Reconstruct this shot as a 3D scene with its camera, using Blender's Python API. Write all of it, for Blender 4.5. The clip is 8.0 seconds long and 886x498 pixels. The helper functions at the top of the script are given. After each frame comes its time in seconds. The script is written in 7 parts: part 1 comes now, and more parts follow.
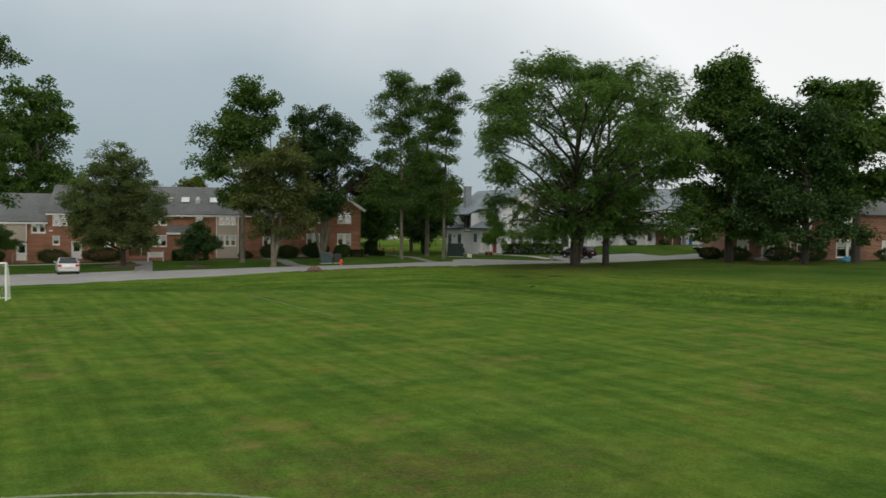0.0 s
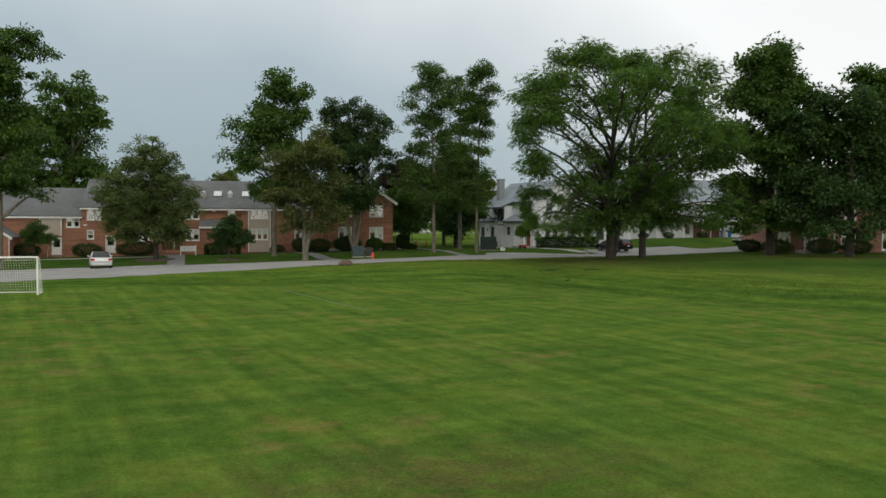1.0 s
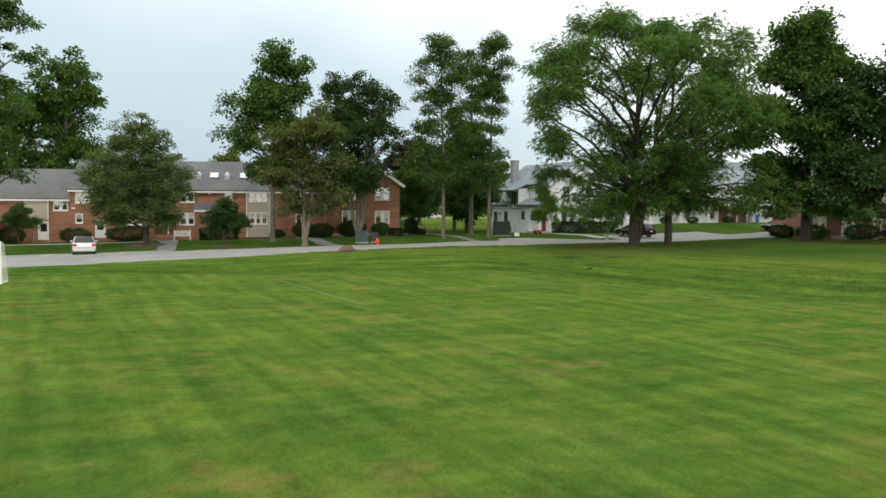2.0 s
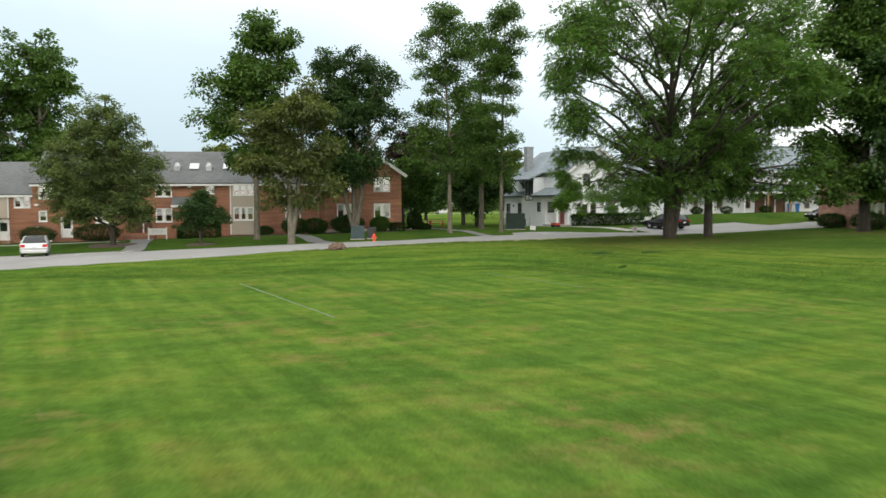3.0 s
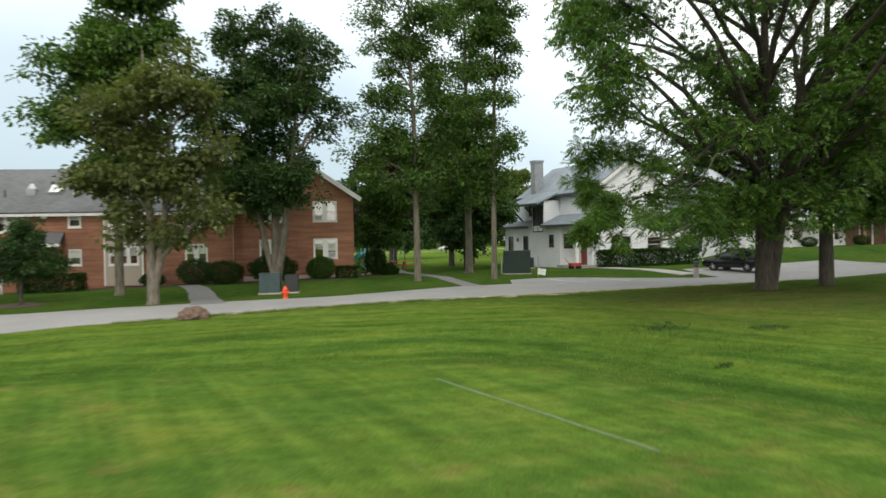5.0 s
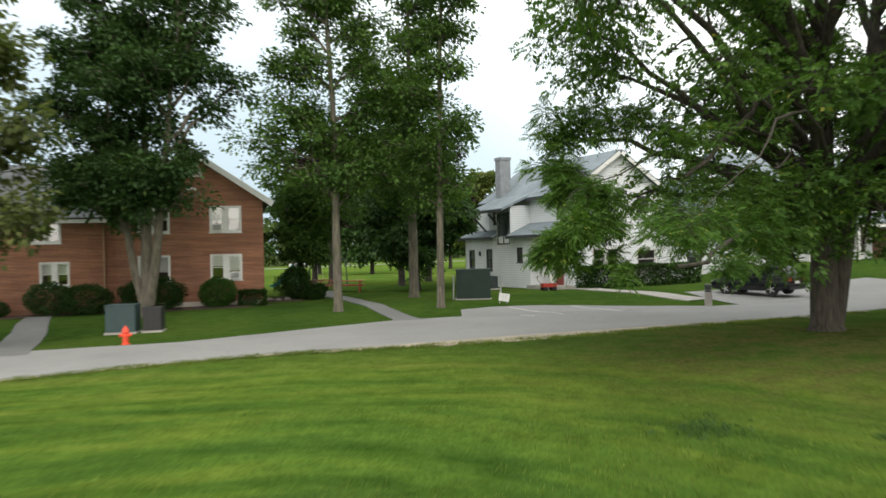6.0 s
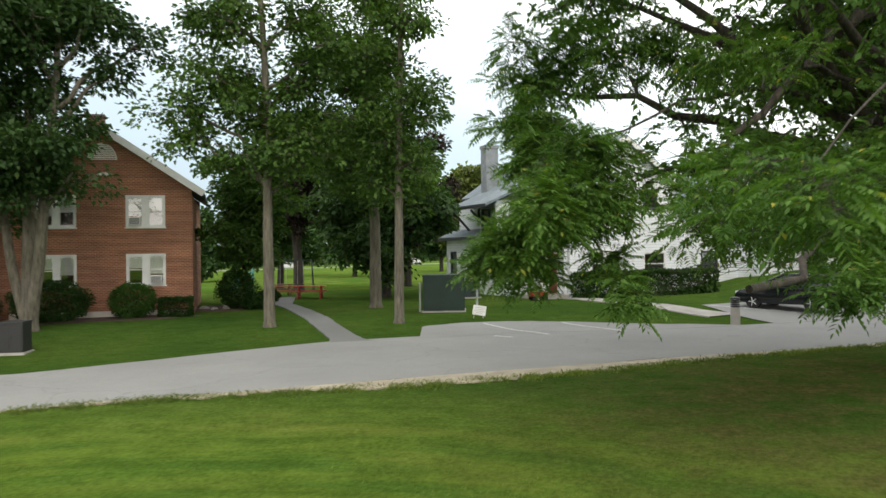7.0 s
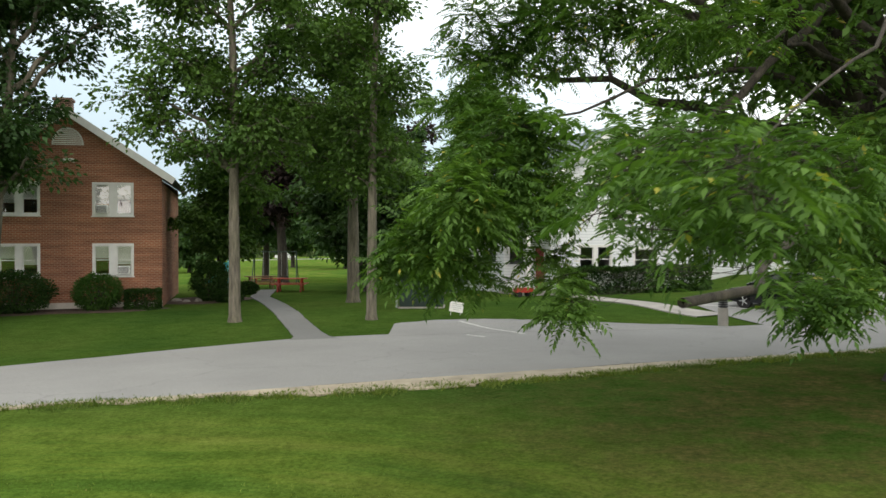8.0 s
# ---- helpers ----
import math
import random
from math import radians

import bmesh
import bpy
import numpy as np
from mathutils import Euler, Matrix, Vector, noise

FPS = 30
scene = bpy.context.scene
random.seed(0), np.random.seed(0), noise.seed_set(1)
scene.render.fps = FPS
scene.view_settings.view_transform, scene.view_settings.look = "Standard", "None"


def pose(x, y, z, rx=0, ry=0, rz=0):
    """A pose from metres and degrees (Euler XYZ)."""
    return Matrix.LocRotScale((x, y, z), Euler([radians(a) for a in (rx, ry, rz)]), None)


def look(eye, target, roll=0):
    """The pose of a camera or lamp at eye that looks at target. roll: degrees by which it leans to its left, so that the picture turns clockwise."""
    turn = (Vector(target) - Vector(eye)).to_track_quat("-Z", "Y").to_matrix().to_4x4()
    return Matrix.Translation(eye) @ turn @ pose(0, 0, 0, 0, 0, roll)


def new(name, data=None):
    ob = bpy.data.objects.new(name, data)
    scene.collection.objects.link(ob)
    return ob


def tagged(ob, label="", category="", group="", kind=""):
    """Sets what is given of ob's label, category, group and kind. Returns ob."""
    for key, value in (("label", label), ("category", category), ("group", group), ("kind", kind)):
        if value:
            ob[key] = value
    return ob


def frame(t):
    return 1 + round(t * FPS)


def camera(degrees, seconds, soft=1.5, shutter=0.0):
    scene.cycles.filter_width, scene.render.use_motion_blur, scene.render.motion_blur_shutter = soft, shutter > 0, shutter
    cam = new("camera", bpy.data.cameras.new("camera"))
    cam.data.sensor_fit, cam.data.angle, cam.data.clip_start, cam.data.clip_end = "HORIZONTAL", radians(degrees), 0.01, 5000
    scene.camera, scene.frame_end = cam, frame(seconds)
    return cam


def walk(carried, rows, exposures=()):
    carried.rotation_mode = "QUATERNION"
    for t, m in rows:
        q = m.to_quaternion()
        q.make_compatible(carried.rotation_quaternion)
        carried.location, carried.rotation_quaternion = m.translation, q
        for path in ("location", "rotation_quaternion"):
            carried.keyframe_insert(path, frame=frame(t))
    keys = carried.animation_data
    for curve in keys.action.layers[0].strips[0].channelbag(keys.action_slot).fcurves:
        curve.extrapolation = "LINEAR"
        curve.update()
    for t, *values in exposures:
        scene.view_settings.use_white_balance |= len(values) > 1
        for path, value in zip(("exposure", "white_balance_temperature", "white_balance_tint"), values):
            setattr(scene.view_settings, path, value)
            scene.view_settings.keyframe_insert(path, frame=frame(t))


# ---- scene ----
cam = camera(55.5, 8.0, shutter=0.5)
PATH = [
    (0, (2.895, 0.785, 4.983), (2.848, 2.784, 4.933), 0.5),
    (0.5, (2.873, 0.856, 4.983), (2.778, 2.853, 4.922), 0.4),
    (1, (2.92, 1.977, 4.888), (2.794, 3.972, 4.823), 0.3),
    (1.5, (2.891, 4.197, 4.809), (2.747, 6.19, 4.717), 0.2),
    (1.7, (2.847, 5.559, 4.774), (2.696, 7.551, 4.678), 0.4),
    (3, (2.482, 17.634, 4.133), (2.299, 19.623, 4.026), -0.4),
    (3.5, (2.295, 23.671, 4.014), (2.105, 25.661, 3.978), -0.7),
    (4, (2.446, 29.924, 3.942), (2.246, 31.914, 3.914), -0.8),
    (4.2, (2.51, 32.708, 3.869), (2.305, 34.697, 3.844), -0.9),
    (5.3, (3.781, 47.477, 3.982), (3.551, 49.464, 3.964), -1.2),
    (5.5, (3.921, 50.209, 3.935), (3.693, 52.196, 3.923), -1.4),
    (6, (4.282, 56.68, 4.19), (4.11, 58.673, 4.192), -1.3),
    (6.5, (4.746, 61.59, 4.236), (4.573, 63.582, 4.243), -1.1),
    (7, (5.241, 64.766, 4.141), (5.062, 66.758, 4.147), -0.8),
    (7.5, (5.806, 66.098, 4.101), (5.615, 68.089, 4.099), -0.5),
    (8, (6.078, 66.335, 4.179), (5.894, 68.327, 4.167), -0.1),
]
EXPOSURES = [(0.0, -0.88), (1.0, -0.82), (1.5, -0.47), (2.8, 0.05), (3.5, 0.07), (4.2, -0.10), (5.5, 0.06), (6.5, 0.10), (8.0, 0.08)]
WALK = walk(cam, [(t, look(eye, target, roll)) for t, eye, target, roll in PATH], EXPOSURES)

# ---- world and sun ----
SUN_AZ, SUN_EL = 175.0, 48.0      # degrees to the right of straight ahead, height
world = bpy.data.worlds.new("world")
scene.world = world
world.use_nodes = True
wn, wl = world.node_tree.nodes, world.node_tree.links
sky = wn.new("ShaderNodeTexSky")
sky.sky_type = "NISHITA"
sky.sun_disc = False
sky.sun_elevation, sky.sun_rotation = radians(SUN_EL), radians(SUN_AZ)
sky.dust_density, sky.air_density = 3.0, 1.2
coord = wn.new("ShaderNodeTexCoord")
glow = Vector((math.sin(radians(150)) * 0.766, math.cos(radians(150)) * 0.766, 0.643))      # the thin bright part of the cloud
sun_way = Vector((math.sin(radians(SUN_AZ)) * math.cos(radians(SUN_EL)), math.cos(radians(SUN_AZ)) * math.cos(radians(SUN_EL)), math.sin(radians(SUN_EL))))
dot = wn.new("ShaderNodeVectorMath")
dot.operation = "DOT_PRODUCT"
dot.inputs[1].default_value = glow
wl.new(coord.outputs["Generated"], dot.inputs[0])
cloud_noise = wn.new("ShaderNodeTexNoise")
cloud_noise.inputs["Scale"].default_value = 2.2
cloud_noise.inputs["Detail"].default_value = 4.0
wl.new(coord.outputs["Generated"], cloud_noise.inputs["Vector"])
half = wn.new("ShaderNodeMath")
half.operation = "MULTIPLY_ADD"
half.inputs[1].default_value, half.inputs[2].default_value = 0.5, 0.45
wl.new(dot.outputs["Value"], half.inputs[0])
add = wn.new("ShaderNodeMath")
add.operation = "MULTIPLY_ADD"
add.inputs[1].default_value = 0.10
wl.new(cloud_noise.outputs["Fac"], add.inputs[0])
wl.new(half.outputs[0], add.inputs[2])
ramp = wn.new("ShaderNodeValToRGB")
ramp.color_ramp.elements[0].position, ramp.color_ramp.elements[0].color = 0.10, (4.7, 6.1, 7.0, 1)
ramp.color_ramp.elements[1].position, ramp.color_ramp.elements[1].color = 1.0, (11.5, 11.5, 11.2, 1)
for place, tint in ((0.19, (7.0, 8.3, 9.0, 1)), (0.29, (16.0, 16.2, 16.0, 1))):
    ramp.color_ramp.elements.new(place).color = tint
wl.new(add.outputs[0], ramp.inputs["Fac"])
blend = wn.new("ShaderNodeMix")
blend.data_type = "RGBA"
blend.inputs["Factor"].default_value = 0.85
wl.new(sky.outputs[0], blend.inputs["A"])
wl.new(ramp.outputs["Color"], blend.inputs["B"])
evening = wn.new("ShaderNodeVectorMath")      # the brighter evening sky low in the west, which the windows mirror
evening.operation = "DOT_PRODUCT"
evening.inputs[1].default_value = (math.sin(radians(166)) * 0.97, math.cos(radians(166)) * 0.97, 0.24)
wl.new(coord.outputs["Generated"], evening.inputs[0])
rise = wn.new("ShaderNodeValToRGB")
rise.color_ramp.interpolation = "EASE"
rise.color_ramp.elements[0].position, rise.color_ramp.elements[0].color = 0.25, (0, 0, 0, 1)
rise.color_ramp.elements[1].position, rise.color_ramp.elements[1].color = 1.0, (10.5, 9.6, 8.2, 1)
wl.new(evening.outputs["Value"], rise.inputs["Fac"])
west = wn.new("ShaderNodeMix")
west.data_type, west.blend_type = "RGBA", "ADD"
west.inputs["Factor"].default_value = 1.0
wl.new(blend.outputs["Result"], west.inputs["A"])
wl.new(rise.outputs["Color"], west.inputs["B"])
back = wn["Background"]
back.inputs["Strength"].default_value = 0.12
wl.new(west.outputs["Result"], back.inputs["Color"])

sun = new("sun", bpy.data.lights.new("sun", "SUN"))
sun.data.energy, sun.data.angle, sun.data.color = 0.6, radians(25), (1.0, 0.96, 0.90)
sun.matrix_world = look(sun_way * 200, (0, 0, 0))


# ---- materials ----
def mat(name):
    m = bpy.data.materials.new(name)
    m.use_nodes = True
    return m, m.node_tree.nodes, m.node_tree.links, m.node_tree.nodes["Principled BSDF"]


def node(nodes, kind, **inputs):
    n = nodes.new(kind)
    for key, value in inputs.items():
        n.inputs[key.replace("_", " ")].default_value = value
    return n


def noise_of(nodes, links, scale, detail=4.0, rough=0.55, coords="Object"):
    c = nodes.new("ShaderNodeTexCoord")
    n = node(nodes, "ShaderNodeTexNoise", Scale=scale, Detail=detail, Roughness=rough)
    links.new(c.outputs[coords], n.inputs["Vector"])
    return n.outputs["Fac"]


def ramp_of(nodes, links, fac, *stops):
    r = nodes.new("ShaderNodeValToRGB")
    e = r.color_ramp.elements
    while len(e) < len(stops):
        e.new(0.5)
    for k, (p, c) in enumerate(stops):
        e[k].position, e[k].color = p, (*c, 1)
    links.new(fac, r.inputs["Fac"])
    return r.outputs["Color"]


def mixed(nodes, links, fac, a, b, mode="MIX"):
    m = nodes.new("ShaderNodeMix")
    m.data_type, m.blend_type = "RGBA", mode
    for key, value in (("Factor", fac), ("A", a), ("B", b)):
        if isinstance(value, (int, float)):
            m.inputs[key].default_value = value
        elif isinstance(value, tuple):
            m.inputs[key].default_value = (*value, 1)
        else:
            links.new(value, m.inputs[key])
    return m.outputs["Result"]


def bump(nodes, links, bsdf, height, strength=0.3, distance=0.02):
    b = node(nodes, "ShaderNodeBump", Strength=strength, Distance=distance)
    links.new(height, b.inputs["Height"])
    links.new(b.outputs["Normal"], bsdf.inputs["Normal"])


def plain(name, color, rough=0.6, metal=0.0, spread=0.12, scale=3.0, relief=0.1):
    """A painted or bare surface with stains at two scales and fine relief."""
    m, n, l, b = mat(name)
    dark = tuple(c * (1 - spread) for c in color)
    light = tuple(min(1, c * (1 + spread)) for c in color)
    col = ramp_of(n, l, noise_of(n, l, scale, 6, 0.6), (0.3, dark), (0.7, light))
    fine = noise_of(n, l, scale * 14, 3)
    col = mixed(n, l, 0.25, col, ramp_of(n, l, fine, (0.35, dark), (0.65, light)), "MULTIPLY") if spread > 0.2 else col
    l.new(col, b.inputs["Base Color"])
    b.inputs["Roughness"].default_value, b.inputs["Metallic"].default_value = rough, metal
    if relief:
        bump(n, l, b, fine, relief, 0.01)
    return m


def wall_uv(nodes, links):
    """Along the wall and up, for walls that stand square in their building."""
    c = nodes.new("ShaderNodeTexCoord")
    s = nodes.new("ShaderNodeSeparateXYZ")
    links.new(c.outputs["Object"], s.inputs[0])
    a = nodes.new("ShaderNodeMath")
    links.new(s.outputs["X"], a.inputs[0])
    links.new(s.outputs["Y"], a.inputs[1])
    v = nodes.new("ShaderNodeCombineXYZ")
    links.new(a.outputs[0], v.inputs["X"])
    links.new(s.outputs["Z"], v.inputs["Y"])
    return v.outputs[0], s.outputs["Z"]


def brick_material(name="brick", tone=(0.36, 0.124, 0.062)):
    m, n, l, b = mat(name)
    uv, z = wall_uv(n, l)
    t = node(n, "ShaderNodeTexBrick", Scale=1.0, Mortar_Size=0.015, Mortar_Smooth=0.3, Bias=0.0, Brick_Width=0.215, Row_Height=0.075)
    t.inputs["Color1"].default_value = (*tone, 1)
    t.inputs["Color2"].default_value = (tone[0] * 0.72, tone[1] * 0.68, tone[2] * 0.68, 1)
    t.inputs["Mortar"].default_value = (0.44, 0.29, 0.20, 1)
    l.new(uv, t.inputs["Vector"])
    big = ramp_of(n, l, noise_of(n, l, 0.5, 5), (0.3, (0.72, 0.72, 0.74)), (0.7, (1.1, 1.06, 1.0)))
    row = node(n, "ShaderNodeTexNoise", Scale=1.0, Detail=2.0)
    mp = node(n, "ShaderNodeMapping", Scale=(0.35, 5.0, 1))
    l.new(uv, mp.inputs["Vector"])
    l.new(mp.outputs[0], row.inputs["Vector"])
    rowc = ramp_of(n, l, row.outputs["Fac"], (0.35, (0.78, 0.76, 0.76)), (0.65, (1.12, 1.1, 1.1)))
    col = mixed(n, l, 1.0, mixed(n, l, 1.0, t.outputs["Color"], big, "MULTIPLY"), rowc, "MULTIPLY")
    l.new(col, b.inputs["Base Color"])
    b.inputs["Roughness"].default_value = 0.85
    bump(n, l, b, t.outputs["Fac"], -0.5, 0.008)
    return m


def siding_material(name, color, pitch=0.15):
    m, n, l, b = mat(name)
    uv, z = wall_uv(n, l)
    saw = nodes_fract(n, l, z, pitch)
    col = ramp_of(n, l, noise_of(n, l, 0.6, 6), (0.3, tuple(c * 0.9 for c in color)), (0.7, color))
    # shade along each board's lapped edge, put into the colour
    lap_shade = ramp_of(n, l, saw, (0.0, (0.50, 0.53, 0.57)), (0.18, (1, 1, 1)))
    col = mixed(n, l, 1.0, col, lap_shade, "MULTIPLY")
    l.new(col, b.inputs["Base Color"])
    b.inputs["Roughness"].default_value = 0.55
    bump(n, l, b, saw, -0.9, 0.02)
    return m


def nodes_fract(n, l, value, pitch):
    d = n.new("ShaderNodeMath")
    d.operation = "DIVIDE"
    d.inputs[1].default_value = pitch
    l.new(value, d.inputs[0])
    f = n.new("ShaderNodeMath")
    f.operation = "FRACT"
    l.new(d.outputs[0], f.inputs[0])
    return f.outputs[0]


def shingle_material(name, color, row=0.14):
    m, n, l, b = mat(name)
    c = n.new("ShaderNodeTexCoord")
    t = node(n, "ShaderNodeTexBrick", Scale=1.0, Mortar_Size=0.006, Brick_Width=0.32, Row_Height=row)
    t.inputs["Color1"].default_value = (*color, 1)
    t.inputs["Color2"].default_value = (*[k * 0.78 for k in color], 1)
    t.inputs["Mortar"].default_value = (*[k * 0.5 for k in color], 1)
    l.new(c.outputs["Object"], t.inputs["Vector"])
    big = ramp_of(n, l, noise_of(n, l, 0.35, 6), (0.3, (0.8, 0.8, 0.8)), (0.7, (1.12, 1.12, 1.12)))
    l.new(mixed(n, l, 1.0, t.outputs["Color"], big, "MULTIPLY"), b.inputs["Base Color"])
    b.inputs["Roughness"].default_value = 0.9
    bump(n, l, b, noise_of(n, l, 60, 2), 0.3, 0.01)
    return m


def leaf_material(name, dark, light, glow=0.35, odd=(0.10, 0.16, 0.04)):
    m, n, l, b = mat(name)
    g = n.new("ShaderNodeNewGeometry")
    dark = tuple(0.6 * a + 0.4 * b for a, b in zip(dark, light))
    per = ramp_of(n, l, g.outputs["Random Per Island"], (0.0, dark), (0.7, light), (0.988, tuple(min(1, c * 1.3) for c in light)), (1.0, odd))
    patch = ramp_of(n, l, noise_of(n, l, 0.45, 3), (0.35, (0.72, 0.76, 0.7)), (0.65, (1.2, 1.12, 1.0)))
    col = mixed(n, l, 1.0, per, patch, "MULTIPLY")
    l.new(col, b.inputs["Base Color"])
    b.inputs["Roughness"].default_value = 0.55
    b.inputs["Specular IOR Level"].default_value = 0.2
    t = n.new("ShaderNodeBsdfTranslucent")
    l.new(mixed(n, l, 1.0, col, (1.15, 1.25, 0.55), "MULTIPLY"), t.inputs["Color"])
    mx = node(n, "ShaderNodeMixShader", Fac=glow)
    l.new(b.outputs[0], mx.inputs[1])
    l.new(t.outputs[0], mx.inputs[2])
    l.new(mx.outputs[0], n["Material Output"].inputs["Surface"])
    return m


def bark_material(name, dark, light):
    m, n, l, b = mat(name)
    c = n.new("ShaderNodeTexCoord")
    mp = node(n, "ShaderNodeMapping", Scale=(7, 7, 1.1))
    l.new(c.outputs["Object"], mp.inputs["Vector"])
    t = node(n, "ShaderNodeTexNoise", Scale=1.6, Detail=7.0, Roughness=0.65)
    l.new(mp.outputs[0], t.inputs["Vector"])
    col = ramp_of(n, l, t.outputs["Fac"], (0.35, dark), (0.65, light))
    moss = ramp_of(n, l, noise_of(n, l, 0.8, 3), (0.4, (1, 1, 1)), (0.7, (0.8, 0.86, 0.72)))
    l.new(mixed(n, l, 1.0, col, moss, "MULTIPLY"), b.inputs["Base Color"])
    b.inputs["Roughness"].default_value = 0.95
    bump(n, l, b, t.outputs["Fac"], 0.9, 0.05)
    return m


def glass_material(name="window_glass", tint=(1.0, 1.0, 1.0), ior=1.9):
    m, n, l, b = mat(name)
    b.inputs["Base Color"].default_value = (*tint, 1)
    b.inputs["Roughness"].default_value = 0.02
    b.inputs["Transmission Weight"].default_value = 1.0
    b.inputs["IOR"].default_value = ior
    return m


BRICK = brick_material()
BRICK_DARK = brick_material("brick_weathered", (0.20, 0.075, 0.05))
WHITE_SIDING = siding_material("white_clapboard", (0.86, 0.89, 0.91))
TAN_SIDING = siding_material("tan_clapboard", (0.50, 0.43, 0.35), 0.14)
WHITE = plain("white_paint", (0.80, 0.80, 0.78), 0.5, spread=0.06)
BLIND = plain("white_blind", (0.88, 0.88, 0.86), 0.7, spread=0.05)
SHINGLE = shingle_material("grey_shingle", (0.150, 0.160, 0.162))
SLATE = shingle_material("blue_grey_roof", (0.25, 0.30, 0.33), 0.2)
DARK_TRIM = plain("dark_trim", (0.06, 0.065, 0.07), 0.6)
GLASS = glass_material()
DIM_GLASS = glass_material("dim_window_glass", (0.75, 0.8, 0.82), 1.4)
CONCRETE = plain("concrete", (0.42, 0.40, 0.37), 0.9, spread=0.22, scale=1.2)
FOUNDATION = plain("painted_foundation", (0.62, 0.58, 0.52), 0.85, spread=0.12)
WOOD_BROWN = plain("brown_wood", (0.17, 0.085, 0.05), 0.65, spread=0.25)
TABLE_STAIN = plain("orange_stained_wood", (0.30, 0.085, 0.035), 0.6, spread=0.25)
RED_DOOR = plain("red_door_paint", (0.28, 0.05, 0.04), 0.5)
TAN_WOOD = plain("tan_wood", (0.36, 0.24, 0.14), 0.7, spread=0.2)
RED_PAINT = plain("red_enamel", (0.42, 0.035, 0.022), 0.4, spread=0.1)
ORANGE_RED = plain("hydrant_red", (0.80, 0.075, 0.03), 0.45, spread=0.12)
GREEN_METAL = plain("dark_green_metal", (0.007, 0.026, 0.019), 0.6, spread=0.2, scale=1.5)
TEAL_METAL = plain("blue_green_metal", (0.035, 0.066, 0.070), 0.5, spread=0.2)
BLACK = plain("black_plastic", (0.02, 0.02, 0.022), 0.5)
RUBBER = plain("tyre_rubber", (0.018, 0.018, 0.018), 0.85)
ALUMINIUM = plain("worn_aluminium", (0.62, 0.63, 0.64), 0.35, 0.9)
STEEL = plain("galvanised_steel", (0.45, 0.46, 0.47), 0.45, 0.8)
SILVER_PAINT = plain("silver_car_paint", (0.55, 0.56, 0.57), 0.28, 0.5, 0.04, relief=0)
BLACK_PAINT = plain("black_car_paint", (0.008, 0.009, 0.012), 0.12, 0.0, 0.04, relief=0)
RED_LENS = plain("red_lens", (0.45, 0.02, 0.02), 0.2, relief=0)
CLEAR_LENS = plain("clear_lens", (0.7, 0.72, 0.72), 0.1, relief=0)
DARK_GLASS = plain("tinted_car_glass", (0.012, 0.015, 0.016), 0.04, relief=0, spread=0.02)
PALE_STONE = plain("pale_stone", (0.34, 0.32, 0.29), 0.9, spread=0.25, scale=6, relief=0.5)
STONE = plain("boulder_stone", (0.16, 0.108, 0.080), 0.92, spread=0.3, scale=4, relief=0.6)
SOIL = plain("bark_mulch", (0.085, 0.055, 0.038), 0.95, spread=0.4, scale=8, relief=0.6)
BLUE = plain("blue_plastic", (0.03, 0.16, 0.42), 0.45)
TEAL_PLASTIC = plain("teal_plastic", (0.10, 0.42, 0.46), 0.4)
BARK_GREY = bark_material("grey_bark", (0.080, 0.070, 0.056), (0.215, 0.190, 0.152))
BARK_DARK = bark_material("dark_bark", (0.022, 0.019, 0.016), (0.072, 0.061, 0.050))
BARK_WALNUT = bark_material("walnut_bark", (0.020, 0.017, 0.014), (0.080, 0.067, 0.053))
LEAF_MAPLE = leaf_material("maple_leaf", (0.037, 0.082, 0.020), (0.081, 0.157, 0.036), 0.32)
LEAF_DARK = leaf_material("dark_maple_leaf", (0.023, 0.052, 0.018), (0.050, 0.104, 0.034), 0.28)
LEAF_OLIVE = leaf_material("olive_leaf", (0.052, 0.082, 0.032), (0.122, 0.150, 0.056), 0.42)
LEAF_WALNUT = leaf_material("walnut_leaf", (0.037, 0.090, 0.022), (0.097, 0.187, 0.044), 0.42, (0.50, 0.44, 0.10))
LEAF_GREY = leaf_material("soft_green_leaf", (0.060, 0.098, 0.040), (0.128, 0.178, 0.068), 0.42)
LEAF_PURPLE = leaf_material("copper_beech_leaf", (0.02, 0.016, 0.018), (0.045, 0.032, 0.034), 0.2)
LEAF_YELLOW = leaf_material("yellow_green_leaf", (0.075, 0.11, 0.03), (0.15, 0.19, 0.06))
LEAF_HEDGE = leaf_material("hedge_leaf", (0.016, 0.042, 0.010), (0.034, 0.080, 0.018), 0.25)
LEAF_BUSH = leaf_material("clipped_bush_leaf", (0.036, 0.092, 0.018), (0.060, 0.140, 0.028), 0.35)
LEAF_FAR = leaf_material("far_leaf", (0.05, 0.08, 0.04), (0.10, 0.14, 0.06))


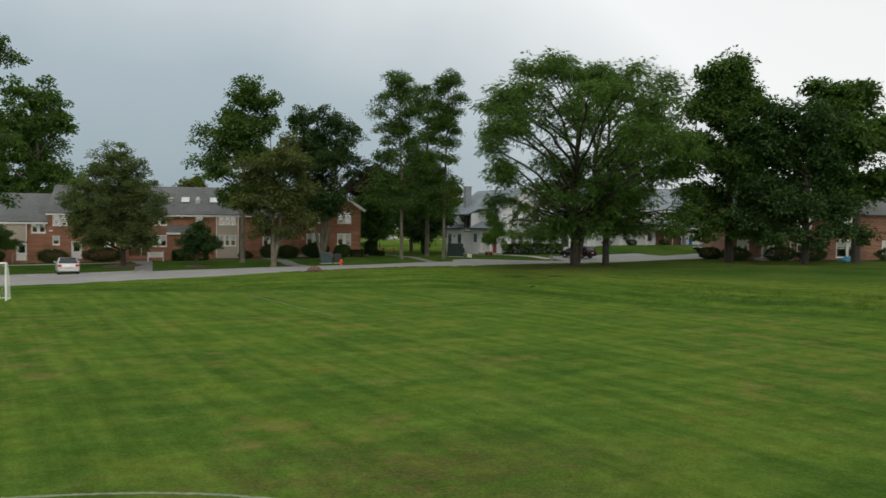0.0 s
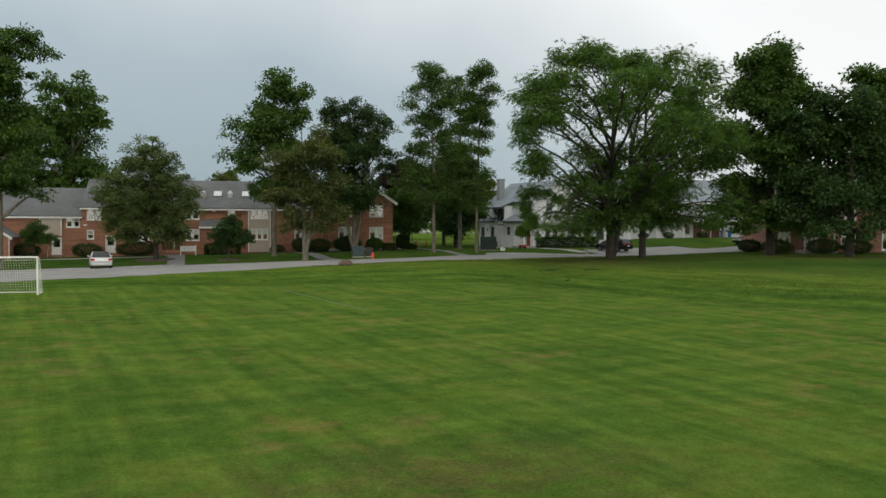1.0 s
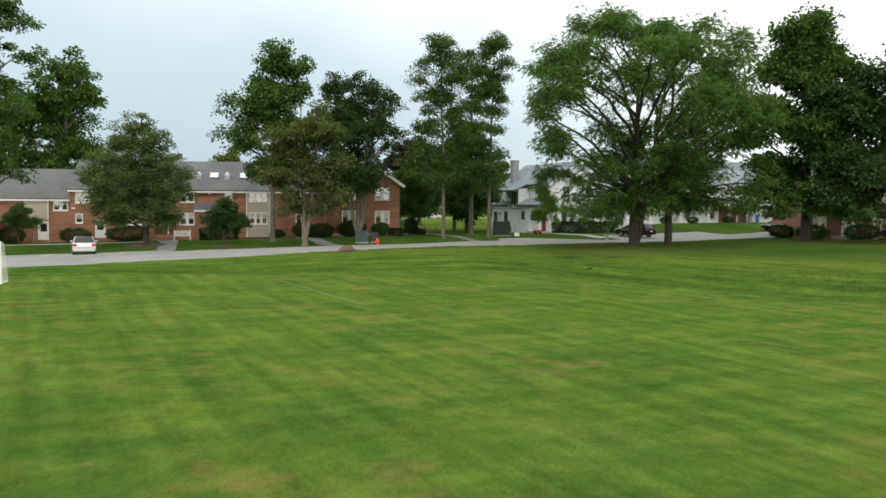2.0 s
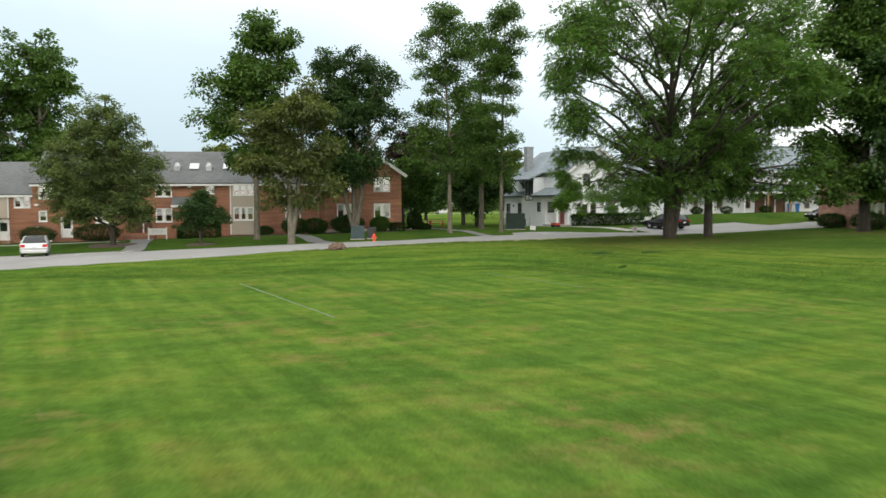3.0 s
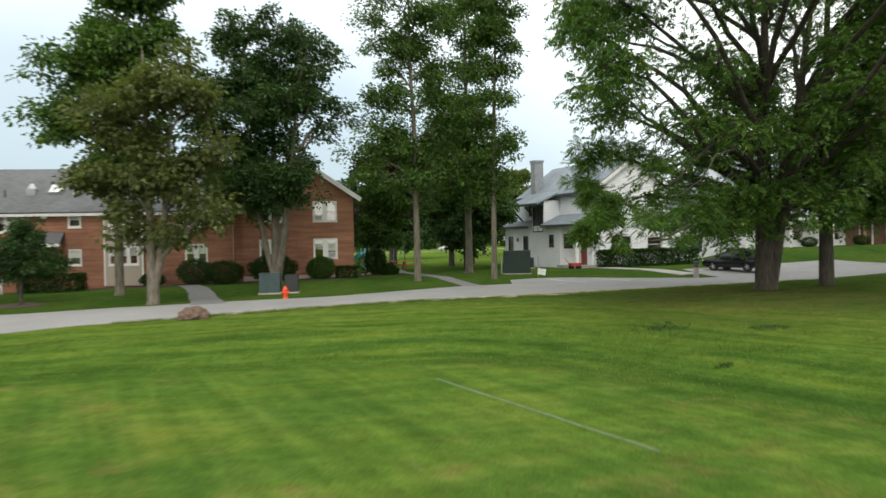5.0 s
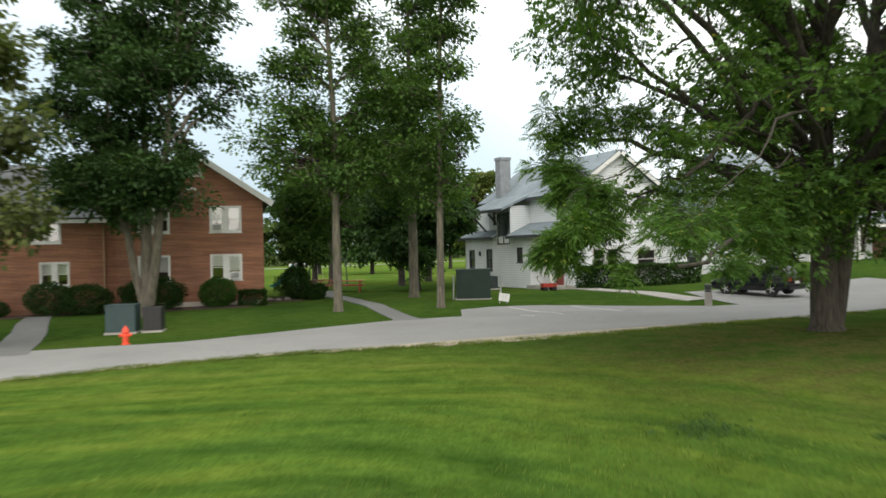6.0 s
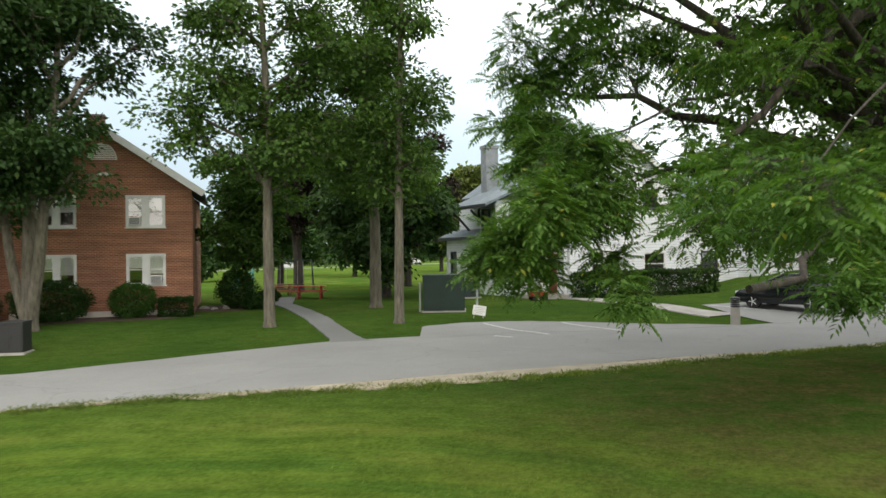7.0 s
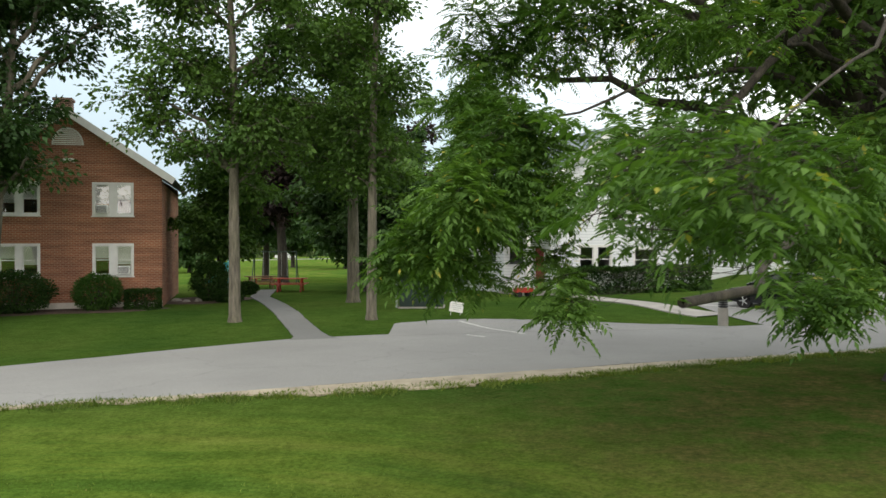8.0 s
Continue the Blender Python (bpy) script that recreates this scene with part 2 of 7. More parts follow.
def grass_material():
    m, n, l, b = mat("grass")
    c = n.new("ShaderNodeTexCoord")
    field = n.new("ShaderNodeAttribute")
    field.attribute_name = "field"
    worn = n.new("ShaderNodeAttribute")
    worn.attribute_name = "worn"

    def stripes(angle, width, wobble):
        mp = node(n, "ShaderNodeMapping", Rotation=(0, 0, radians(angle)))
        l.new(c.outputs["Object"], mp.inputs["Vector"])
        w = node(n, "ShaderNodeTexWave", Scale=math.pi * 2 / (20 * 2 * width) * 1.0, Distortion=wobble, Detail=2.0, Detail_Scale=0.6)
        l.new(mp.outputs[0], w.inputs["Vector"])
        return w.outputs["Fac"]

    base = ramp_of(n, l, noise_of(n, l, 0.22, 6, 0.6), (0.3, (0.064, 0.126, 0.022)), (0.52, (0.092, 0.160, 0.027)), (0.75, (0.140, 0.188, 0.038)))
    # lawn toned darker than the open field: tree shade put into its colours
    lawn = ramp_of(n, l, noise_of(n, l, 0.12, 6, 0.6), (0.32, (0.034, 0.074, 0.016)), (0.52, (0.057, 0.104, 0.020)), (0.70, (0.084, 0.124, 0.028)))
    one = ramp_of(n, l, stripes(-30.6, 0.75, 2.2), (0.2, (0.94, 0.96, 0.95)), (0.8, (1.05, 1.04, 1.05)))
    two = ramp_of(n, l, stripes(59.4, 0.95, 4.0), (0.2, (0.95, 0.97, 0.95)), (0.8, (1.04, 1.03, 1.04)))
    mown = mixed(n, l, 1.0, mixed(n, l, 1.0, base, one, "MULTIPLY"), two, "MULTIPLY")
    turned = node(n, "ShaderNodeMapping", Rotation=(0, 0, radians(-30.6)))
    l.new(c.outputs["Object"], turned.inputs["Vector"])

    def drawn(across, lengthways, seed):
        mp = node(n, "ShaderNodeMapping", Location=(seed, seed * 2, 0), Scale=(across, lengthways, 1.0))
        l.new(turned.outputs[0], mp.inputs["Vector"])
        t = node(n, "ShaderNodeTexNoise", Scale=1.0, Detail=7.0, Roughness=0.66)
        l.new(mp.outputs[0], t.inputs["Vector"])
        return t.outputs["Fac"]

    mown = mixed(n, l, 1.0, mown, ramp_of(n, l, drawn(1.5, 0.10, 0), (0.34, (0.78, 0.82, 0.84)), (0.66, (1.20, 1.16, 1.12))), "MULTIPLY")
    mown = mixed(n, l, 1.0, mown, ramp_of(n, l, drawn(0.12, 0.9, 5), (0.34, (0.88, 0.91, 0.92)), (0.66, (1.10, 1.08, 1.06))), "MULTIPLY")
    clippings = ramp_of(n, l, drawn(2.6, 0.35, 9), (0.63, (0, 0, 0)), (0.74, (0.55, 0.55, 0.55)))
    mown = mixed(n, l, clippings, mown, (0.17, 0.185, 0.075))
    lush = ramp_of(n, l, noise_of(n, l, 0.31, 7, 0.68), (0.30, (0.76, 0.84, 0.95)), (0.46, (0.96, 0.98, 1.0)), (0.56, (1.05, 1.02, 1.0)), (0.70, (1.28, 1.10, 0.92)))
    mown = mixed(n, l, 1.0, mown, lush, "MULTIPLY")
    dry = ramp_of(n, l, noise_of(n, l, 0.62, 9, 0.74), (0.50, (0, 0, 0)), (0.62, (0.75, 0.75, 0.75)))
    thirsty = ramp_of(n, l, noise_of(n, l, 0.085, 5, 0.6), (0.45, (0.12, 0.12, 0.12)), (0.60, (1, 1, 1)))
    mown = mixed(n, l, mixed(n, l, 1.0, dry, thirsty, "MULTIPLY"), mown, (0.185, 0.150, 0.060))
    bank = n.new("ShaderNodeAttribute")
    bank.attribute_name = "bank"
    toe = n.new("ShaderNodeAttribute")
    toe.attribute_name = "toe"
    place = n.new("ShaderNodeSeparateXYZ")
    l.new(c.outputs["Object"], place.inputs[0])
    along = n.new("ShaderNodeCombineXYZ")
    for k, (source, pitch) in enumerate(((toe.outputs["Fac"], 0.95), (place.outputs["X"], 0.16))):
        by = n.new("ShaderNodeMath")
        by.operation = "MULTIPLY"
        by.inputs[1].default_value = pitch
        l.new(source, by.inputs[0])
        l.new(by.outputs[0], along.inputs[k])
    swath = node(n, "ShaderNodeTexNoise", Scale=1.0, Detail=7.0, Roughness=0.68)
    l.new(along.outputs[0], swath.inputs["Vector"])
    crest = n.new("ShaderNodeMath")
    crest.operation = "MULTIPLY_ADD"
    crest.inputs[1].default_value = 0.022
    l.new(toe.outputs["Fac"], crest.inputs[0])
    l.new(swath.outputs["Fac"], crest.inputs[2])
    long_grass = ramp_of(n, l, crest.outputs[0], (0.44, (0.046, 0.096, 0.018)), (0.58, (0.077, 0.140, 0.023)), (0.70, (0.114, 0.170, 0.028)), (0.84, (0.150, 0.184, 0.040)))
    lawn = mixed(n, l, bank.outputs["Fac"], lawn, long_grass)
    rut = nodes_fract(n, l, toe.outputs["Fac"], 1.15)
    rutc = ramp_of(n, l, rut, (0.0, (0.74, 0.79, 0.74)), (0.3, (1.0, 1.0, 1.0)), (0.75, (1.08, 1.05, 1.0)), (1.0, (0.74, 0.79, 0.74)))
    lawn = mixed(n, l, mixed(n, l, 1.0, bank.outputs["Color"], ramp_of(n, l, noise_of(n, l, 0.3, 4), (0.42, (0, 0, 0)), (0.6, (1, 1, 1))), "MULTIPLY"), lawn, mixed(n, l, 1.0, lawn, rutc, "MULTIPLY"))
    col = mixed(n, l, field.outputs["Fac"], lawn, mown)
    tuft = ramp_of(n, l, noise_of(n, l, 1.6, 8, 0.8), (0.34, (0.66, 0.70, 0.62)), (0.66, (1.28, 1.24, 1.28)))
    col = mixed(n, l, 0.8, col, tuft, "MULTIPLY")
    blade = ramp_of(n, l, noise_of(n, l, 14, 6, 0.8), (0.34, (0.55, 0.58, 0.5)), (0.66, (1.42, 1.40, 1.36)))
    col = mixed(n, l, 0.8, col, blade, "MULTIPLY")
    # bare and worn turf; under the trees its brown also paints canopy shade
    earth = ramp_of(n, l, noise_of(n, l, 1.1, 8, 0.7), (0.40, (0, 0, 0)), (0.60, (0.95, 0.95, 0.95)))
    col = mixed(n, l, mixed(n, l, 1.0, earth, worn.outputs["Color"], "MULTIPLY"), col, ramp_of(n, l, noise_of(n, l, 7, 7, 0.8), (0.36, (0.048, 0.058, 0.020)), (0.52, (0.108, 0.100, 0.034)), (0.66, (0.165, 0.138, 0.058))))
    l.new(col, b.inputs["Base Color"])
    b.inputs["Roughness"].default_value = 0.85
    b.inputs["Specular IOR Level"].default_value = 0.0
    bump(n, l, b, noise_of(n, l, 18, 6, 0.75), 0.8, 0.06)
    return m


def asphalt_material(name, color):
    m, n, l, b = mat(name)
    big = ramp_of(n, l, noise_of(n, l, 0.25, 6, 0.6), (0.3, tuple(k * 0.86 for k in color)), (0.7, tuple(k * 1.1 for k in color)))
    fine = ramp_of(n, l, noise_of(n, l, 40, 3, 0.6), (0.3, (0.82, 0.82, 0.82)), (0.7, (1.15, 1.15, 1.15)))
    crack = node(n, "ShaderNodeTexVoronoi", Scale=0.22)
    crack.feature = "DISTANCE_TO_EDGE"
    c = n.new("ShaderNodeTexCoord")
    wob = node(n, "ShaderNodeTexNoise", Scale=0.9, Detail=5.0)
    l.new(c.outputs["Object"], wob.inputs["Vector"])
    off = n.new("ShaderNodeVectorMath")
    l.new(c.outputs["Object"], off.inputs[0])
    sc = n.new("ShaderNodeVectorMath")
    sc.operation = "SCALE"
    sc.inputs["Scale"].default_value = 1.6
    l.new(wob.outputs["Color"], sc.inputs[0])
    l.new(sc.outputs[0], off.inputs[1])
    l.new(off.outputs[0], crack.inputs["Vector"])
    line = ramp_of(n, l, crack.outputs["Distance"], (0.0, (0.78, 0.78, 0.78)), (0.006, (1, 1, 1)))
    col = mixed(n, l, 1.0, mixed(n, l, 1.0, big, fine, "MULTIPLY"), line, "MULTIPLY")
    l.new(col, b.inputs["Base Color"])
    b.inputs["Roughness"].default_value = 0.9
    bump(n, l, b, noise_of(n, l, 60, 3), 0.35, 0.01)
    return m


GRASS = grass_material()
ASPHALT = asphalt_material("old_asphalt", (0.262, 0.262, 0.252))
PATH_ASPHALT = asphalt_material("path_asphalt", (0.175, 0.178, 0.172))
SAND = plain("sandy_verge", (0.42, 0.37, 0.28), 0.95, spread=0.3, scale=1.5, relief=0.5)
LINE_PAINT = plain("line_paint", (0.50, 0.50, 0.48), 0.8, spread=0.2, scale=6)
CHALK = plain("worn_chalk_line", (0.14, 0.20, 0.085), 0.9, spread=0.3, scale=5)


# ---- building blocks ----
def bm_box(bm, x0, x1, y0, y1, z0, z1, bevel=0.0):
    r = bmesh.ops.create_cube(bm, size=1.0, matrix=Matrix.LocRotScale(((x0 + x1) / 2, (y0 + y1) / 2, (z0 + z1) / 2), None, (abs(x1 - x0), abs(y1 - y0), abs(z1 - z0))))
    if bevel:
        edges = list({e for v in r["verts"] for e in v.link_edges})
        bmesh.ops.bevel(bm, geom=edges, offset=bevel, segments=2, affect="EDGES", profile=0.6)
    return bm


def box(x0, x1, y0, y1, z0, z1, bevel=0.0):
    return bm_box(bmesh.new(), x0, x1, y0, y1, z0, z1, bevel)


def bm_cyl(bm, p, q, r0, r1=None, sides=12):
    """A tapered round bar from p to q."""
    p, q = Vector(p), Vector(q)
    turn = (q - p).to_track_quat("Z", "Y")
    bmesh.ops.create_cone(bm, cap_ends=True, segments=sides, radius1=r0, radius2=r0 if r1 is None else r1, depth=(q - p).length, matrix=Matrix.LocRotScale((p + q) / 2, turn, None))
    return bm


def part(name, bm, material, parent=None, label="", smooth=False, m=None):
    """Links a bmesh as one mesh object under a thing or a part."""
    me = bpy.data.meshes.new(name)
    bmesh.ops.recalc_face_normals(bm, faces=bm.faces)
    bm.to_mesh(me)
    bm.free()
    me.materials.append(material)
    if smooth:
        me.polygons.foreach_set("use_smooth", [True] * len(me.polygons))
    ob = new(name, me)
    ob.parent = parent
    if m is not None:
        ob.matrix_basis = m
    return tagged(ob, label) if label else ob


def thing(name, m, label, category, group="", kind=""):
    ob = new(name)
    ob.empty_display_size = 0.3
    ob.matrix_basis = m
    return tagged(ob, label, category, group, kind)


def wall_mesh(w, h, openings, thick, gable=0.0, base=0.0):
    """A wall from x=0 to w, outer face at y=0, with openings (x0, x1, z0, z1) through it and a gable on top."""
    bm = bmesh.new()
    xs = sorted({0.0, w, *[k for o in openings for k in o[:2]]})
    zs = sorted({base, h, *[k for o in openings for k in o[2:]]})
    inside = lambda x, z: any(o[0] < x < o[1] and o[2] < z < o[3] for o in openings)
    solid = {}
    for i in range(len(xs) - 1):
        for j in range(len(zs) - 1):
            solid[i, j] = not inside((xs[i] + xs[i + 1]) / 2, (zs[j] + zs[j + 1]) / 2)
    quad = lambda *c: bm.faces.new([bm.verts.new(k) for k in c])
    for (i, j), s in solid.items():
        if not s:
            continue
        a, b, c, d = xs[i], xs[i + 1], zs[j], zs[j + 1]
        for y in (0, thick):
            quad((a, y, c), (b, y, c), (b, y, d), (a, y, d))
        for di, dj, e in ((-1, 0, ((a, c), (a, d))), (1, 0, ((b, c), (b, d))), (0, -1, ((a, c), (b, c))), (0, 1, ((a, d), (b, d)))):
            if not solid.get((i + di, j + dj), False):
                if gable and dj == 1 and j == len(zs) - 2:
                    continue
                (p, q), (r, t) = e
                quad((p, 0, q), (r, 0, t), (r, thick, t), (p, thick, q))
    if gable:
        for y in (0, thick):
            bm.faces.new([bm.verts.new(k) for k in ((0, y, h), (w, y, h), (w / 2, y, h + gable))])
        for x in (0, w):
            quad((x, 0, h), (x, thick, h), (w / 2, thick, h + gable), (w / 2, 0, h + gable))
    bmesh.ops.remove_doubles(bm, verts=bm.verts, dist=1e-4)
    return bm


def window(parent, at, w, h, sashes=2, frame_material=None, shade=0.45, cooler=-1, glass=None):
    """A double-hung window unit in a wall opening, built in the wall's own axes: x along, y inwards, z up from the opening's lower left."""
    fm = frame_material or WHITE
    step = w / sashes
    post = 0.13 if sashes == 2 else 0.09
    spans = [(k * step + (post if k else 0.035), (k + 1) * step - (post if k < sashes - 1 else 0.035)) for k in range(sashes)]
    bm = wall_mesh(w + 0.1, h + 0.06, [(p + 0.05, q + 0.05, 0.03, h - 0.03) for p, q in spans], 0.12, 0, -0.05)
    bm.transform(Matrix.Translation((-0.05, -0.03, 0)))
    win = part("window", bm, fm, parent, m=at)
    part("sill", box(-0.09, w + 0.09, -0.07, 0.02, -0.1, -0.05, 0.01), fm, win)
    for k, (a, b) in enumerate(spans):
        for z0, z1, y in ((0.03, h / 2 + 0.02, 0.05), (h / 2 - 0.02, h - 0.03, 0.012)):
            bm = wall_mesh(b - a, z1, [(0.045, b - a - 0.045, z0 + 0.045, z1 - 0.04)], 0.035, 0, z0)
            bm.transform(Matrix.Translation((a, y, 0)))
            part("sash", bm, fm, win)
        for z0, z1, y in ((0.07, h / 2 - 0.02, 0.065), (h / 2 + 0.02, h - 0.07, 0.035)):
            part("pane", box(a + 0.04, b - 0.04, y, y + 0.006, z0, z1), glass or GLASS, win).visible_shadow = False
        drop = shade if isinstance(shade, (int, float)) else shade[k % len(shade)]
        if drop:
            part("blind", box(a + 0.03, b - 0.03, 0.10, 0.108, h - 0.06 - drop * h, h - 0.05), BLIND, win)
        if k == cooler:
            bm = box(a + 0.06, b - 0.06, -0.28, 0.12, 0.04, 0.40, 0.02)
            part("air_conditioner", bm, BLIND, win, "white window air conditioner")
            bm = bmesh.new()
            for z in range(7):
                bm_box(bm, a + 0.10, b - 0.10, -0.295, -0.282, 0.09 + z * 0.04, 0.11 + z * 0.04)
            part("grille", bm, DARK_TRIM, win)
    return win


# ---- lie of the land ----
TOE = np.array([(-90, 24), (-60, 42), (-45, 52), (-31, 60), (-15, 65), (-8.2, 67.6), (-2.6, 69.6), (1.3, 70.3), (4, 68.6), (8.3, 63.5), (15, 56), (20, 51.5), (28, 47), (45, 38), (80, 22), (150, -10)], float)


def polyline_distance(x, y, line):
    best = np.full(x.shape, 1e9)
    for (ax, ay), (bx, by) in zip(line[:-1], line[1:]):
        dx, dy = bx - ax, by - ay
        t = np.clip(((x - ax) * dx + (y - ay) * dy) / (dx * dx + dy * dy), 0, 1)
        best = np.minimum(best, np.hypot(x - ax - t * dx, y - ay - t * dy))
    return best


def smooth(t):
    t = np.clip(t, 0, 1)
    return t * t * (3 - 2 * t)


def beyond_toe(x, y):
    """Metres outside the foot of the bank round the playing field; negative on the field."""
    d = polyline_distance(x, y, TOE)
    return np.where(y > np.interp(x, TOE[:, 0], TOE[:, 1]), d, -d)


def height(x, y):
    x, y = np.asarray(x, float), np.asarray(y, float)
    d = beyond_toe(x, y)
    level = np.interp(x, (-90, -60, -33, -12, 0, 15, 35, 60, 200), (-0.6, -0.1, 0.5, 1.1, 1.3, 1.4, 1.6, 1.75, 1.8))
    bank = 0.62 * smooth(d / 4.5) + 0.38 * smooth((d - 2) / 12)
    z = np.where(d > 0, level * bank, 0)
    far = np.interp(x, (-60, -30, 0, 40), (72, 82, 93, 108))
    z = z + np.interp(x, (-60, -20, 0, 30), (0.55, 0.4, 0.25, 0.3)) * smooth((y - far + 1) / 7)
    z = z + 1.0 * smooth((x - 15) / 8) * smooth((y - far - 4) / 9)
    rough = 0.05 * np.sin(x * 0.9 + 2 * np.sin(y * 0.37)) * np.sin(y * 0.8 + 1.3 * np.sin(x * 0.5)) * np.where((d > 0) & (d < 9), 1, 0.25)
    return z + rough * smooth(np.abs(d) / 2)


def level_at(x, y):
    return float(height(np.array([x]), np.array([y]))[0])


def mesh_from(name, verts, faces, material, smooth_faces=False):
    me = bpy.data.meshes.new(name)
    me.from_pydata(verts, [], faces)
    me.materials.append(material)
    if smooth_faces:
        me.polygons.foreach_set("use_smooth", [True] * len(me.polygons))
    me.update()
    return me


def build_ground():
    core_x = np.arange(-72, 72.1, 0.8)
    core_y = np.arange(0, 136.1, 0.8)
    out = np.array([3, 8, 16, 30, 60, 120, 260, 600, 1400, 3000], float)
    xs = np.concatenate([-72 - out[::-1], core_x, 72 + out])
    ys = np.concatenate([-out[::-1], core_y, 136 + out])
    gx, gy = np.meshgrid(xs, ys, indexing="ij")
    gz = height(gx, gy)
    n, m = gx.shape
    verts = np.stack([gx.ravel(), gy.ravel(), gz.ravel()], 1).tolist()
    faces = [(i * m + j, (i + 1) * m + j, (i + 1) * m + j + 1, i * m + j + 1) for i in range(n - 1) for j in range(m - 1)]
    me = mesh_from("ground", verts, faces, GRASS, True)
    d = beyond_toe(gx.ravel(), gy.ravel())
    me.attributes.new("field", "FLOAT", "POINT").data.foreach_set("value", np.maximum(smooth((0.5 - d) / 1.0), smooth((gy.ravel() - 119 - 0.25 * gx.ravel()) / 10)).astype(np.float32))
    me.attributes.new("toe", "FLOAT", "POINT").data.foreach_set("value", d.astype(np.float32))
    me.attributes.new("bank", "FLOAT", "POINT").data.foreach_set("value", smooth((d + 0.4) / 0.8) * (1 - smooth((d - 7.0) / 6.0)).astype(np.float32))
    x, y = gx.ravel(), gy.ravel()
    mouth = 0.8 * np.exp(-((((x - 1.9) / 5.2) ** 2 + ((y - 17.6 - 0.3 * (x - 1.9)) / 2.6) ** 2)) ** 1.4)
    # worn ground under the trees, stretched to paint in the canopy's shade
    worn = np.maximum(np.exp(-((((x - 12.5) / 7.0) ** 2 + ((y - 80.5) / 8.0) ** 2)) ** 1.5), np.exp(-(((x - 34) / 14) ** 2 + ((y - 88) / 6) ** 2)))
    worn = np.maximum(worn, mouth)
    col = me.color_attributes.new("worn", "FLOAT_COLOR", "POINT")
    col.data.foreach_set("color", np.repeat(worn[:, None], 4, 1).astype(np.float32).ravel())
    return tagged(new("ground", me), "mown grass playing field and lawns with a low bank", "ground", kind="structure")


GROUND = build_ground()


def resample(line, count):
    line = np.asarray(line, float)
    s = np.concatenate([[0], np.cumsum(np.hypot(*np.diff(line, axis=0).T))])
    t = np.linspace(0, s[-1], count)
    return np.stack([np.interp(t, s, line[:, 0]), np.interp(t, s, line[:, 1])], 1)


def ribbon(name, left, right, material, label, category, lift=0.03, along=90, across=8, ragged=0.0, kind="structure", parent=None):
    """A thin paved sheet between two edge lines, laid over the ground, with real edges."""
    a, b = resample(left, along), resample(right, along)
    rng = np.random.default_rng(len(name) + along)
    if ragged:
        a += rng.normal(0, ragged, a.shape)
        b += rng.normal(0, ragged, b.shape)
    verts, faces = [], []
    for i in range(along):
        for k in range(across + 1):
            x, y = a[i] + (b[i] - a[i]) * k / across
            verts.append((x, y, level_at(x, y) + lift))
    for i in range(along - 1):
        for k in range(across):
            p = i * (across + 1) + k
            faces.append((p, p + across + 1, p + across + 2, p + 1))
    n = len(verts)
    rim = [i * (across + 1) for i in range(along)], [i * (across + 1) + across for i in range(along)]
    verts += [(x, y, z - lift - 0.08) for x, y, z in (verts[r] for side in rim for r in side)]
    for s, side in enumerate(rim):
        for i in range(along - 1):
            o = n + s * along
            faces.append((side[i], o + i, o + i + 1, side[i + 1]))
    ob = new(name, mesh_from(name, verts, faces, material, False))
    ob.parent = parent
    return tagged(ob, label, category, kind=kind) if not parent else ob


ROAD_NEAR = [(-90, 36), (-60, 48), (-45, 56), (-33, 62.5), (-24, 67.6), (-17, 72.4), (-13.3, 75.0), (-10, 77.1), (-6.4, 79.5), (-3.4, 80.9), (0.7, 82.4), (3.4, 83.7), (5.6, 84.6), (8.1, 86.0), (10.8, 87.15), (14.3, 88.6), (17.5, 90.5), (24, 96.0), (33, 103.5), (45, 110), (80, 122)]
ROAD_FAR = [(-90, 52), (-60, 64), (-45, 69.5), (-36, 73.5), (-27, 78), (-18, 81.5), (-12, 83.6), (-7.6, 84.8), (-5.6, 86.6), (-3.4, 88.9), (-0.5, 91.6), (2.2, 92.6), (7, 94.0), (13, 95.2), (17.5, 97.5), (24, 103.5), (33, 110.5), (45, 117), (80, 129)]
road = ribbon("road", ROAD_NEAR, ROAD_FAR, ASPHALT, "worn grey asphalt road with faded edges", "road", 0.03, 160, 10, 0.05)


# ---- trees ----
def tube(verts, faces, points, radii, sides):
    """Adds a tapered round limb along the points."""
    points = np.asarray(points, float)
    start = len(verts)
    for i, (p, r) in enumerate(zip(points, radii)):
        d = points[min(i + 1, len(points) - 1)] - points[max(i - 1, 0)]
        d = d / (np.linalg.norm(d) + 1e-9)
        u = np.cross(d, (0.31, 0.95, 0.05))
        u /= np.linalg.norm(u) + 1e-9
        v = np.cross(d, u)
        for k in range(sides):
            a = 2 * math.pi * k / sides
            verts.append(tuple(p + r * (math.cos(a) * u + math.sin(a) * v)))
    for i in range(len(points) - 1):
        for k in range(sides):
            a, b = start + i * sides + k, start + i * sides + (k + 1) % sides
            faces.append((a, b, b + sides, a + sides))


def curve_to(rng, p, q, sag, wander, count):
    """A limb's line from p to q that rises first and then bends over."""
    p, q = np.asarray(p, float), np.asarray(q, float)
    t = np.linspace(0, 1, count)[:, None]
    line = p + (q - p) * t
    line[:, 2] += (sag * np.sin(np.pi * t[:, 0]))
    w = rng.normal(0, wander, (count, 3)).cumsum(0)
    w -= w[0] + (w[-1] - w[0]) * t
    return line + w


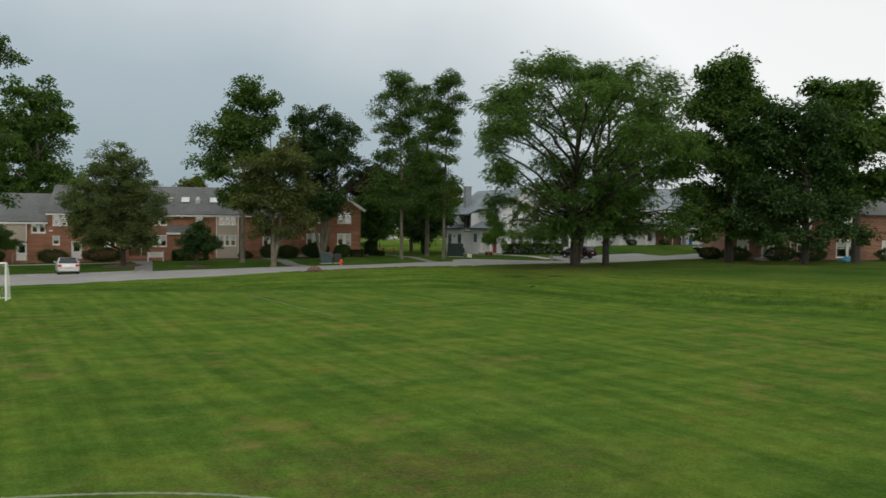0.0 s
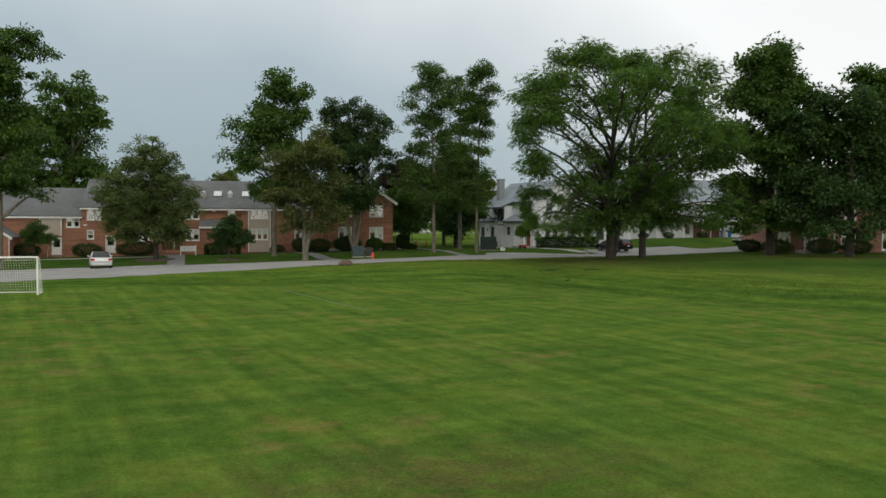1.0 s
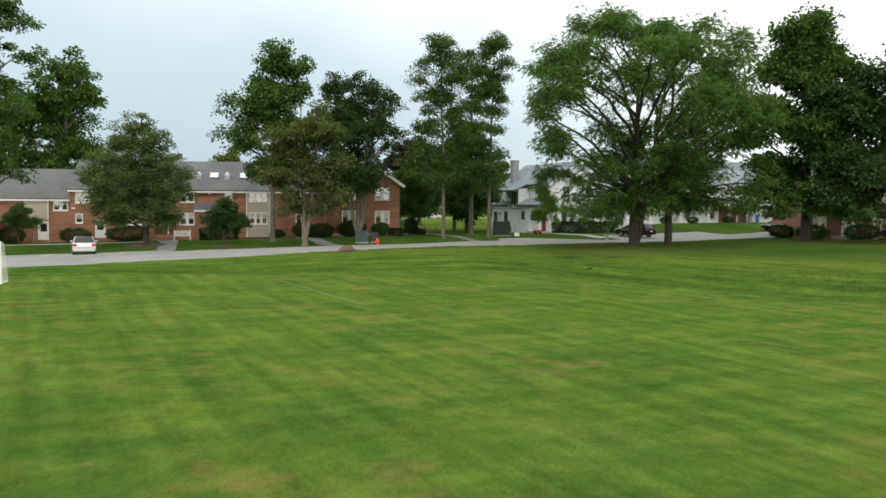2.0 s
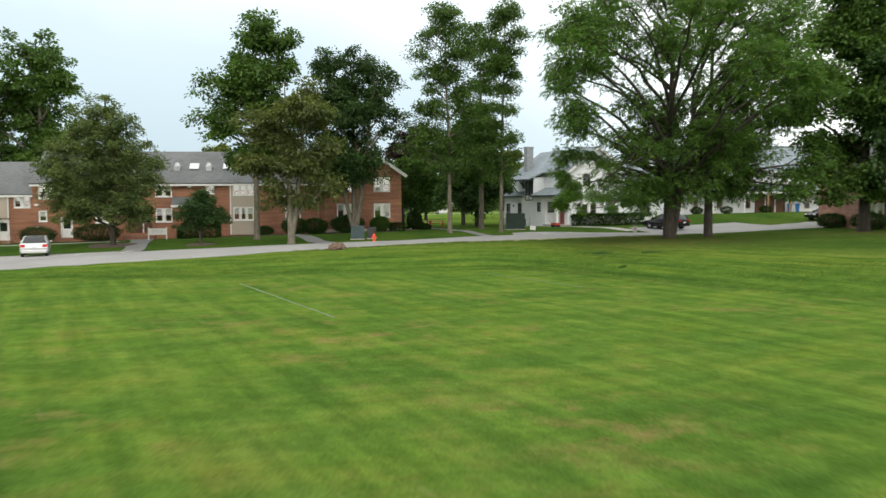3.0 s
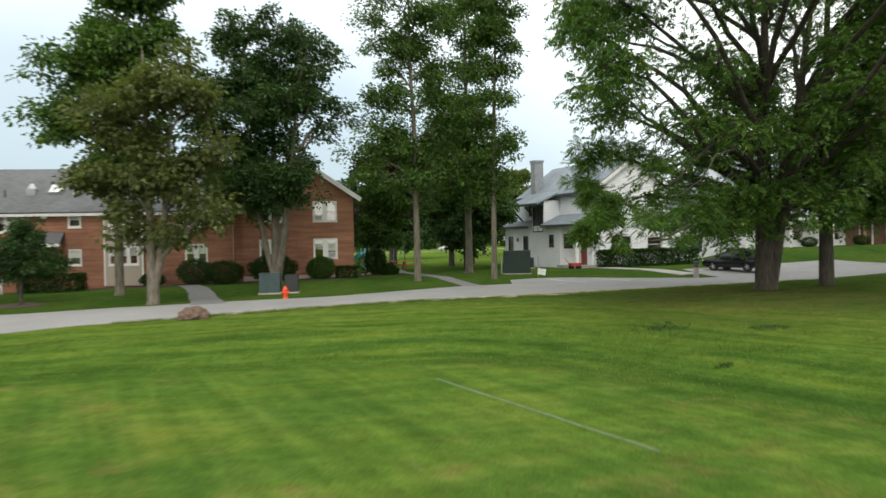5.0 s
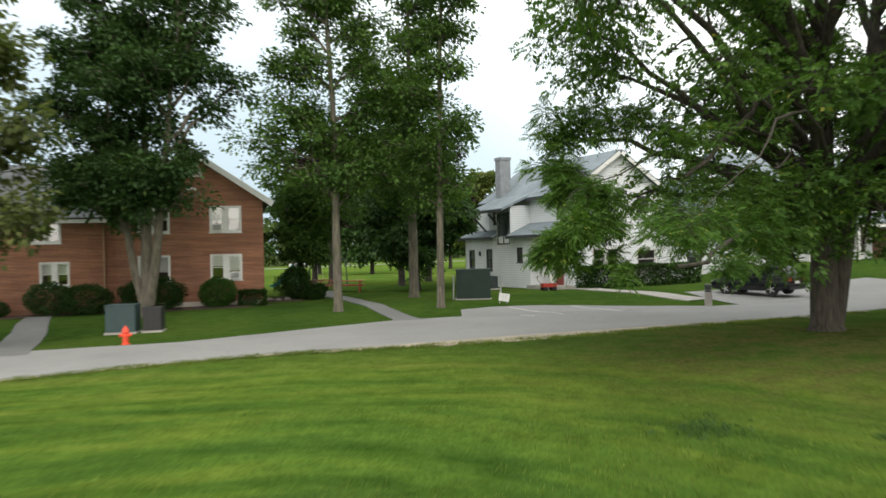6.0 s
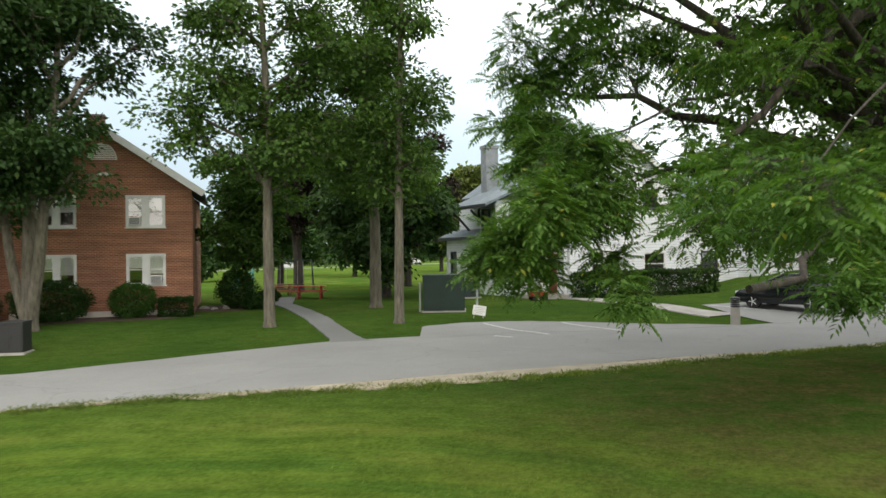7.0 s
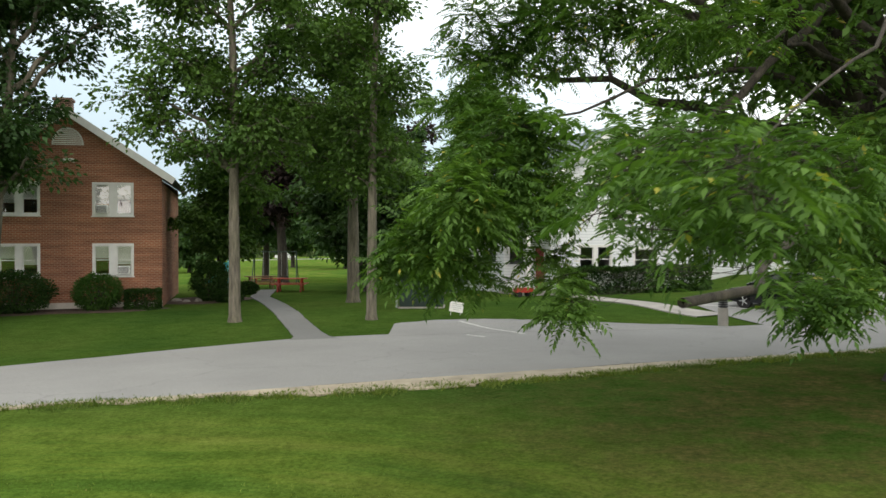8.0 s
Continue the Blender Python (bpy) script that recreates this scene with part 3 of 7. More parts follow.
def leaf_mesh(name, pos, axis, size, material, rng, width=0.55, fold=0.18, ruffle=0.55):
    """Many single leaves, each a folded diamond with its own base, tip and sides."""
    n = len(pos)
    axis = axis / (np.linalg.norm(axis, axis=1, keepdims=True) + 1e-9)
    side = np.cross(axis, rng.normal(0, 1, (n, 3)) * ruffle + np.array([0, 0, 1.0]))
    side /= np.linalg.norm(side, axis=1, keepdims=True) + 1e-9
    up = np.cross(side, axis)
    s = size[:, None]
    v = np.empty((n, 4, 3), np.float32)
    v[:, 0] = pos
    v[:, 1] = pos + axis * s * 0.45 + side * s * width * 0.5 + up * s * fold
    v[:, 2] = pos + axis * s - up * s * fold * 0.6
    v[:, 3] = pos + axis * s * 0.45 - side * s * width * 0.5 + up * s * fold
    me = bpy.data.meshes.new(name)
    me.vertices.add(n * 4)
    me.vertices.foreach_set("co", v.ravel())
    me.loops.add(n * 4)
    me.loops.foreach_set("vertex_index", np.arange(n * 4, dtype=np.int32))
    me.polygons.add(n)
    me.polygons.foreach_set("loop_start", np.arange(0, n * 4, 4, dtype=np.int32))
    me.materials.append(material)
    me.update(calc_edges=True)
    return me


def in_blob(rng, blob, inner=0.35):
    """A random place in an ellipsoid (x, y, z, rx, ry, rz), rather in its shell."""
    d = rng.normal(0, 1, 3)
    d /= np.linalg.norm(d)
    r = inner + (1 - inner) * rng.random() ** 0.5
    return np.array(blob[:3]) + d * r * np.array(blob[3:])


def tree(label, base, blobs, trunk_r, fork, leaf_material, bark, leaf=0.26, clumps=70, twigs=7, leaves=42, clump_r=1.0, seed=1, top=None, name="tree", category="tree", droop=0.25, trunks=((0, 0),), lean=(0, 0), flat=0.85, width=0.62, group="", leaf_fn=None, bare=0, boughs=(), low=(), fan=1.0):
    """A tree with a tapered trunk, limbs to each mass of its crown, branches, twigs and single leaves.
    blobs: masses of the crown (dx, dy, z above the ground, rx, ry, rz)."""
    rng = np.random.default_rng(seed)
    x, y = base
    ground_z = level_at(x, y)
    ob = thing(name, pose(x, y, ground_z - 0.05), label, category, group)
    slim = 0.56 * clump_r
    blobs = [(*map(float, b[:3]), *[max(0.4, float(k) * f - slim) for k, f in zip(b[3:], (1.08, 1.08, 1.05))]) for b in blobs]

    def shared(masses, total, least=3):
        volume = np.array([b[3] * b[4] * b[5] for b in masses]) ** 0.72
        return np.maximum(least, (total * volume / volume.sum()).astype(int))

    jobs = [(b, k, clump_r * 0.85, max(3, int(leaves * (0.56 if leaf_fn else 0.38))), 1.0, twigs) for b, k in zip(blobs, shared(blobs, int(clumps * 1.9)))]
    for low_blobs, low_clumps, low_twigs, low_r, low_leaves, low_size in low:
        jobs += [(b, k, low_r, low_leaves, low_size, low_twigs) for b, k in zip(low_blobs, shared(low_blobs, low_clumps, 1))]
    crown_top = top or max(b[2] + 0.4 * b[5] for b in blobs)
    verts, faces = [], []
    stems = []
    for k, (ox, oy) in enumerate(trunks):
        count = 13
        t = np.linspace(0, 1, count) ** 1.35
        end = np.array([ox * 4.5 + lean[0], oy * 4.5 + lean[1], crown_top * (1 - 0.1 * k)])
        start = np.array([ox * 0.3, oy * 0.3, 0])
        part_at = 1.1 / crown_top if fan < 1 else 0.0
        apart = np.clip((t - part_at) / (1 - part_at), 0, 1) ** fan
        line = start + (end - start) * np.stack([apart, apart, t], 1)
        w = rng.normal(0, 0.075, (count, 3)).cumsum(0)
        w[:, 2] = 0
        line = line + (w - w[0]) * t[:, None]
        radii = trunk_r * (1 - 0.16 * k) * (1 - 0.86 * t)
        line = np.insert(line, 1, line[0] * 0.97 + line[1] * 0.03 + np.array([0, 0, 0.25]), 0)
        radii = np.insert(radii, 1, radii[0] * 1.0)
        radii[0] *= 1.3
        tube(verts, faces, line, radii, 12)
        stems.append(line)
    tips, bough_lines = [], []
    for end, r0, r1, rise, springs in boughs:
        root = np.array([0, 0, springs])
        bough_lines.append(curve_to(rng, root, end, rise, 0.12, 14))
        tube(verts, faces, bough_lines[-1], r1 + (r0 - r1) * (1 - np.linspace(0, 1, 14)) ** 1.7, 9)
        tube(verts, faces, [np.array(end), np.array(end) + 0.004], [r1, 0.01], 9)
    for b, n_clump, spread, n_leaf, leaf_scale, n_twig in jobs:
        centre = np.array(b[:3])
        stem = min(stems, key=lambda s: np.hypot(*(s[len(s) // 2][:2] - centre[:2])))
        out = np.hypot(*centre[:2])
        hs = np.clip(centre[2] - b[5] * 0.5 - out * 0.55, fork, crown_top * 0.9)
        i = int(np.argmin(np.abs(stem[:, 2] - hs)))
        root = np.array([np.interp(hs, stem[:, 2], stem[:, 0]), np.interp(hs, stem[:, 2], stem[:, 1]), hs])
        r0 = trunk_r * np.clip(1 - 0.8 * hs / crown_top, 0.2, 0.7) * 0.62
        if leaf_scale < 1 and bough_lines:
            spots = np.concatenate([k[7:] for k in bough_lines])
            root, r0 = spots[np.argmin(np.linalg.norm(spots - centre, axis=1))], 0.003
        limb = curve_to(rng, root, centre + np.array([0, 0, 0.15 * b[5]]), 0.06 * out if leaf_scale == 1 else 0.05, min(0.16, 0.03 * np.linalg.norm(centre - root)), 9)
        tube(verts, faces, limb, np.linspace(r0, min(r0 * 0.5, 0.035 if leaf_scale == 1 else 0.002), 9), 7)
        for _ in range(n_clump):
            c = in_blob(rng, b, 0.2)
            stray = leaf_scale == 1 and rng.random() < 0.13
            if leaf_scale == 1 and rng.random() < 0.22:
                c = limb[rng.integers(3, 8)] + rng.normal(0, 0.5, 3) * spread
            elif stray:
                c = centre + (c - centre) * rng.uniform(1.25, 1.6)
            near = limb[2:][np.argmin(np.linalg.norm(limb[2:] - c, axis=1) + 0.25 * np.arange(len(limb) - 2))]
            branch = curve_to(rng, near, c, 0.08 * np.linalg.norm(c - near), min(0.07, 0.03 * np.linalg.norm(c - near)), 4)
            tube(verts, faces, branch, np.linspace(0.05, 0.014, 4) * ((0.6 + trunk_r) if leaf_scale == 1 else 0.05), 4)
            scale = rng.uniform(0.7, 1.3) * spread * (0.7 if stray else 1.0)
            for _ in range(n_twig):
                d = rng.normal(0, 1, 3)
                d /= np.linalg.norm(d)
                d[2] = abs(d[2]) * 1.3 - 0.5
                d *= np.array([1, 1, flat]) * scale * rng.uniform(0.62, 1.0)
                tip = c + d
                tube(verts, faces, [c - d * 0.1, tip - np.array([0, 0, 0.05])], np.array((0.012, 0.004)) * (1.0 if leaf_scale == 1 else 0.25), 3)
                tips.append((*tip, *d, scale, n_leaf, leaf_scale))
    for _ in range(bare):
        b = blobs[rng.integers(len(blobs))]
        c = in_blob(rng, b, 0.9)
        p = np.array(b[:3])
        tube(verts, faces, curve_to(rng, p, p + (c - p) * 1.25, 0.4, 0.12, 7), np.linspace(0.04, 0.008, 7), 4)
    wood = new("trunk", mesh_from("trunk", verts, faces, bark, True))
    wood.parent = ob
    tips = np.array(tips)
    pick = np.repeat(np.arange(len(tips)), tips[:, 7].astype(int))
    n = len(pick)
    scale = tips[pick, 6:7]
    jitter = np.clip(rng.normal(0, 1, (n, 3)), -1.6, 1.6) * np.array([0.32, 0.32, 0.2]) * scale
    pos = tips[pick, :3] + jitter - tips[pick, 3:6] * rng.random((n, 1)) * 0.3
    pos[:, 2] -= 0.35 * (jitter[:, 0] ** 2 + jitter[:, 1] ** 2) / scale[:, 0]
    axis = jitter * 0.9 + tips[pick, 3:6] * 0.7 + rng.normal(0, 0.5, (n, 3)) * scale * 0.5
    axis[:, 2] -= droop * scale[:, 0] * np.where(tips[pick, 8] < 1, 0.35, 1.0)
    size = leaf * (1.0 if leaf_fn else 1.17) * rng.uniform(0.65, 1.3, n) * tips[pick, 8]
    crown = new("crown", (leaf_fn or leaf_mesh)("crown", pos, axis, size, leaf_material, rng, width))
    crown.parent = ob
    return ob


# ---- brick apartment row ----
ROW = pose(-8.6, 101.55, 0, 0, 0, 15)
WING = pose(-8.664, 101.756, 0, 0, 0, 19.5)


def local_wall(parent, name, x0, x1, y, z0, z1, openings, material, gable=0.0, thick=0.3, facing="front", label=""):
    """A wall of a building in the building's axes; openings in the same x and z (or y and z on a side wall)."""
    w = x1 - x0
    if facing in ("left", "back"):
        openings = [(x0 + x1 - b, x0 + x1 - a, c, d) for a, b, c, d in openings]
    bm = wall_mesh(w, z1, [(a - x0, b - x0, c, d) for a, b, c, d in openings], thick, gable, z0)
    if facing == "front":
        m = Matrix.Translation((x0, y, 0))
    elif facing == "back":
        m = Matrix.Translation((x1, y, 0)) @ Matrix.Rotation(math.pi, 4, "Z")
    elif facing == "right":
        m = Matrix.Translation((y, x0, 0)) @ Matrix.Rotation(math.pi / 2, 4, "Z")
    else:
        m = Matrix.Translation((y, x1, 0)) @ Matrix.Rotation(-math.pi / 2, 4, "Z")
    bm.transform(m)
    return part(name, bm, material, parent, label), m


def slope(x0, x1, y0, z0, y1, z1, thick=0.14):
    """A roof slope from the edge (y0, z0) up to (y1, z1), along x."""
    bm = bmesh.new()
    p = [(y0, z0), (y1, z1)]
    d = Vector((0, y1 - y0, z1 - z0)).normalized()
    up = Vector((0, -d.z, d.y)) if d.y > 0 else Vector((0, d.z, -d.y))
    v = []
    for x in (x0, x1):
        for y, z in p:
            v.append((bm.verts.new((x, y, z)), bm.verts.new((x, y + up.y * thick, z + up.z * thick))))
    a, b, c, e = v
    for f in ((a[0], b[0], e[0], c[0]), (a[1], b[1], e[1], c[1]), (a[0], a[1], c[1], c[0]), (b[0], b[1], e[1], e[0]), (a[0], b[0], b[1], a[1]), (c[0], e[0], e[1], c[1])):
        bm.faces.new(f)
    return bm


def brick_unit(label, x0, x1, eave, ridge, depth, openings, ground, y=0.0, ends=(True, True)):
    ob = thing("apartment_building", ROW, label, "building", "brick apartment row")
    holes = [(a, b, c, d) for a, b, c, d, *_ in openings]
    local_wall(ob, "wall", x0, x1, y, ground - 0.6, eave, holes, BRICK)
    local_wall(ob, "wall", x0, x1, y + depth, ground - 0.6, eave, [], BRICK, facing="back")
    rise = ridge - eave
    for side, xx in (("left", x0), ("right", x1)):
        local_wall(ob, "wall", y + 0.301, y + depth - 0.301, xx, ground - 0.6, eave, [], BRICK, rise * 0.93, facing=side)
    part("floor", box(x0 + 0.3, x1 - 0.3, y + 0.3, y + depth - 0.3, ground + 2.75, ground + 2.9), WOOD_BROWN, ob)
    mid = y + depth / 2
    for y0, y1 in ((y - 0.35, mid), (y + depth + 0.35, mid)):
        drop = 0.35 * rise / (depth / 2)
        part("roof", slope(x0 - 0.12, x1 + 0.12, y0, eave - drop, y1, ridge), SHINGLE, ob)
    part("fascia", box(x0 - 0.1, x1 + 0.1, y - 0.37, y - 0.33, eave - drop - 0.16, eave - drop + 0.12), WHITE, ob)
    for a, b, c, d, n, *more in openings:
        if n:
            window(ob, Matrix.Translation((a, y + 0.02, c)), b - a, d - c, n, shade=more[0] if more else 0.45, cooler=more[1] if len(more) > 1 else -1)
    return ob


# gable wing: its ridge runs away from the road
GX0, GX1, G_EAVE, G_RIDGE = -8.33, -0.76, 7.22, 9.75
wing = thing("apartment_building", WING, "red brick two-storey apartment house with a gabled end", "building", "brick apartment row")
wing_holes = [(-3.53, -1.96, 2.87, 4.17), (-3.53, -1.96, 5.45, 6.77), (-7.2, -5.66, 2.87, 4.17), (-7.2, -5.66, 5.45, 6.77)]
local_wall(wing, "wall", GX0, GX1, 0, 1.72, G_EAVE, wing_holes, BRICK, G_RIDGE - G_EAVE)
for xx, side in ((GX0, "left"), (GX1, "right")):
    local_wall(wing, "wall", 0.301, 11.7, xx, 1.0, G_EAVE - 0.35, [], BRICK, facing=side)
local_wall(wing, "wall", GX0, GX1, 12.0, 1.0, G_EAVE, [], BRICK, G_RIDGE - G_EAVE, facing="back")
part("foundation", box(GX0, GX1, -0.02, 0.28, 0.9, 1.72), FOUNDATION, wing, "pale painted concrete foundation")
part("floor", box(GX0 + 0.3, GX1 - 0.3, 0.3, 11.6, 4.55, 4.75), WOOD_BROWN, wing)
gm = (GX0 + GX1) / 2
for sgn in (-1, 1):
    half = (GX1 - GX0) / 2 + 0.42
    rise = (G_RIDGE - G_EAVE) / ((GX1 - GX0) / 2)
    bm = slope(-0.25, 12.2, -half, G_RIDGE + 0.03 - rise * half, 0, G_RIDGE + 0.03)
    bm.transform(Matrix.Translation((gm, 0, 0)) @ Matrix(((0, sgn * 1.0, 0, 0), (1, 0, 0, 0), (0, 0, 1, 0), (0, 0, 0, 1))))
    part("roof", bm, SHINGLE, wing)
    bm = slope(-0.29, -0.245, -half - 0.02, G_RIDGE - 0.16 - rise * (half + 0.02), 0, G_RIDGE - 0.16, 0.3)
    bm.transform(Matrix.Translation((gm, 0, 0)) @ Matrix(((0, sgn * 1.0, 0, 0), (1, 0, 0, 0), (0, 0, 1, 0), (0, 0, 0, 1))))
    part("rake_board", bm, WHITE, wing, "white painted rake board")
for k, (a, b, c, d) in enumerate(wing_holes):
    window(wing, Matrix.Translation((a, 0.02, c)), b - a, d - c, 2, shade=(0.4, 0.6) if c < 4 else (0.6, 0.48), cooler=(1 if k == 0 else 0 if k == 1 else -1))
# half-round vent
bm = bmesh.new()
arc = [(math.cos(math.pi * k / 16), math.sin(math.pi * k / 16)) for k in range(17)]
ring = [bm.verts.new((gm + 0.02 + 0.63 * c, -0.03, 8.38 + 0.74 * s)) for c, s in arc]
inner = [bm.verts.new((gm + 0.02 + 0.56 * c, -0.03, 8.42 + 0.65 * s)) for c, s in arc]
for k in range(16):
    bm.faces.new((ring[k], ring[k + 1], inner[k + 1], inner[k]))
bm.faces.new((ring[0], inner[0], inner[16], ring[16]))
r = bmesh.ops.extrude_face_region(bm, geom=list(bm.faces))
bmesh.ops.translate(bm, vec=(0, 0.06, 0), verts=[v for v in r["geom"] if isinstance(v, bmesh.types.BMVert)])
vent = part("gable_vent", bm, WHITE, wing, "white half-round louvred attic vent")
for k in range(8):
    z = 8.45 + k * 0.082
    wide = 0.55 * math.sqrt(max(0.02, 1 - ((z - 8.42) / 0.66) ** 2))
    bm = box(gm + 0.02 - wide, gm + 0.02 + wide, -0.025, 0.0, z, z + 0.05)
    part("slat", bm, BLIND, vent)
flood = part("flood_lamp", box(gm + 0.02, gm + 0.16, -0.06, -0.002, 7.70, 7.82, 0.01), WHITE, wing, "small white twin flood lamp")
for sgn in (-1, 1):
    part("lamp_head", bm_cyl(bmesh.new(), (gm + 0.09 + 0.06 * sgn, -0.07, 7.77), (gm + 0.09 + 0.20 * sgn, -0.22, 7.70), 0.05, 0.085), WHITE, flood)
bm = box(gm - 0.75, gm - 0.05, 1.2, 1.9, 9.0, 10.55)
bm_box(bm, gm - 0.80, gm + 0.0, 1.15, 1.95, 10.45, 10.56)
part("chimney", bm, brick_material("near_black_brick", (0.07, 0.04, 0.034)), wing, "near-black brick chimney")

unit_b = brick_unit("red brick two-storey apartment row with a grey shingle roof and skylights", -35.5, -8.36, 6.4, 9.5, 10.0,
                    [(-34.9, -33.45, 4.9, 6.12, 2), (-34.9, -34.25, 2.78, 3.7, 1), (-32.95, -32.0, 1.2, 3.1, 0), (-29.85, -28.4, 2.6, 3.5, 2), (-24.4, -22.95, 5.03, 6.25, 2, 0.4), (-24.4, -22.95, 2.62, 3.83, 2, 0.4),
                     (-27.2, -24.7, 1.55, 4.2, 0), (-19.75, -19.0, 5.3, 6.25, 1), (-19.75, -19.0, 2.75, 3.75, 1), (-12.55, -11.2, 5.03, 6.25, 2), (-12.2, -10.8, 2.75, 3.95, 2)], 1.2, y=0.25)
unit_a = brick_unit("red brick apartment row with a lower grey roof", -64, -35.51, 5.4, 8.45, 10.0,
                    [(-37.1, -35.75, 4.08, 5.28, 2), (-38.6, -37.65, 1.0, 2.9, 0), (-47, -45.6, 4.0, 5.2, 2), (-47, -45.6, 1.7, 2.9, 2), (-53, -51.6, 4.0, 5.2, 2), (-53, -51.6, 1.7, 2.9, 2)], 0.9, y=0.45)


def door(parent, x0, x1, z0, z1, y, material, name="door", glazed=False):
    w, h = x1 - x0, z1 - z0
    d = part(name, box(x0 + 0.05, x1 - 0.05, y + 0.08, y + 0.13, z0, z1 - 0.05), material, parent)
    bm = bmesh.new()
    bm_box(bm, x0 - 0.06, x0 + 0.05, y - 0.03, y + 0.15, z0, z1 + 0.06)
    bm_box(bm, x1 - 0.05, x1 + 0.06, y - 0.03, y + 0.15, z0, z1 + 0.06)
    bm_box(bm, x0 + 0.05, x1 - 0.05, y - 0.03, y + 0.15, z1 - 0.05, z1 + 0.06)
    part("door_frame", bm, WHITE, d)
    if glazed:
        part("pane", box(x0 + 0.16, x1 - 0.16, y + 0.07, y + 0.079, z0 + h * 0.45, z1 - 0.25), DARK_GLASS, d)
    else:
        for k in range(2):
            for j in range(3):
                a = x0 + 0.14 + k * (w - 0.2) / 2
                part("panel", box(a, a + (w - 0.4) / 2, y + 0.068, y + 0.079, z0 + 0.15 + j * h * 0.3, z0 + 0.15 + j * h * 0.3 + h * 0.24), material, d)
    bm = bmesh.new()
    bmesh.ops.create_uvsphere(bm, u_segments=10, v_segments=6, radius=0.035, matrix=Matrix.Translation((x1 - 0.13, y + 0.03, z0 + h * 0.47)))
    part("knob", bm, STEEL, d, smooth=True)
    return d


door(unit_b, -32.95, -32.0, 1.2, 3.1, 0.25, WHITE, glazed=True)
door(unit_a, -38.6, -37.65, 1.0, 2.9, 0.45, WHITE, glazed=True)


def bay_panel(parent, x0, x1, z0, z1, y, rows):
    """A shallow tan clapboard bay with its windows."""
    wall_y = y - 0.18
    bm = wall_mesh(x1 - x0, z1, [(a - x0, b - x0, c, d) for a, b, c, d, _ in rows], 0.17, 0, z0)
    bm.transform(Matrix.Translation((x0, wall_y, 0)))
    bay = part("bay", bm, TAN_SIDING, parent, "tan clapboard bay with white corner boards")
    bm = bmesh.new()
    for x in (x0, x1 - 0.1):
        bm_box(bm, x, x + 0.1, wall_y - 0.02, wall_y + 0.01, z0, z1)
    bm_box(bm, x0 + 0.1, x1 - 0.1, wall_y - 0.02, wall_y + 0.01, z1 - 0.14, z1)
    part("corner_board", bm, WHITE, bay)
    for a, b, c, d, n in rows:
        window(parent, Matrix.Translation((a, wall_y + 0.02, c)), b - a, d - c, n)


bay_panel(unit_b, -17.5, -14.95, 1.3, 6.28, 0.25, [(-17.15, -15.3, 5.15, 6.1, 3), (-17.15, -15.3, 2.72, 3.9, 3)])
bay_panel(unit_a, -39.9, -37.56, 3.1, 5.2, 0.45, [])

door(unit_b, -25.75, -24.8, 1.55, 3.75, 1.15, WOOD_BROWN, glazed=True)
part("porch_back", wall_mesh(2.5, 4.2, [(1.45, 2.4, 1.55, 3.75)], 0.1, 0, 1.3), WOOD_BROWN, unit_b, m=Matrix.Translation((-27.2, 1.17, 0)))
part("porch_side", box(-27.2, -27.1, 0.56, 1.16, 1.3, 4.2), TAN_WOOD, unit_b, "tan wooden porch lining")
part("porch_side", box(-24.8, -24.7, 0.56, 1.16, 1.3, 4.2), TAN_WOOD, unit_b, "tan wooden porch lining")
part("porch_ceiling", box(-27.1, -24.8, 0.56, 1.16, 4.12, 4.2), TAN_WOOD, unit_b)
bm = bmesh.new()
for k in range(3):
    bm_box(bm, -27.3, -24.5, -0.95 + 0.32 * k, 0.24 + (0.9 if k == 2 else 0), 0.75 + 0.2 * k, 0.95 + 0.2 * k)
part("step", bm, BRICK_DARK, unit_b, "brick entrance steps")
part("vestibule", wall_mesh(2.55, 4.15, [], 1.05, 0, 0.9), BRICK, unit_b, m=Matrix.Translation((-22.7, -0.82, 0)))
part("vestibule_roof", slope(-22.85, -20.0, -1.0, 4.1, 0.24, 4.85), SHINGLE, unit_b)
part("fascia", box(-22.85, -20.0, -1.06, -1.01, 3.98, 4.2), WHITE, unit_b)
drain = bmesh.new()
bm_cyl(drain, (-9.0, 0.16, 1.3), (-9.0, 0.16, 6.2), 0.06)
part("downpipe", drain, TAN_WOOD, unit_b)

def on_roof(u, up):
    """A place on unit B's front slope: along the row, and metres up the slope from the eave."""
    rise, run = 9.5 - 6.4, 5.0
    n = math.hypot(rise, run)
    return Vector((u, 0.25 + run * up / n, 6.4 + rise * up / n)), math.degrees(math.atan2(rise, run))


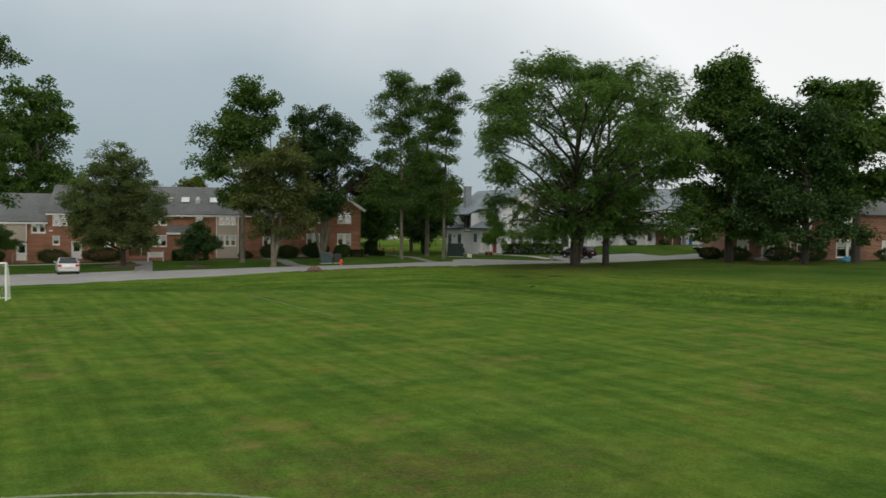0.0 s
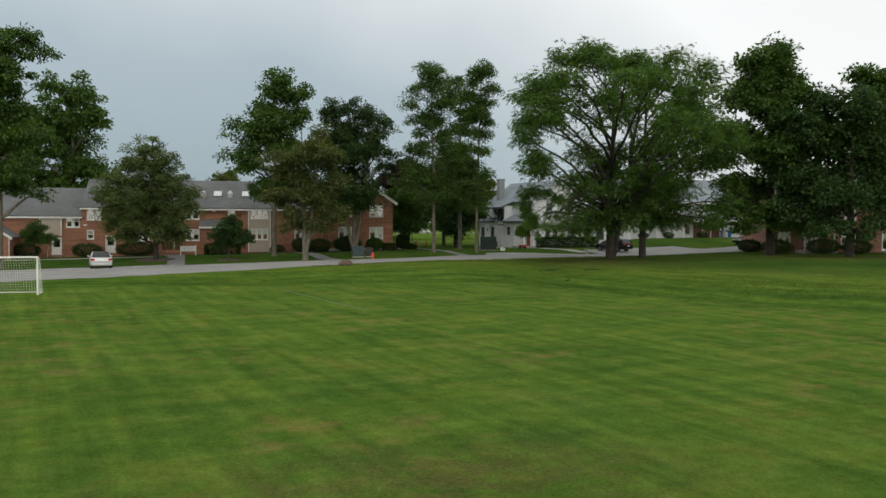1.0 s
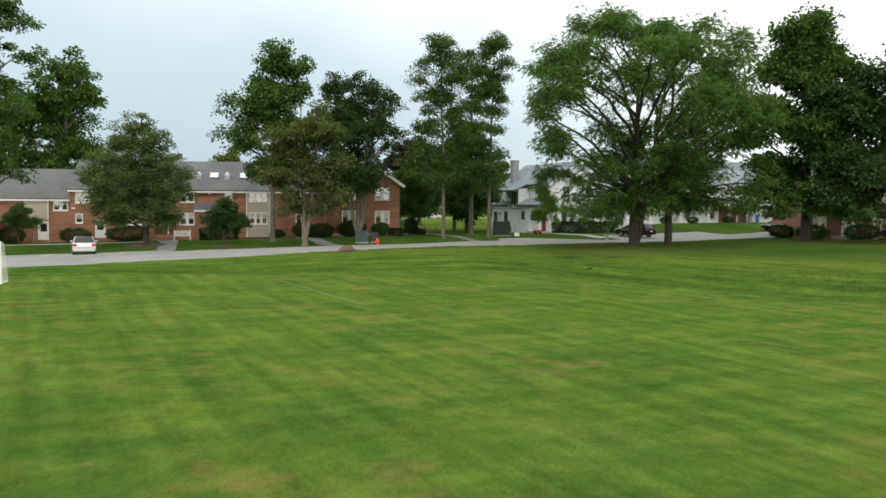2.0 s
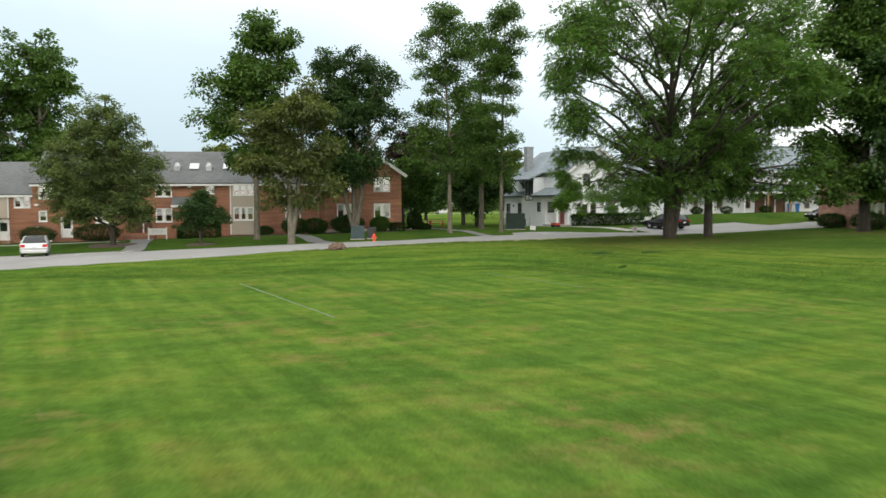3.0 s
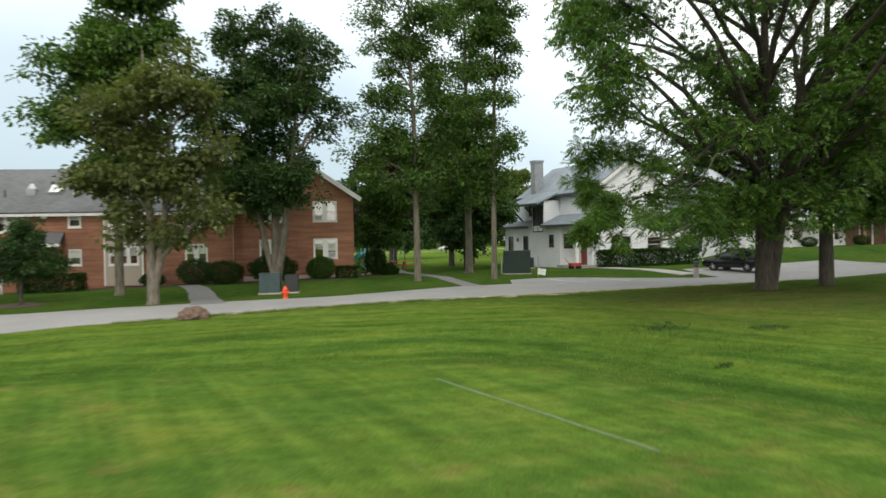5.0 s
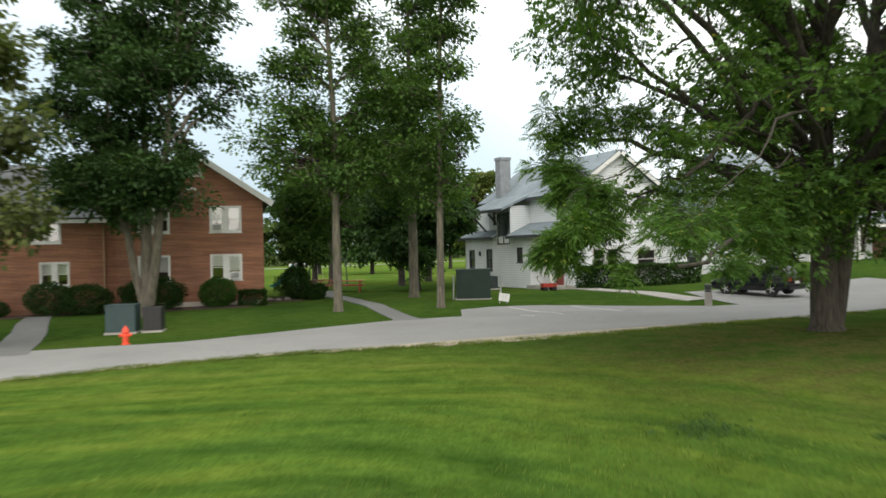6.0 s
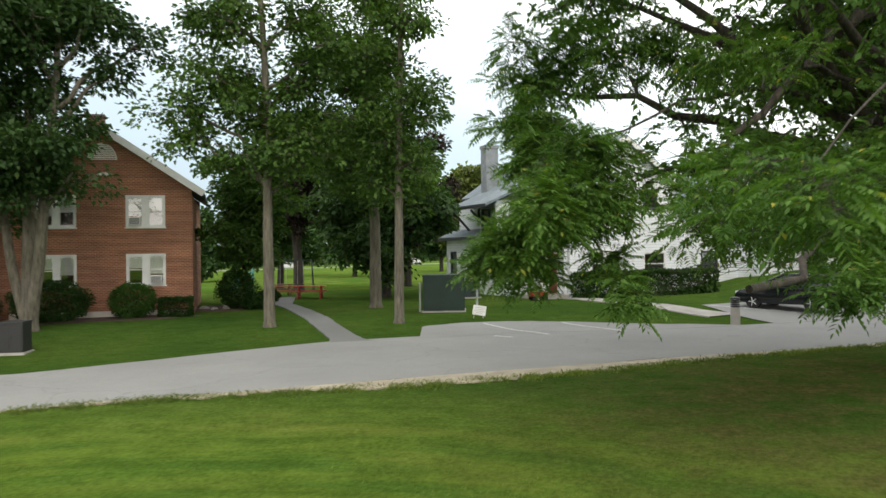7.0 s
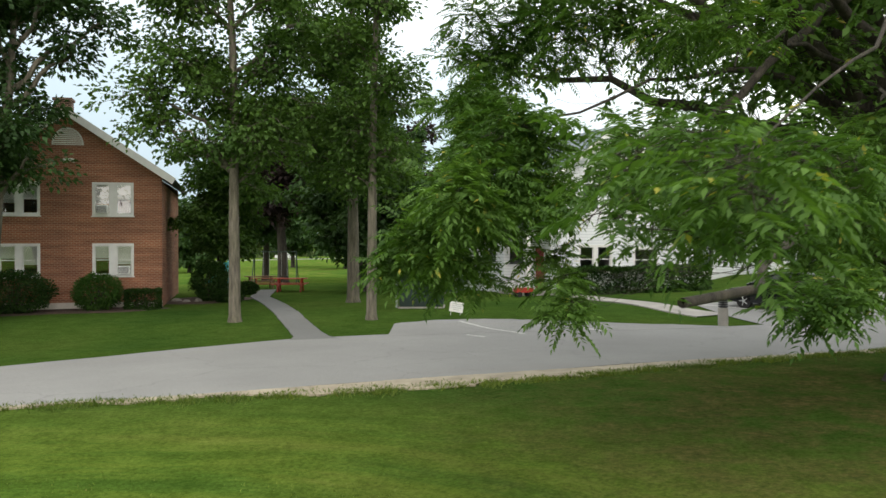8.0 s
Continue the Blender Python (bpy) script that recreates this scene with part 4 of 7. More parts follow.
for u in (-21.0, -17.8):
    p, tilt = on_roof(u, 2.6)
    m = Matrix.Translation(p) @ pose(0, 0, 0, tilt)
    bm = bmesh.new()
    for a in ((-0.45, 0.45, -0.55, -0.47), (-0.45, 0.45, 0.47, 0.55), (-0.45, -0.37, -0.47, 0.47), (0.37, 0.45, -0.47, 0.47)):
        bm_box(bm, *a, 0.1, 0.32)
    sk = part("skylight", bm, ALUMINIUM, unit_b, "white glazed roof skylight", m=m)
    part("pane", box(-0.37, 0.37, -0.47, 0.47, 0.26, 0.3), CLEAR_LENS, sk)
for u in (-22.6, -19.6):
    p, tilt = on_roof(u, 2.2)
    bm = box(p.x - 0.28, p.x + 0.28, p.y - 0.3, p.y + 0.5, p.z - 0.05, p.z + 0.45)
    bm_cyl(bm, (p.x, p.y + 0.1, p.z + 0.44), (p.x, p.y + 0.1, p.z + 0.8), 0.34, 0.12, 10)
    part("roof_vent", bm, STEEL, unit_b, "grey metal roof ventilator", smooth=False)
bm = bmesh.new()
bm_cyl(bm, (-24.2, 1.7, 7.0), (-24.2, 1.7, 7.9), 0.06)
part("vent_pipe", bm, DARK_TRIM, unit_b)
for u, z in ((-21.3, 5.95), (-35.1, 4.3), (-35.1, 2.2)):
    part("wall_lamp", box(u - 0.18, u + 0.18, 0.08, 0.25, z - 0.08, z + 0.08, 0.02), WHITE, unit_b)
# low gabled entry at the lower unit
bm = wall_mesh(4.2, 3.0, [(1.4, 2.5, 0.4, 2.5)], 0.25, 1.35, -0.2)
bm.transform(Matrix.Translation((-46.2, -3.0, 0)))
part("entry_wall", bm, BRICK, unit_a)
for u0 in (-46.2, -42.25):
    part("entry_wall", box(u0, u0 + 0.25, -2.75, 0.44, -0.2, 3.0), BRICK, unit_a)
for sgn in (-1, 1):
    bm = slope(-3.25, 0.44, -2.35, 2.9, 0, 4.45, 0.12)
    bm.transform(Matrix.Translation((-44.1, 0, 0)) @ Matrix(((0, sgn * 1.0, 0, 0), (1, 0, 0, 0), (0, 0, 1, 0), (0, 0, 0, 1))))
    part("entry_roof", bm, SHINGLE, unit_a)
    bm = slope(-3.3, -3.255, -2.38, 2.74, 0, 4.31, 0.24)
    bm.transform(Matrix.Translation((-44.1, 0, 0)) @ Matrix(((0, sgn * 1.0, 0, 0), (1, 0, 0, 0), (0, 0, 1, 0), (0, 0, 0, 1))))
    part("rake_board", bm, WHITE, unit_a, "white painted rake board")
door(unit_a, -44.8, -43.7, 0.4, 2.5, -3.0, WHITE, glazed=True)
bm = bmesh.new()
bm_cyl(bm, (-42.0, -3.08, 0.3), (-42.0, -3.08, 2.9), 0.05)
part("downpipe", bm, WHITE, unit_a)
bm = bmesh.new()
for k in range(3):
    bm_box(bm, -38.9, -37.35, -0.55 + 0.3 * k, 0.44, 0.4 + 0.19 * k, 0.59 + 0.19 * k)
part("step", bm, BRICK_DARK, unit_a, "brick doorsteps")
bm = bmesh.new()
for x in (-38.85, -37.45):
    bm_cyl(bm, (x, -0.5, 0.6), (x, -0.5, 1.5), 0.025, sides=8)
    bm_cyl(bm, (x, -0.5, 1.5), (x, 0.4, 1.9), 0.025, sides=8)
part("handrail", bm, STEEL, unit_a)


# ---- white farmhouse ----
FARM = pose(6.2, 109.0, 0, 0, 0, 28)
farm = thing("farmhouse", FARM, "white clapboard farmhouse with grey roofs and a tall chimney", "house")
FW = 0.22


def side_window(parent, y0, y1, z0, z1, x, n=1, **more):
    """A window in a wall that faces left: y runs along it."""
    return window(parent, Matrix.Translation((x + 0.02, y1, z0)) @ Matrix.Rotation(-math.pi / 2, 4, "Z"), y1 - y0, z1 - z0, n, **more)


low_holes = [(10.49, 11.34, 2.8, 4.07), (7.62, 8.45, 2.7, 4.1), (3.18, 3.86, 3.3, 4.17)]
local_wall(farm, "wall", 2.15, 12.05, 0, 1.2, 5.0, low_holes, WHITE_SIDING, thick=FW, facing="left")
local_wall(farm, "wall", 0.0, 1.5, 12.05, 1.2, 5.0, [], WHITE_SIDING, thick=FW, facing="back")
for a, b, c, d in low_holes:
    side_window(farm, a, b, c, d, 0, 1, shade=0, frame_material=DARK_TRIM, glass=DIM_GLASS)
# upper storey and main roof
local_wall(farm, "wall", -0.4, 11.6, 1.5, 4.9, 7.5, [(0.35, 1.17, 6.1, 7.2)], WHITE_SIDING, thick=FW, facing="left")
side_window(farm, 0.35, 1.17, 6.1, 7.2, 1.5, 1, shade=0, frame_material=DARK_TRIM, glass=DIM_GLASS)
front_holes = [(3.06, 5.0, 2.7, 4.05), (6.43, 7.87, 2.7, 3.92), (6.52, 7.29, 6.37, 7.3), (3.3, 4.1, 6.1, 7.2)]
local_wall(farm, "wall", 1.72, 8.62, -0.4, 1.2, 7.5, front_holes, WHITE_SIDING, 2.6, FW)
local_wall(farm, "wall", 1.72, 8.62, 11.6, 1.2, 7.5, [], WHITE_SIDING, 2.6, FW, facing="back")
local_wall(farm, "wall", -0.18, 11.38, 8.62, 1.2, 7.5, [], WHITE_SIDING, thick=FW, facing="right")
part("floor", box(1.75, 8.4, -0.15, 11.3, 4.7, 4.88), WOOD_BROWN, farm)
for k, (a, b, c, d) in enumerate(front_holes):
    window(farm, Matrix.Translation((a, -0.38, c)), b - a, d - c, 2 if k == 0 else 1, shade=0, frame_material=WHITE if k < 2 else DARK_TRIM, glass=DIM_GLASS)
fm = (1.5 + 8.62) / 2
for sgn in (-1, 1):
    half = (8.62 - 1.5) / 2 + 0.35
    pitch = 2.75 / half
    bm = slope(-0.8, 12.0, -half, 7.42, 0, 7.42 + pitch * half, 0.16)
    bm.transform(Matrix.Translation((fm, 0, 0)) @ Matrix(((0, sgn * 1.0, 0, 0), (1, 0, 0, 0), (0, 0, 1, 0), (0, 0, 0, 1))))
    part("roof", bm, SLATE, farm)
    bm = slope(-0.84, -0.795, -half - 0.02, 7.24, 0, 7.24 + pitch * (half + 0.02), 0.24)
    bm.transform(Matrix.Translation((fm, 0, 0)) @ Matrix(((0, sgn * 1.0, 0, 0), (1, 0, 0, 0), (0, 0, 1, 0), (0, 0, 0, 1))))
    part("rake_board", bm, WHITE, farm)
    e = fm + sgn * half
    part("gutter", box(min(e, e + sgn * 0.1), max(e, e + sgn * 0.1), -0.8, 12.0, 7.32, 7.44), DARK_TRIM, farm)


def lean_roof(y0, y1, x0, z0, x1, z1, name="lean_to_roof"):
    bm = slope(y0, y1, x0, z0, x1, z1, 0.12)
    bm.transform(Matrix(((0, 1, 0, 0), (1, 0, 0, 0), (0, 0, 1, 0), (0, 0, 0, 1))))
    part(name, bm, SLATE, farm)
    part("gutter", box(x0 - 0.09, x0, y0, y1, z0 - 0.09, z0 + 0.07), DARK_TRIM, farm)


lean_roof(-0.7, 4.72, -0.35, 4.92, 1.5, 5.75)
lean_roof(6.82, 12.4, -0.35, 4.92, 0.75, 5.4)
# stair bay with tall dark glazing under a shed roof on brackets
local_wall(farm, "wall", 0.0, 1.5, 4.75, 4.95, 7.05, [], WHITE_SIDING, thick=0.12)
local_wall(farm, "wall", 6.8, 11.6, 0.75, 5.3, 6.95, [(8.1, 8.75, 5.95, 6.75)], WHITE_SIDING, thick=0.15, facing="left")
side_window(farm, 8.1, 8.75, 5.95, 6.75, 0.75, 1, shade=0, frame_material=DARK_TRIM, glass=DIM_GLASS)
part("bay_back", box(0.0, 0.7, 6.68, 6.8, 4.5, 6.9), WHITE_SIDING, farm)
glaz = bmesh.new()
for a, b, c, d in ((4.87, 6.68, 4.45, 4.55), (4.87, 6.68, 6.5, 6.62), (4.87, 4.97, 4.55, 6.5), (5.72, 5.82, 4.55, 6.5), (6.58, 6.68, 4.55, 6.5)):
    bm_box(glaz, -0.02, 0.12, a, b, c, d)
gl = part("stair_window", glaz, DARK_TRIM, farm, "tall dark-framed stair window")
for a, b in ((4.97, 5.72), (5.82, 6.58)):
    part("pane", box(0.04, 0.05, a, b, 4.55, 6.5), DIM_GLASS, gl).visible_shadow = False
bm = slope(4.5, 9.6, -0.75, 6.72, 2.2, 8.0, 0.14)
bm.transform(Matrix(((0, 1, 0, 0), (1, 0, 0, 0), (0, 0, 1, 0), (0, 0, 0, 1))))
part("shed_roof", bm, SLATE, farm)
part("shed_fascia", box(-0.79, -0.745, 4.5, 9.6, 6.64, 6.78), DARK_TRIM, farm)
for y in (6.9, 9.5):
    part("bracket", bm_cyl(bmesh.new(), (0.62, y, 5.3), (-0.6, y, 6.6), 0.08, sides=4), DARK_TRIM, farm)
bm = box(1.45, 2.28, 8.9, 9.7, 6.6, 10.7)
bm_box(bm, 1.4, 2.33, 8.85, 9.75, 10.58, 10.78)
part("chimney", bm, plain("painted_chimney", (0.25, 0.27, 0.285), 0.85, spread=0.2, scale=3), farm, "grey painted brick chimney")
# porch
part("post", box(-0.08, 0.14, -0.5, -0.28, 1.72, 4.85), WHITE, farm)
part("porch_beam", box(-0.08, 1.5, -0.5, -0.3, 4.6, 4.85), WHITE, farm)
part("porch_beam", box(-0.08, 0.12, -0.28, 2.15, 4.6, 4.85), WHITE, farm)
part("porch_floor", box(-0.3, 1.5, -0.7, 2.14, 1.2, 1.8), CONCRETE, farm)
local_wall(farm, "wall", 0.22, 1.5, 2.15, 1.2, 4.9, [(0.4, 1.1, 3.2, 4.2)], WHITE_SIDING, thick=FW)
window(farm, Matrix.Translation((0.4, 2.17, 3.2)), 0.7, 1.0, 1, shade=0, frame_material=DARK_TRIM, glass=DIM_GLASS)
bm = wall_mesh(2.3, 4.9, [(0.6, 1.6, 1.8, 3.95)], FW, 0, 1.2)
bm.transform(Matrix.Translation((1.5, 2.15, 0)) @ Matrix.Rotation(-math.pi / 2, 4, "Z"))
part("wall", bm, WHITE_SIDING, farm)
part("door", box(1.55, 1.61, 0.58, 1.52, 1.8, 3.93), RED_DOOR, farm, "dark red front door")
part("wall_lamp", box(-0.1, -0.0, 9.4, 9.6, 3.7, 4.0, 0.02), DARK_TRIM, farm)
# rear wing of the farmhouse
bm = wall_mesh(9.0, 6.3, [(1.2, 2.1, 5.0, 6.0), (1.0, 2.2, 2.6, 3.9), (5.0, 6.2, 2.6, 3.9)], FW, 0, 1.2)
bm.transform(Matrix.Translation((8.63, 3.5, 0)))
part("wall", bm, WHITE_SIDING, farm)
bm = wall_mesh(9.0, 6.3, [], FW, 0, 1.2)
bm.transform(Matrix.Translation((17.63, 10.5, 0)) @ Matrix.Rotation(math.pi, 4, "Z"))
part("wall", bm, WHITE_SIDING, farm)
bm = wall_mesh(7.0, 6.3, [], FW, 2.4, 1.2)
bm.transform(Matrix.Translation((17.63, 3.5, 0)) @ Matrix.Rotation(math.pi / 2, 4, "Z"))
part("wall", bm, WHITE_SIDING, farm)
for y0 in (3.1, 10.9):
    part("roof", slope(8.6, 18.0, y0, 6.2, 7.0, 8.85), SLATE, farm)
for a, b, c, d in ((1.2, 2.1, 5.0, 6.0), (1.0, 2.2, 2.6, 3.9), (5.0, 6.2, 2.6, 3.9)):
    window(farm, Matrix.Translation((8.63 + a, 3.52, c)), b - a, d - c, 1, shade=0.2, frame_material=DARK_TRIM, glass=DIM_GLASS)

# ---- second white house ----
house = thing("house", pose(20, 117.0, 0, 0, 0, 18), "long white two-storey house with a metal roof and wooden entry", "house")
holes = [(9.28, 10.1, 3.27, 4.68), (12.0, 13.3, 2.75, 4.9), (17.24, 18.06, 3.2, 4.78), (19.86, 20.7, 3.5, 4.75), (5.6, 6.4, 3.3, 4.68), (9.3, 10.05, 6.3, 7.35), (14.3, 15.05, 6.3, 7.35), (4.6, 5.35, 6.3, 7.35), (19.2, 19.95, 6.3, 7.35), (2.6, 3.3, 3.3, 4.6)]
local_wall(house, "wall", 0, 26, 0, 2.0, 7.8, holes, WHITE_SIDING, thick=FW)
local_wall(house, "wall", 0, 26, 8, 2.0, 7.8, [], WHITE_SIDING, thick=FW, facing="back")
for xx, sd in ((0, "left"), (26, "right")):
    local_wall(house, "wall", 0.221, 7.779, xx, 2.0, 7.8, [], WHITE_SIDING, 2.9, FW, facing=sd)
part("floor", box(0.3, 25.7, 0.3, 7.7, 5.2, 5.35), WOOD_BROWN, house)
for y0 in (-0.4, 8.4):
    part("roof", slope(-0.3, 26.3, y0, 7.6, 4, 10.9), SLATE, house)
part("fascia", box(-0.3, 26.3, -0.46, -0.41, 7.45, 7.72), WHITE, house)
part("porch_roof", slope(0, 24, -1.6, 5.35, -0.01, 6.0), SLATE, house)
part("porch_beam", box(0, 24, -1.55, -1.4, 5.1, 5.32), WHITE, house)
for x in (0.1, 4.2, 8.2, 11.3, 14.2, 18.7, 23.7):
    part("post", box(x, x + 0.16, -1.55, -1.39, 2.3, 5.1), TAN_WOOD if 10 < x < 15 else WHITE, house)
part("entry_lining", box(10.6, 11.9, -0.06, -0.005, 2.6, 5.0), WOOD_BROWN, house, "brown wooden entry cladding")
part("entry_lining", box(13.4, 14.6, -0.06, -0.005, 2.6, 5.0), WOOD_BROWN, house, "brown wooden entry cladding")
for k, (a, b, c, d) in enumerate(holes):
    if k == 1:
        door(house, a, b, c, d, 0, WOOD_BROWN)
    else:
        window(house, Matrix.Translation((a, 0.02, c)), b - a, d - c, 1, shade=0.3, frame_material=WHITE)
part("step", box(11.6, 13.7, -2.0, -0.05, 2.2, 2.72), CONCRETE, house)

# ---- brick house among the dark maples ----
cottage = thing("brick_house", pose(33.5, 98.5, 0, 0, 0, 3), "dark red brick house with white windows under maples", "house")
holes = [(1.0, 2.3, 2.5, 3.9), (4.2, 5.3, 1.95, 4.0), (8.0, 9.6, 2.6, 4.0), (12.6, 15.2, 2.0, 4.0), (18, 19.2, 2.4, 3.9), (2.0, 3.4, 5.2, 6.5), (8.0, 9.6, 5.2, 6.5), (13.4, 15.0, 5.2, 6.5)]
local_wall(cottage, "wall", 0, 24, 0, 0.8, 7.0, holes, BRICK_DARK)
local_wall(cottage, "wall", 0, 24, 9, 0.8, 7.0, [], BRICK_DARK, facing="back")
for xx, sd in ((0, "left"), (24, "right")):
    local_wall(cottage, "wall", 0.301, 8.699, xx, 0.8, 7.0, [], BRICK_DARK, 2.6, facing=sd)
for y0 in (-0.4, 9.4):
    part("roof", slope(-0.3, 24.3, y0, 6.8, 4.5, 9.8), SHINGLE, cottage)
for k, (a, b, c, d) in enumerate(holes):
    if k == 1:
        door(cottage, a, b, c, d, 0, WHITE)
    else:
        window(cottage, Matrix.Translation((a, 0.02, c)), b - a, d - c, 2, shade=0.4)
part("porch_roof", slope(3.0, 6.6, -2.0, 4.3, -0.01, 4.9), SHINGLE, cottage)
for x in (3.1, 6.3):
    part("post", box(x, x + 0.16, -1.95, -1.79, 1.5, 4.3), WHITE, cottage)
part("porch_floor", box(2.9, 6.7, -2.1, -0.01, 1.2, 1.95), CONCRETE, cottage)
bm = bmesh.new()
bmesh.ops.create_uvsphere(bm, u_segments=12, v_segments=8, radius=0.11, matrix=Matrix.Translation((7.2, -0.22, 3.9)))
glow, gn, gl_, gb = mat("lit_lamp_globe")
gb.inputs["Emission Color"].default_value = (1, 0.93, 0.8, 1)
gb.inputs["Emission Strength"].default_value = 6.0
lamp = part("porch_lamp", bm, glow, cottage, "small lit white porch lamp", smooth=True)
part("lamp_arm", box(7.17, 7.23, -0.2, -0.0, 3.72, 3.78), DARK_TRIM, lamp)


# ---- paved parts ----
lot = ribbon("parking_lot", [(2.0, 92.0), (6, 93.3), (10, 94.1), (13.6, 94.9)], [(1.75, 95.2), (3.0, 96.3), (4.8, 96.8), (7.2, 96.9), (9.6, 96.2), (13.4, 95.2)], ASPHALT, "grey asphalt parking bays beside the road", "parking lot", 0.034, 40, 10, 0.03)
drive = ribbon("driveway", [(14.3, 95.6), (17.5, 97.0), (24, 103.0), (28, 106.5)], [(13.2, 102.4), (16, 103.8), (20, 105.8), (25, 108.5)], ASPHALT, "grey asphalt driveway in front of the farmhouse", "driveway", 0.036, 30, 10, 0.03)
ribbon("side_lot", [(-90, 51.5), (-60, 63.5), (-45, 69), (-36, 73), (-27.5, 77.4)], [(-90, 54.5), (-60, 66.6), (-45, 72.2), (-36, 76.4), (-27.5, 80.2)], ASPHALT, "grey asphalt parking strip along the road", "parking lot", 0.034, 60, 4, 0.03)
ribbon("footpath", [(-0.8, 90.9), (-1.0, 92.1), (-2.7, 96.2), (-5.0, 102.1), (-7.7, 108.3), (-9.3, 115)], [(0.6, 91.5), (0.1, 92.1), (-1.7, 96.2), (-3.9, 101.9), (-6.7, 108.3), (-8.3, 115)], PATH_ASPHALT, "narrow asphalt footpath across the lawn", "path", 0.035, 60, 4, 0.012)
ribbon("walkway", [(-12.9, 81.7), (-16.4, 89.5), (-20.2, 96.8)], [(-11.4, 82.4), (-15.1, 90.0), (-19.0, 97.1)], PATH_ASPHALT, "straight grey walkway to the apartments", "path", 0.035, 40, 4, 0.02)
ribbon("entrance_walk", [(-27.5, 77.6), (-31.2, 88), (-34.2, 94.0)], [(-25.9, 78.2), (-29.5, 88), (-32.0, 94.5)], PATH_ASPHALT, "straight grey walkway to the entrance steps", "path", 0.035, 40, 4, 0.02)
ribbon("back_walk", [(-50, 83.0), (-40, 86.5), (-33.5, 90.3)], [(-50, 84.4), (-40, 87.9), (-33.5, 91.6)], CONCRETE, "pale concrete walk along the apartments", "path", 0.034, 40, 3, 0.02)
ribbon("front_walk", [(7.5, 108.6), (8.6, 106.2), (10.2, 102.9), (11.7, 99.8), (12.6, 98.4)], [(8.6, 109.3), (9.7, 106.9), (11.4, 103.4), (12.9, 100.4), (14.0, 99.2)], CONCRETE, "pale concrete front walk to the porch", "path", 0.045, 40, 3)
ribbon("far_road", [(-140, 247), (-60, 250), (0, 252), (60, 252)], [(-140, 253), (-60, 256), (0, 258), (60, 258)], ASPHALT, "distant grey road across the back field", "road", 0.05, 40, 2)


def verge():
    """Patchy sand washed along the near road edge, wide in places and gone in others."""
    line = resample(ROAD_NEAR[7:17], 420)
    d = np.gradient(line, axis=0)
    d /= np.linalg.norm(d, axis=1, keepdims=True)
    side = np.stack([d[:, 1], -d[:, 0]], 1)
    k = np.arange(420)
    rough = np.random.default_rng(5).normal(0, 1, (2, 420))
    rough = np.stack([np.convolve(rough[0], np.ones(9) / 3, "same"), np.convolve(rough[1], np.ones(3) / 1.7, "same")])
    near = np.exp(-((line[:, 0] - 5.5) / 5.0) ** 2)
    w = 0.06 + 0.20 * smooth((line[:, 0] + 2) / 4) + 0.75 * near + 0.12 * np.sin(k * 0.11) * np.sin(k * 0.043 + 1) + 0.07 * rough[0] + 0.035 * rough[1]
    return ribbon("road_verge", line, line + side * np.maximum(0.0, w)[:, None], SAND, "sandy worn edge of the road", "verge", 0.035, 420, 3, 0.012)


verge()


def stripe(name, line, width, material, label, lift, category="marking", along=24, parent=None):
    line = resample(line, along)
    d = np.gradient(line, axis=0)
    d /= np.linalg.norm(d, axis=1, keepdims=True)
    side = np.stack([-d[:, 1], d[:, 0]], 1) * width / 2
    return ribbon(name, line - side, line + side, material, label, category, lift, along, 1, 0.012)


for a, b in (((3.9, 96.1), (6.2, 92.6)), ((6.8, 96.6), (8.8, 93.5)), ((4.4, 92.3), (5.0, 91.7)), ((13.4, 102.2), (18.2, 98.6))):
    stripe("bay_line", [a, b], 0.11, LINE_PAINT, "faded white parking line on asphalt", 0.042)
for k in range(7):
    x = -27.2 - 2.75 * k
    y = float(np.interp(x, (-60, -45, -36, -27), (64.5, 70, 74, 78.2)))
    stripe("bay_line", [(x + 0.45, y - 1.3), (x, y + 1.6)], 0.11, LINE_PAINT, "faded white parking line on asphalt", 0.044, along=6)
stripe("field_line", [(-12.3, 60.9), (-4.3, 47.8)], 0.09, CHALK, "worn white chalk line on the field", 0.012, along=40)
stripe("field_line", [(0.5, 67.3), (5.6, 59.2)], 0.09, CHALK, "worn white chalk line on the field", 0.012, along=40)
stripe("field_circle", [(-2.6 + 9.15 * math.sin(a), 7.05 + 9.15 * math.cos(a)) for a in np.linspace(-0.45, 0.28, 30)], 0.10, plain("chalk_arc", (0.21, 0.26, 0.15), 0.9, spread=0.35, scale=5), "white chalk arc on the field", 0.012, along=60)


# ---- loose things ----
def on_ground(x, y, rz=0.0, lift=0.0):
    return pose(x, y, level_at(x, y) + lift, 0, 0, rz)


def lathe(profile, sides=16):
    bm = bmesh.new()
    rings = [[bm.verts.new((r * math.cos(2 * math.pi * k / sides), r * math.sin(2 * math.pi * k / sides), z)) for k in range(sides)] for r, z in profile]
    for a, b in zip(rings, rings[1:]):
        for k in range(sides):
            bm.faces.new((a[k], a[(k + 1) % sides], b[(k + 1) % sides], b[k]))
    bm.faces.new(rings[0][::-1])
    bm.faces.new(rings[-1])
    return bm


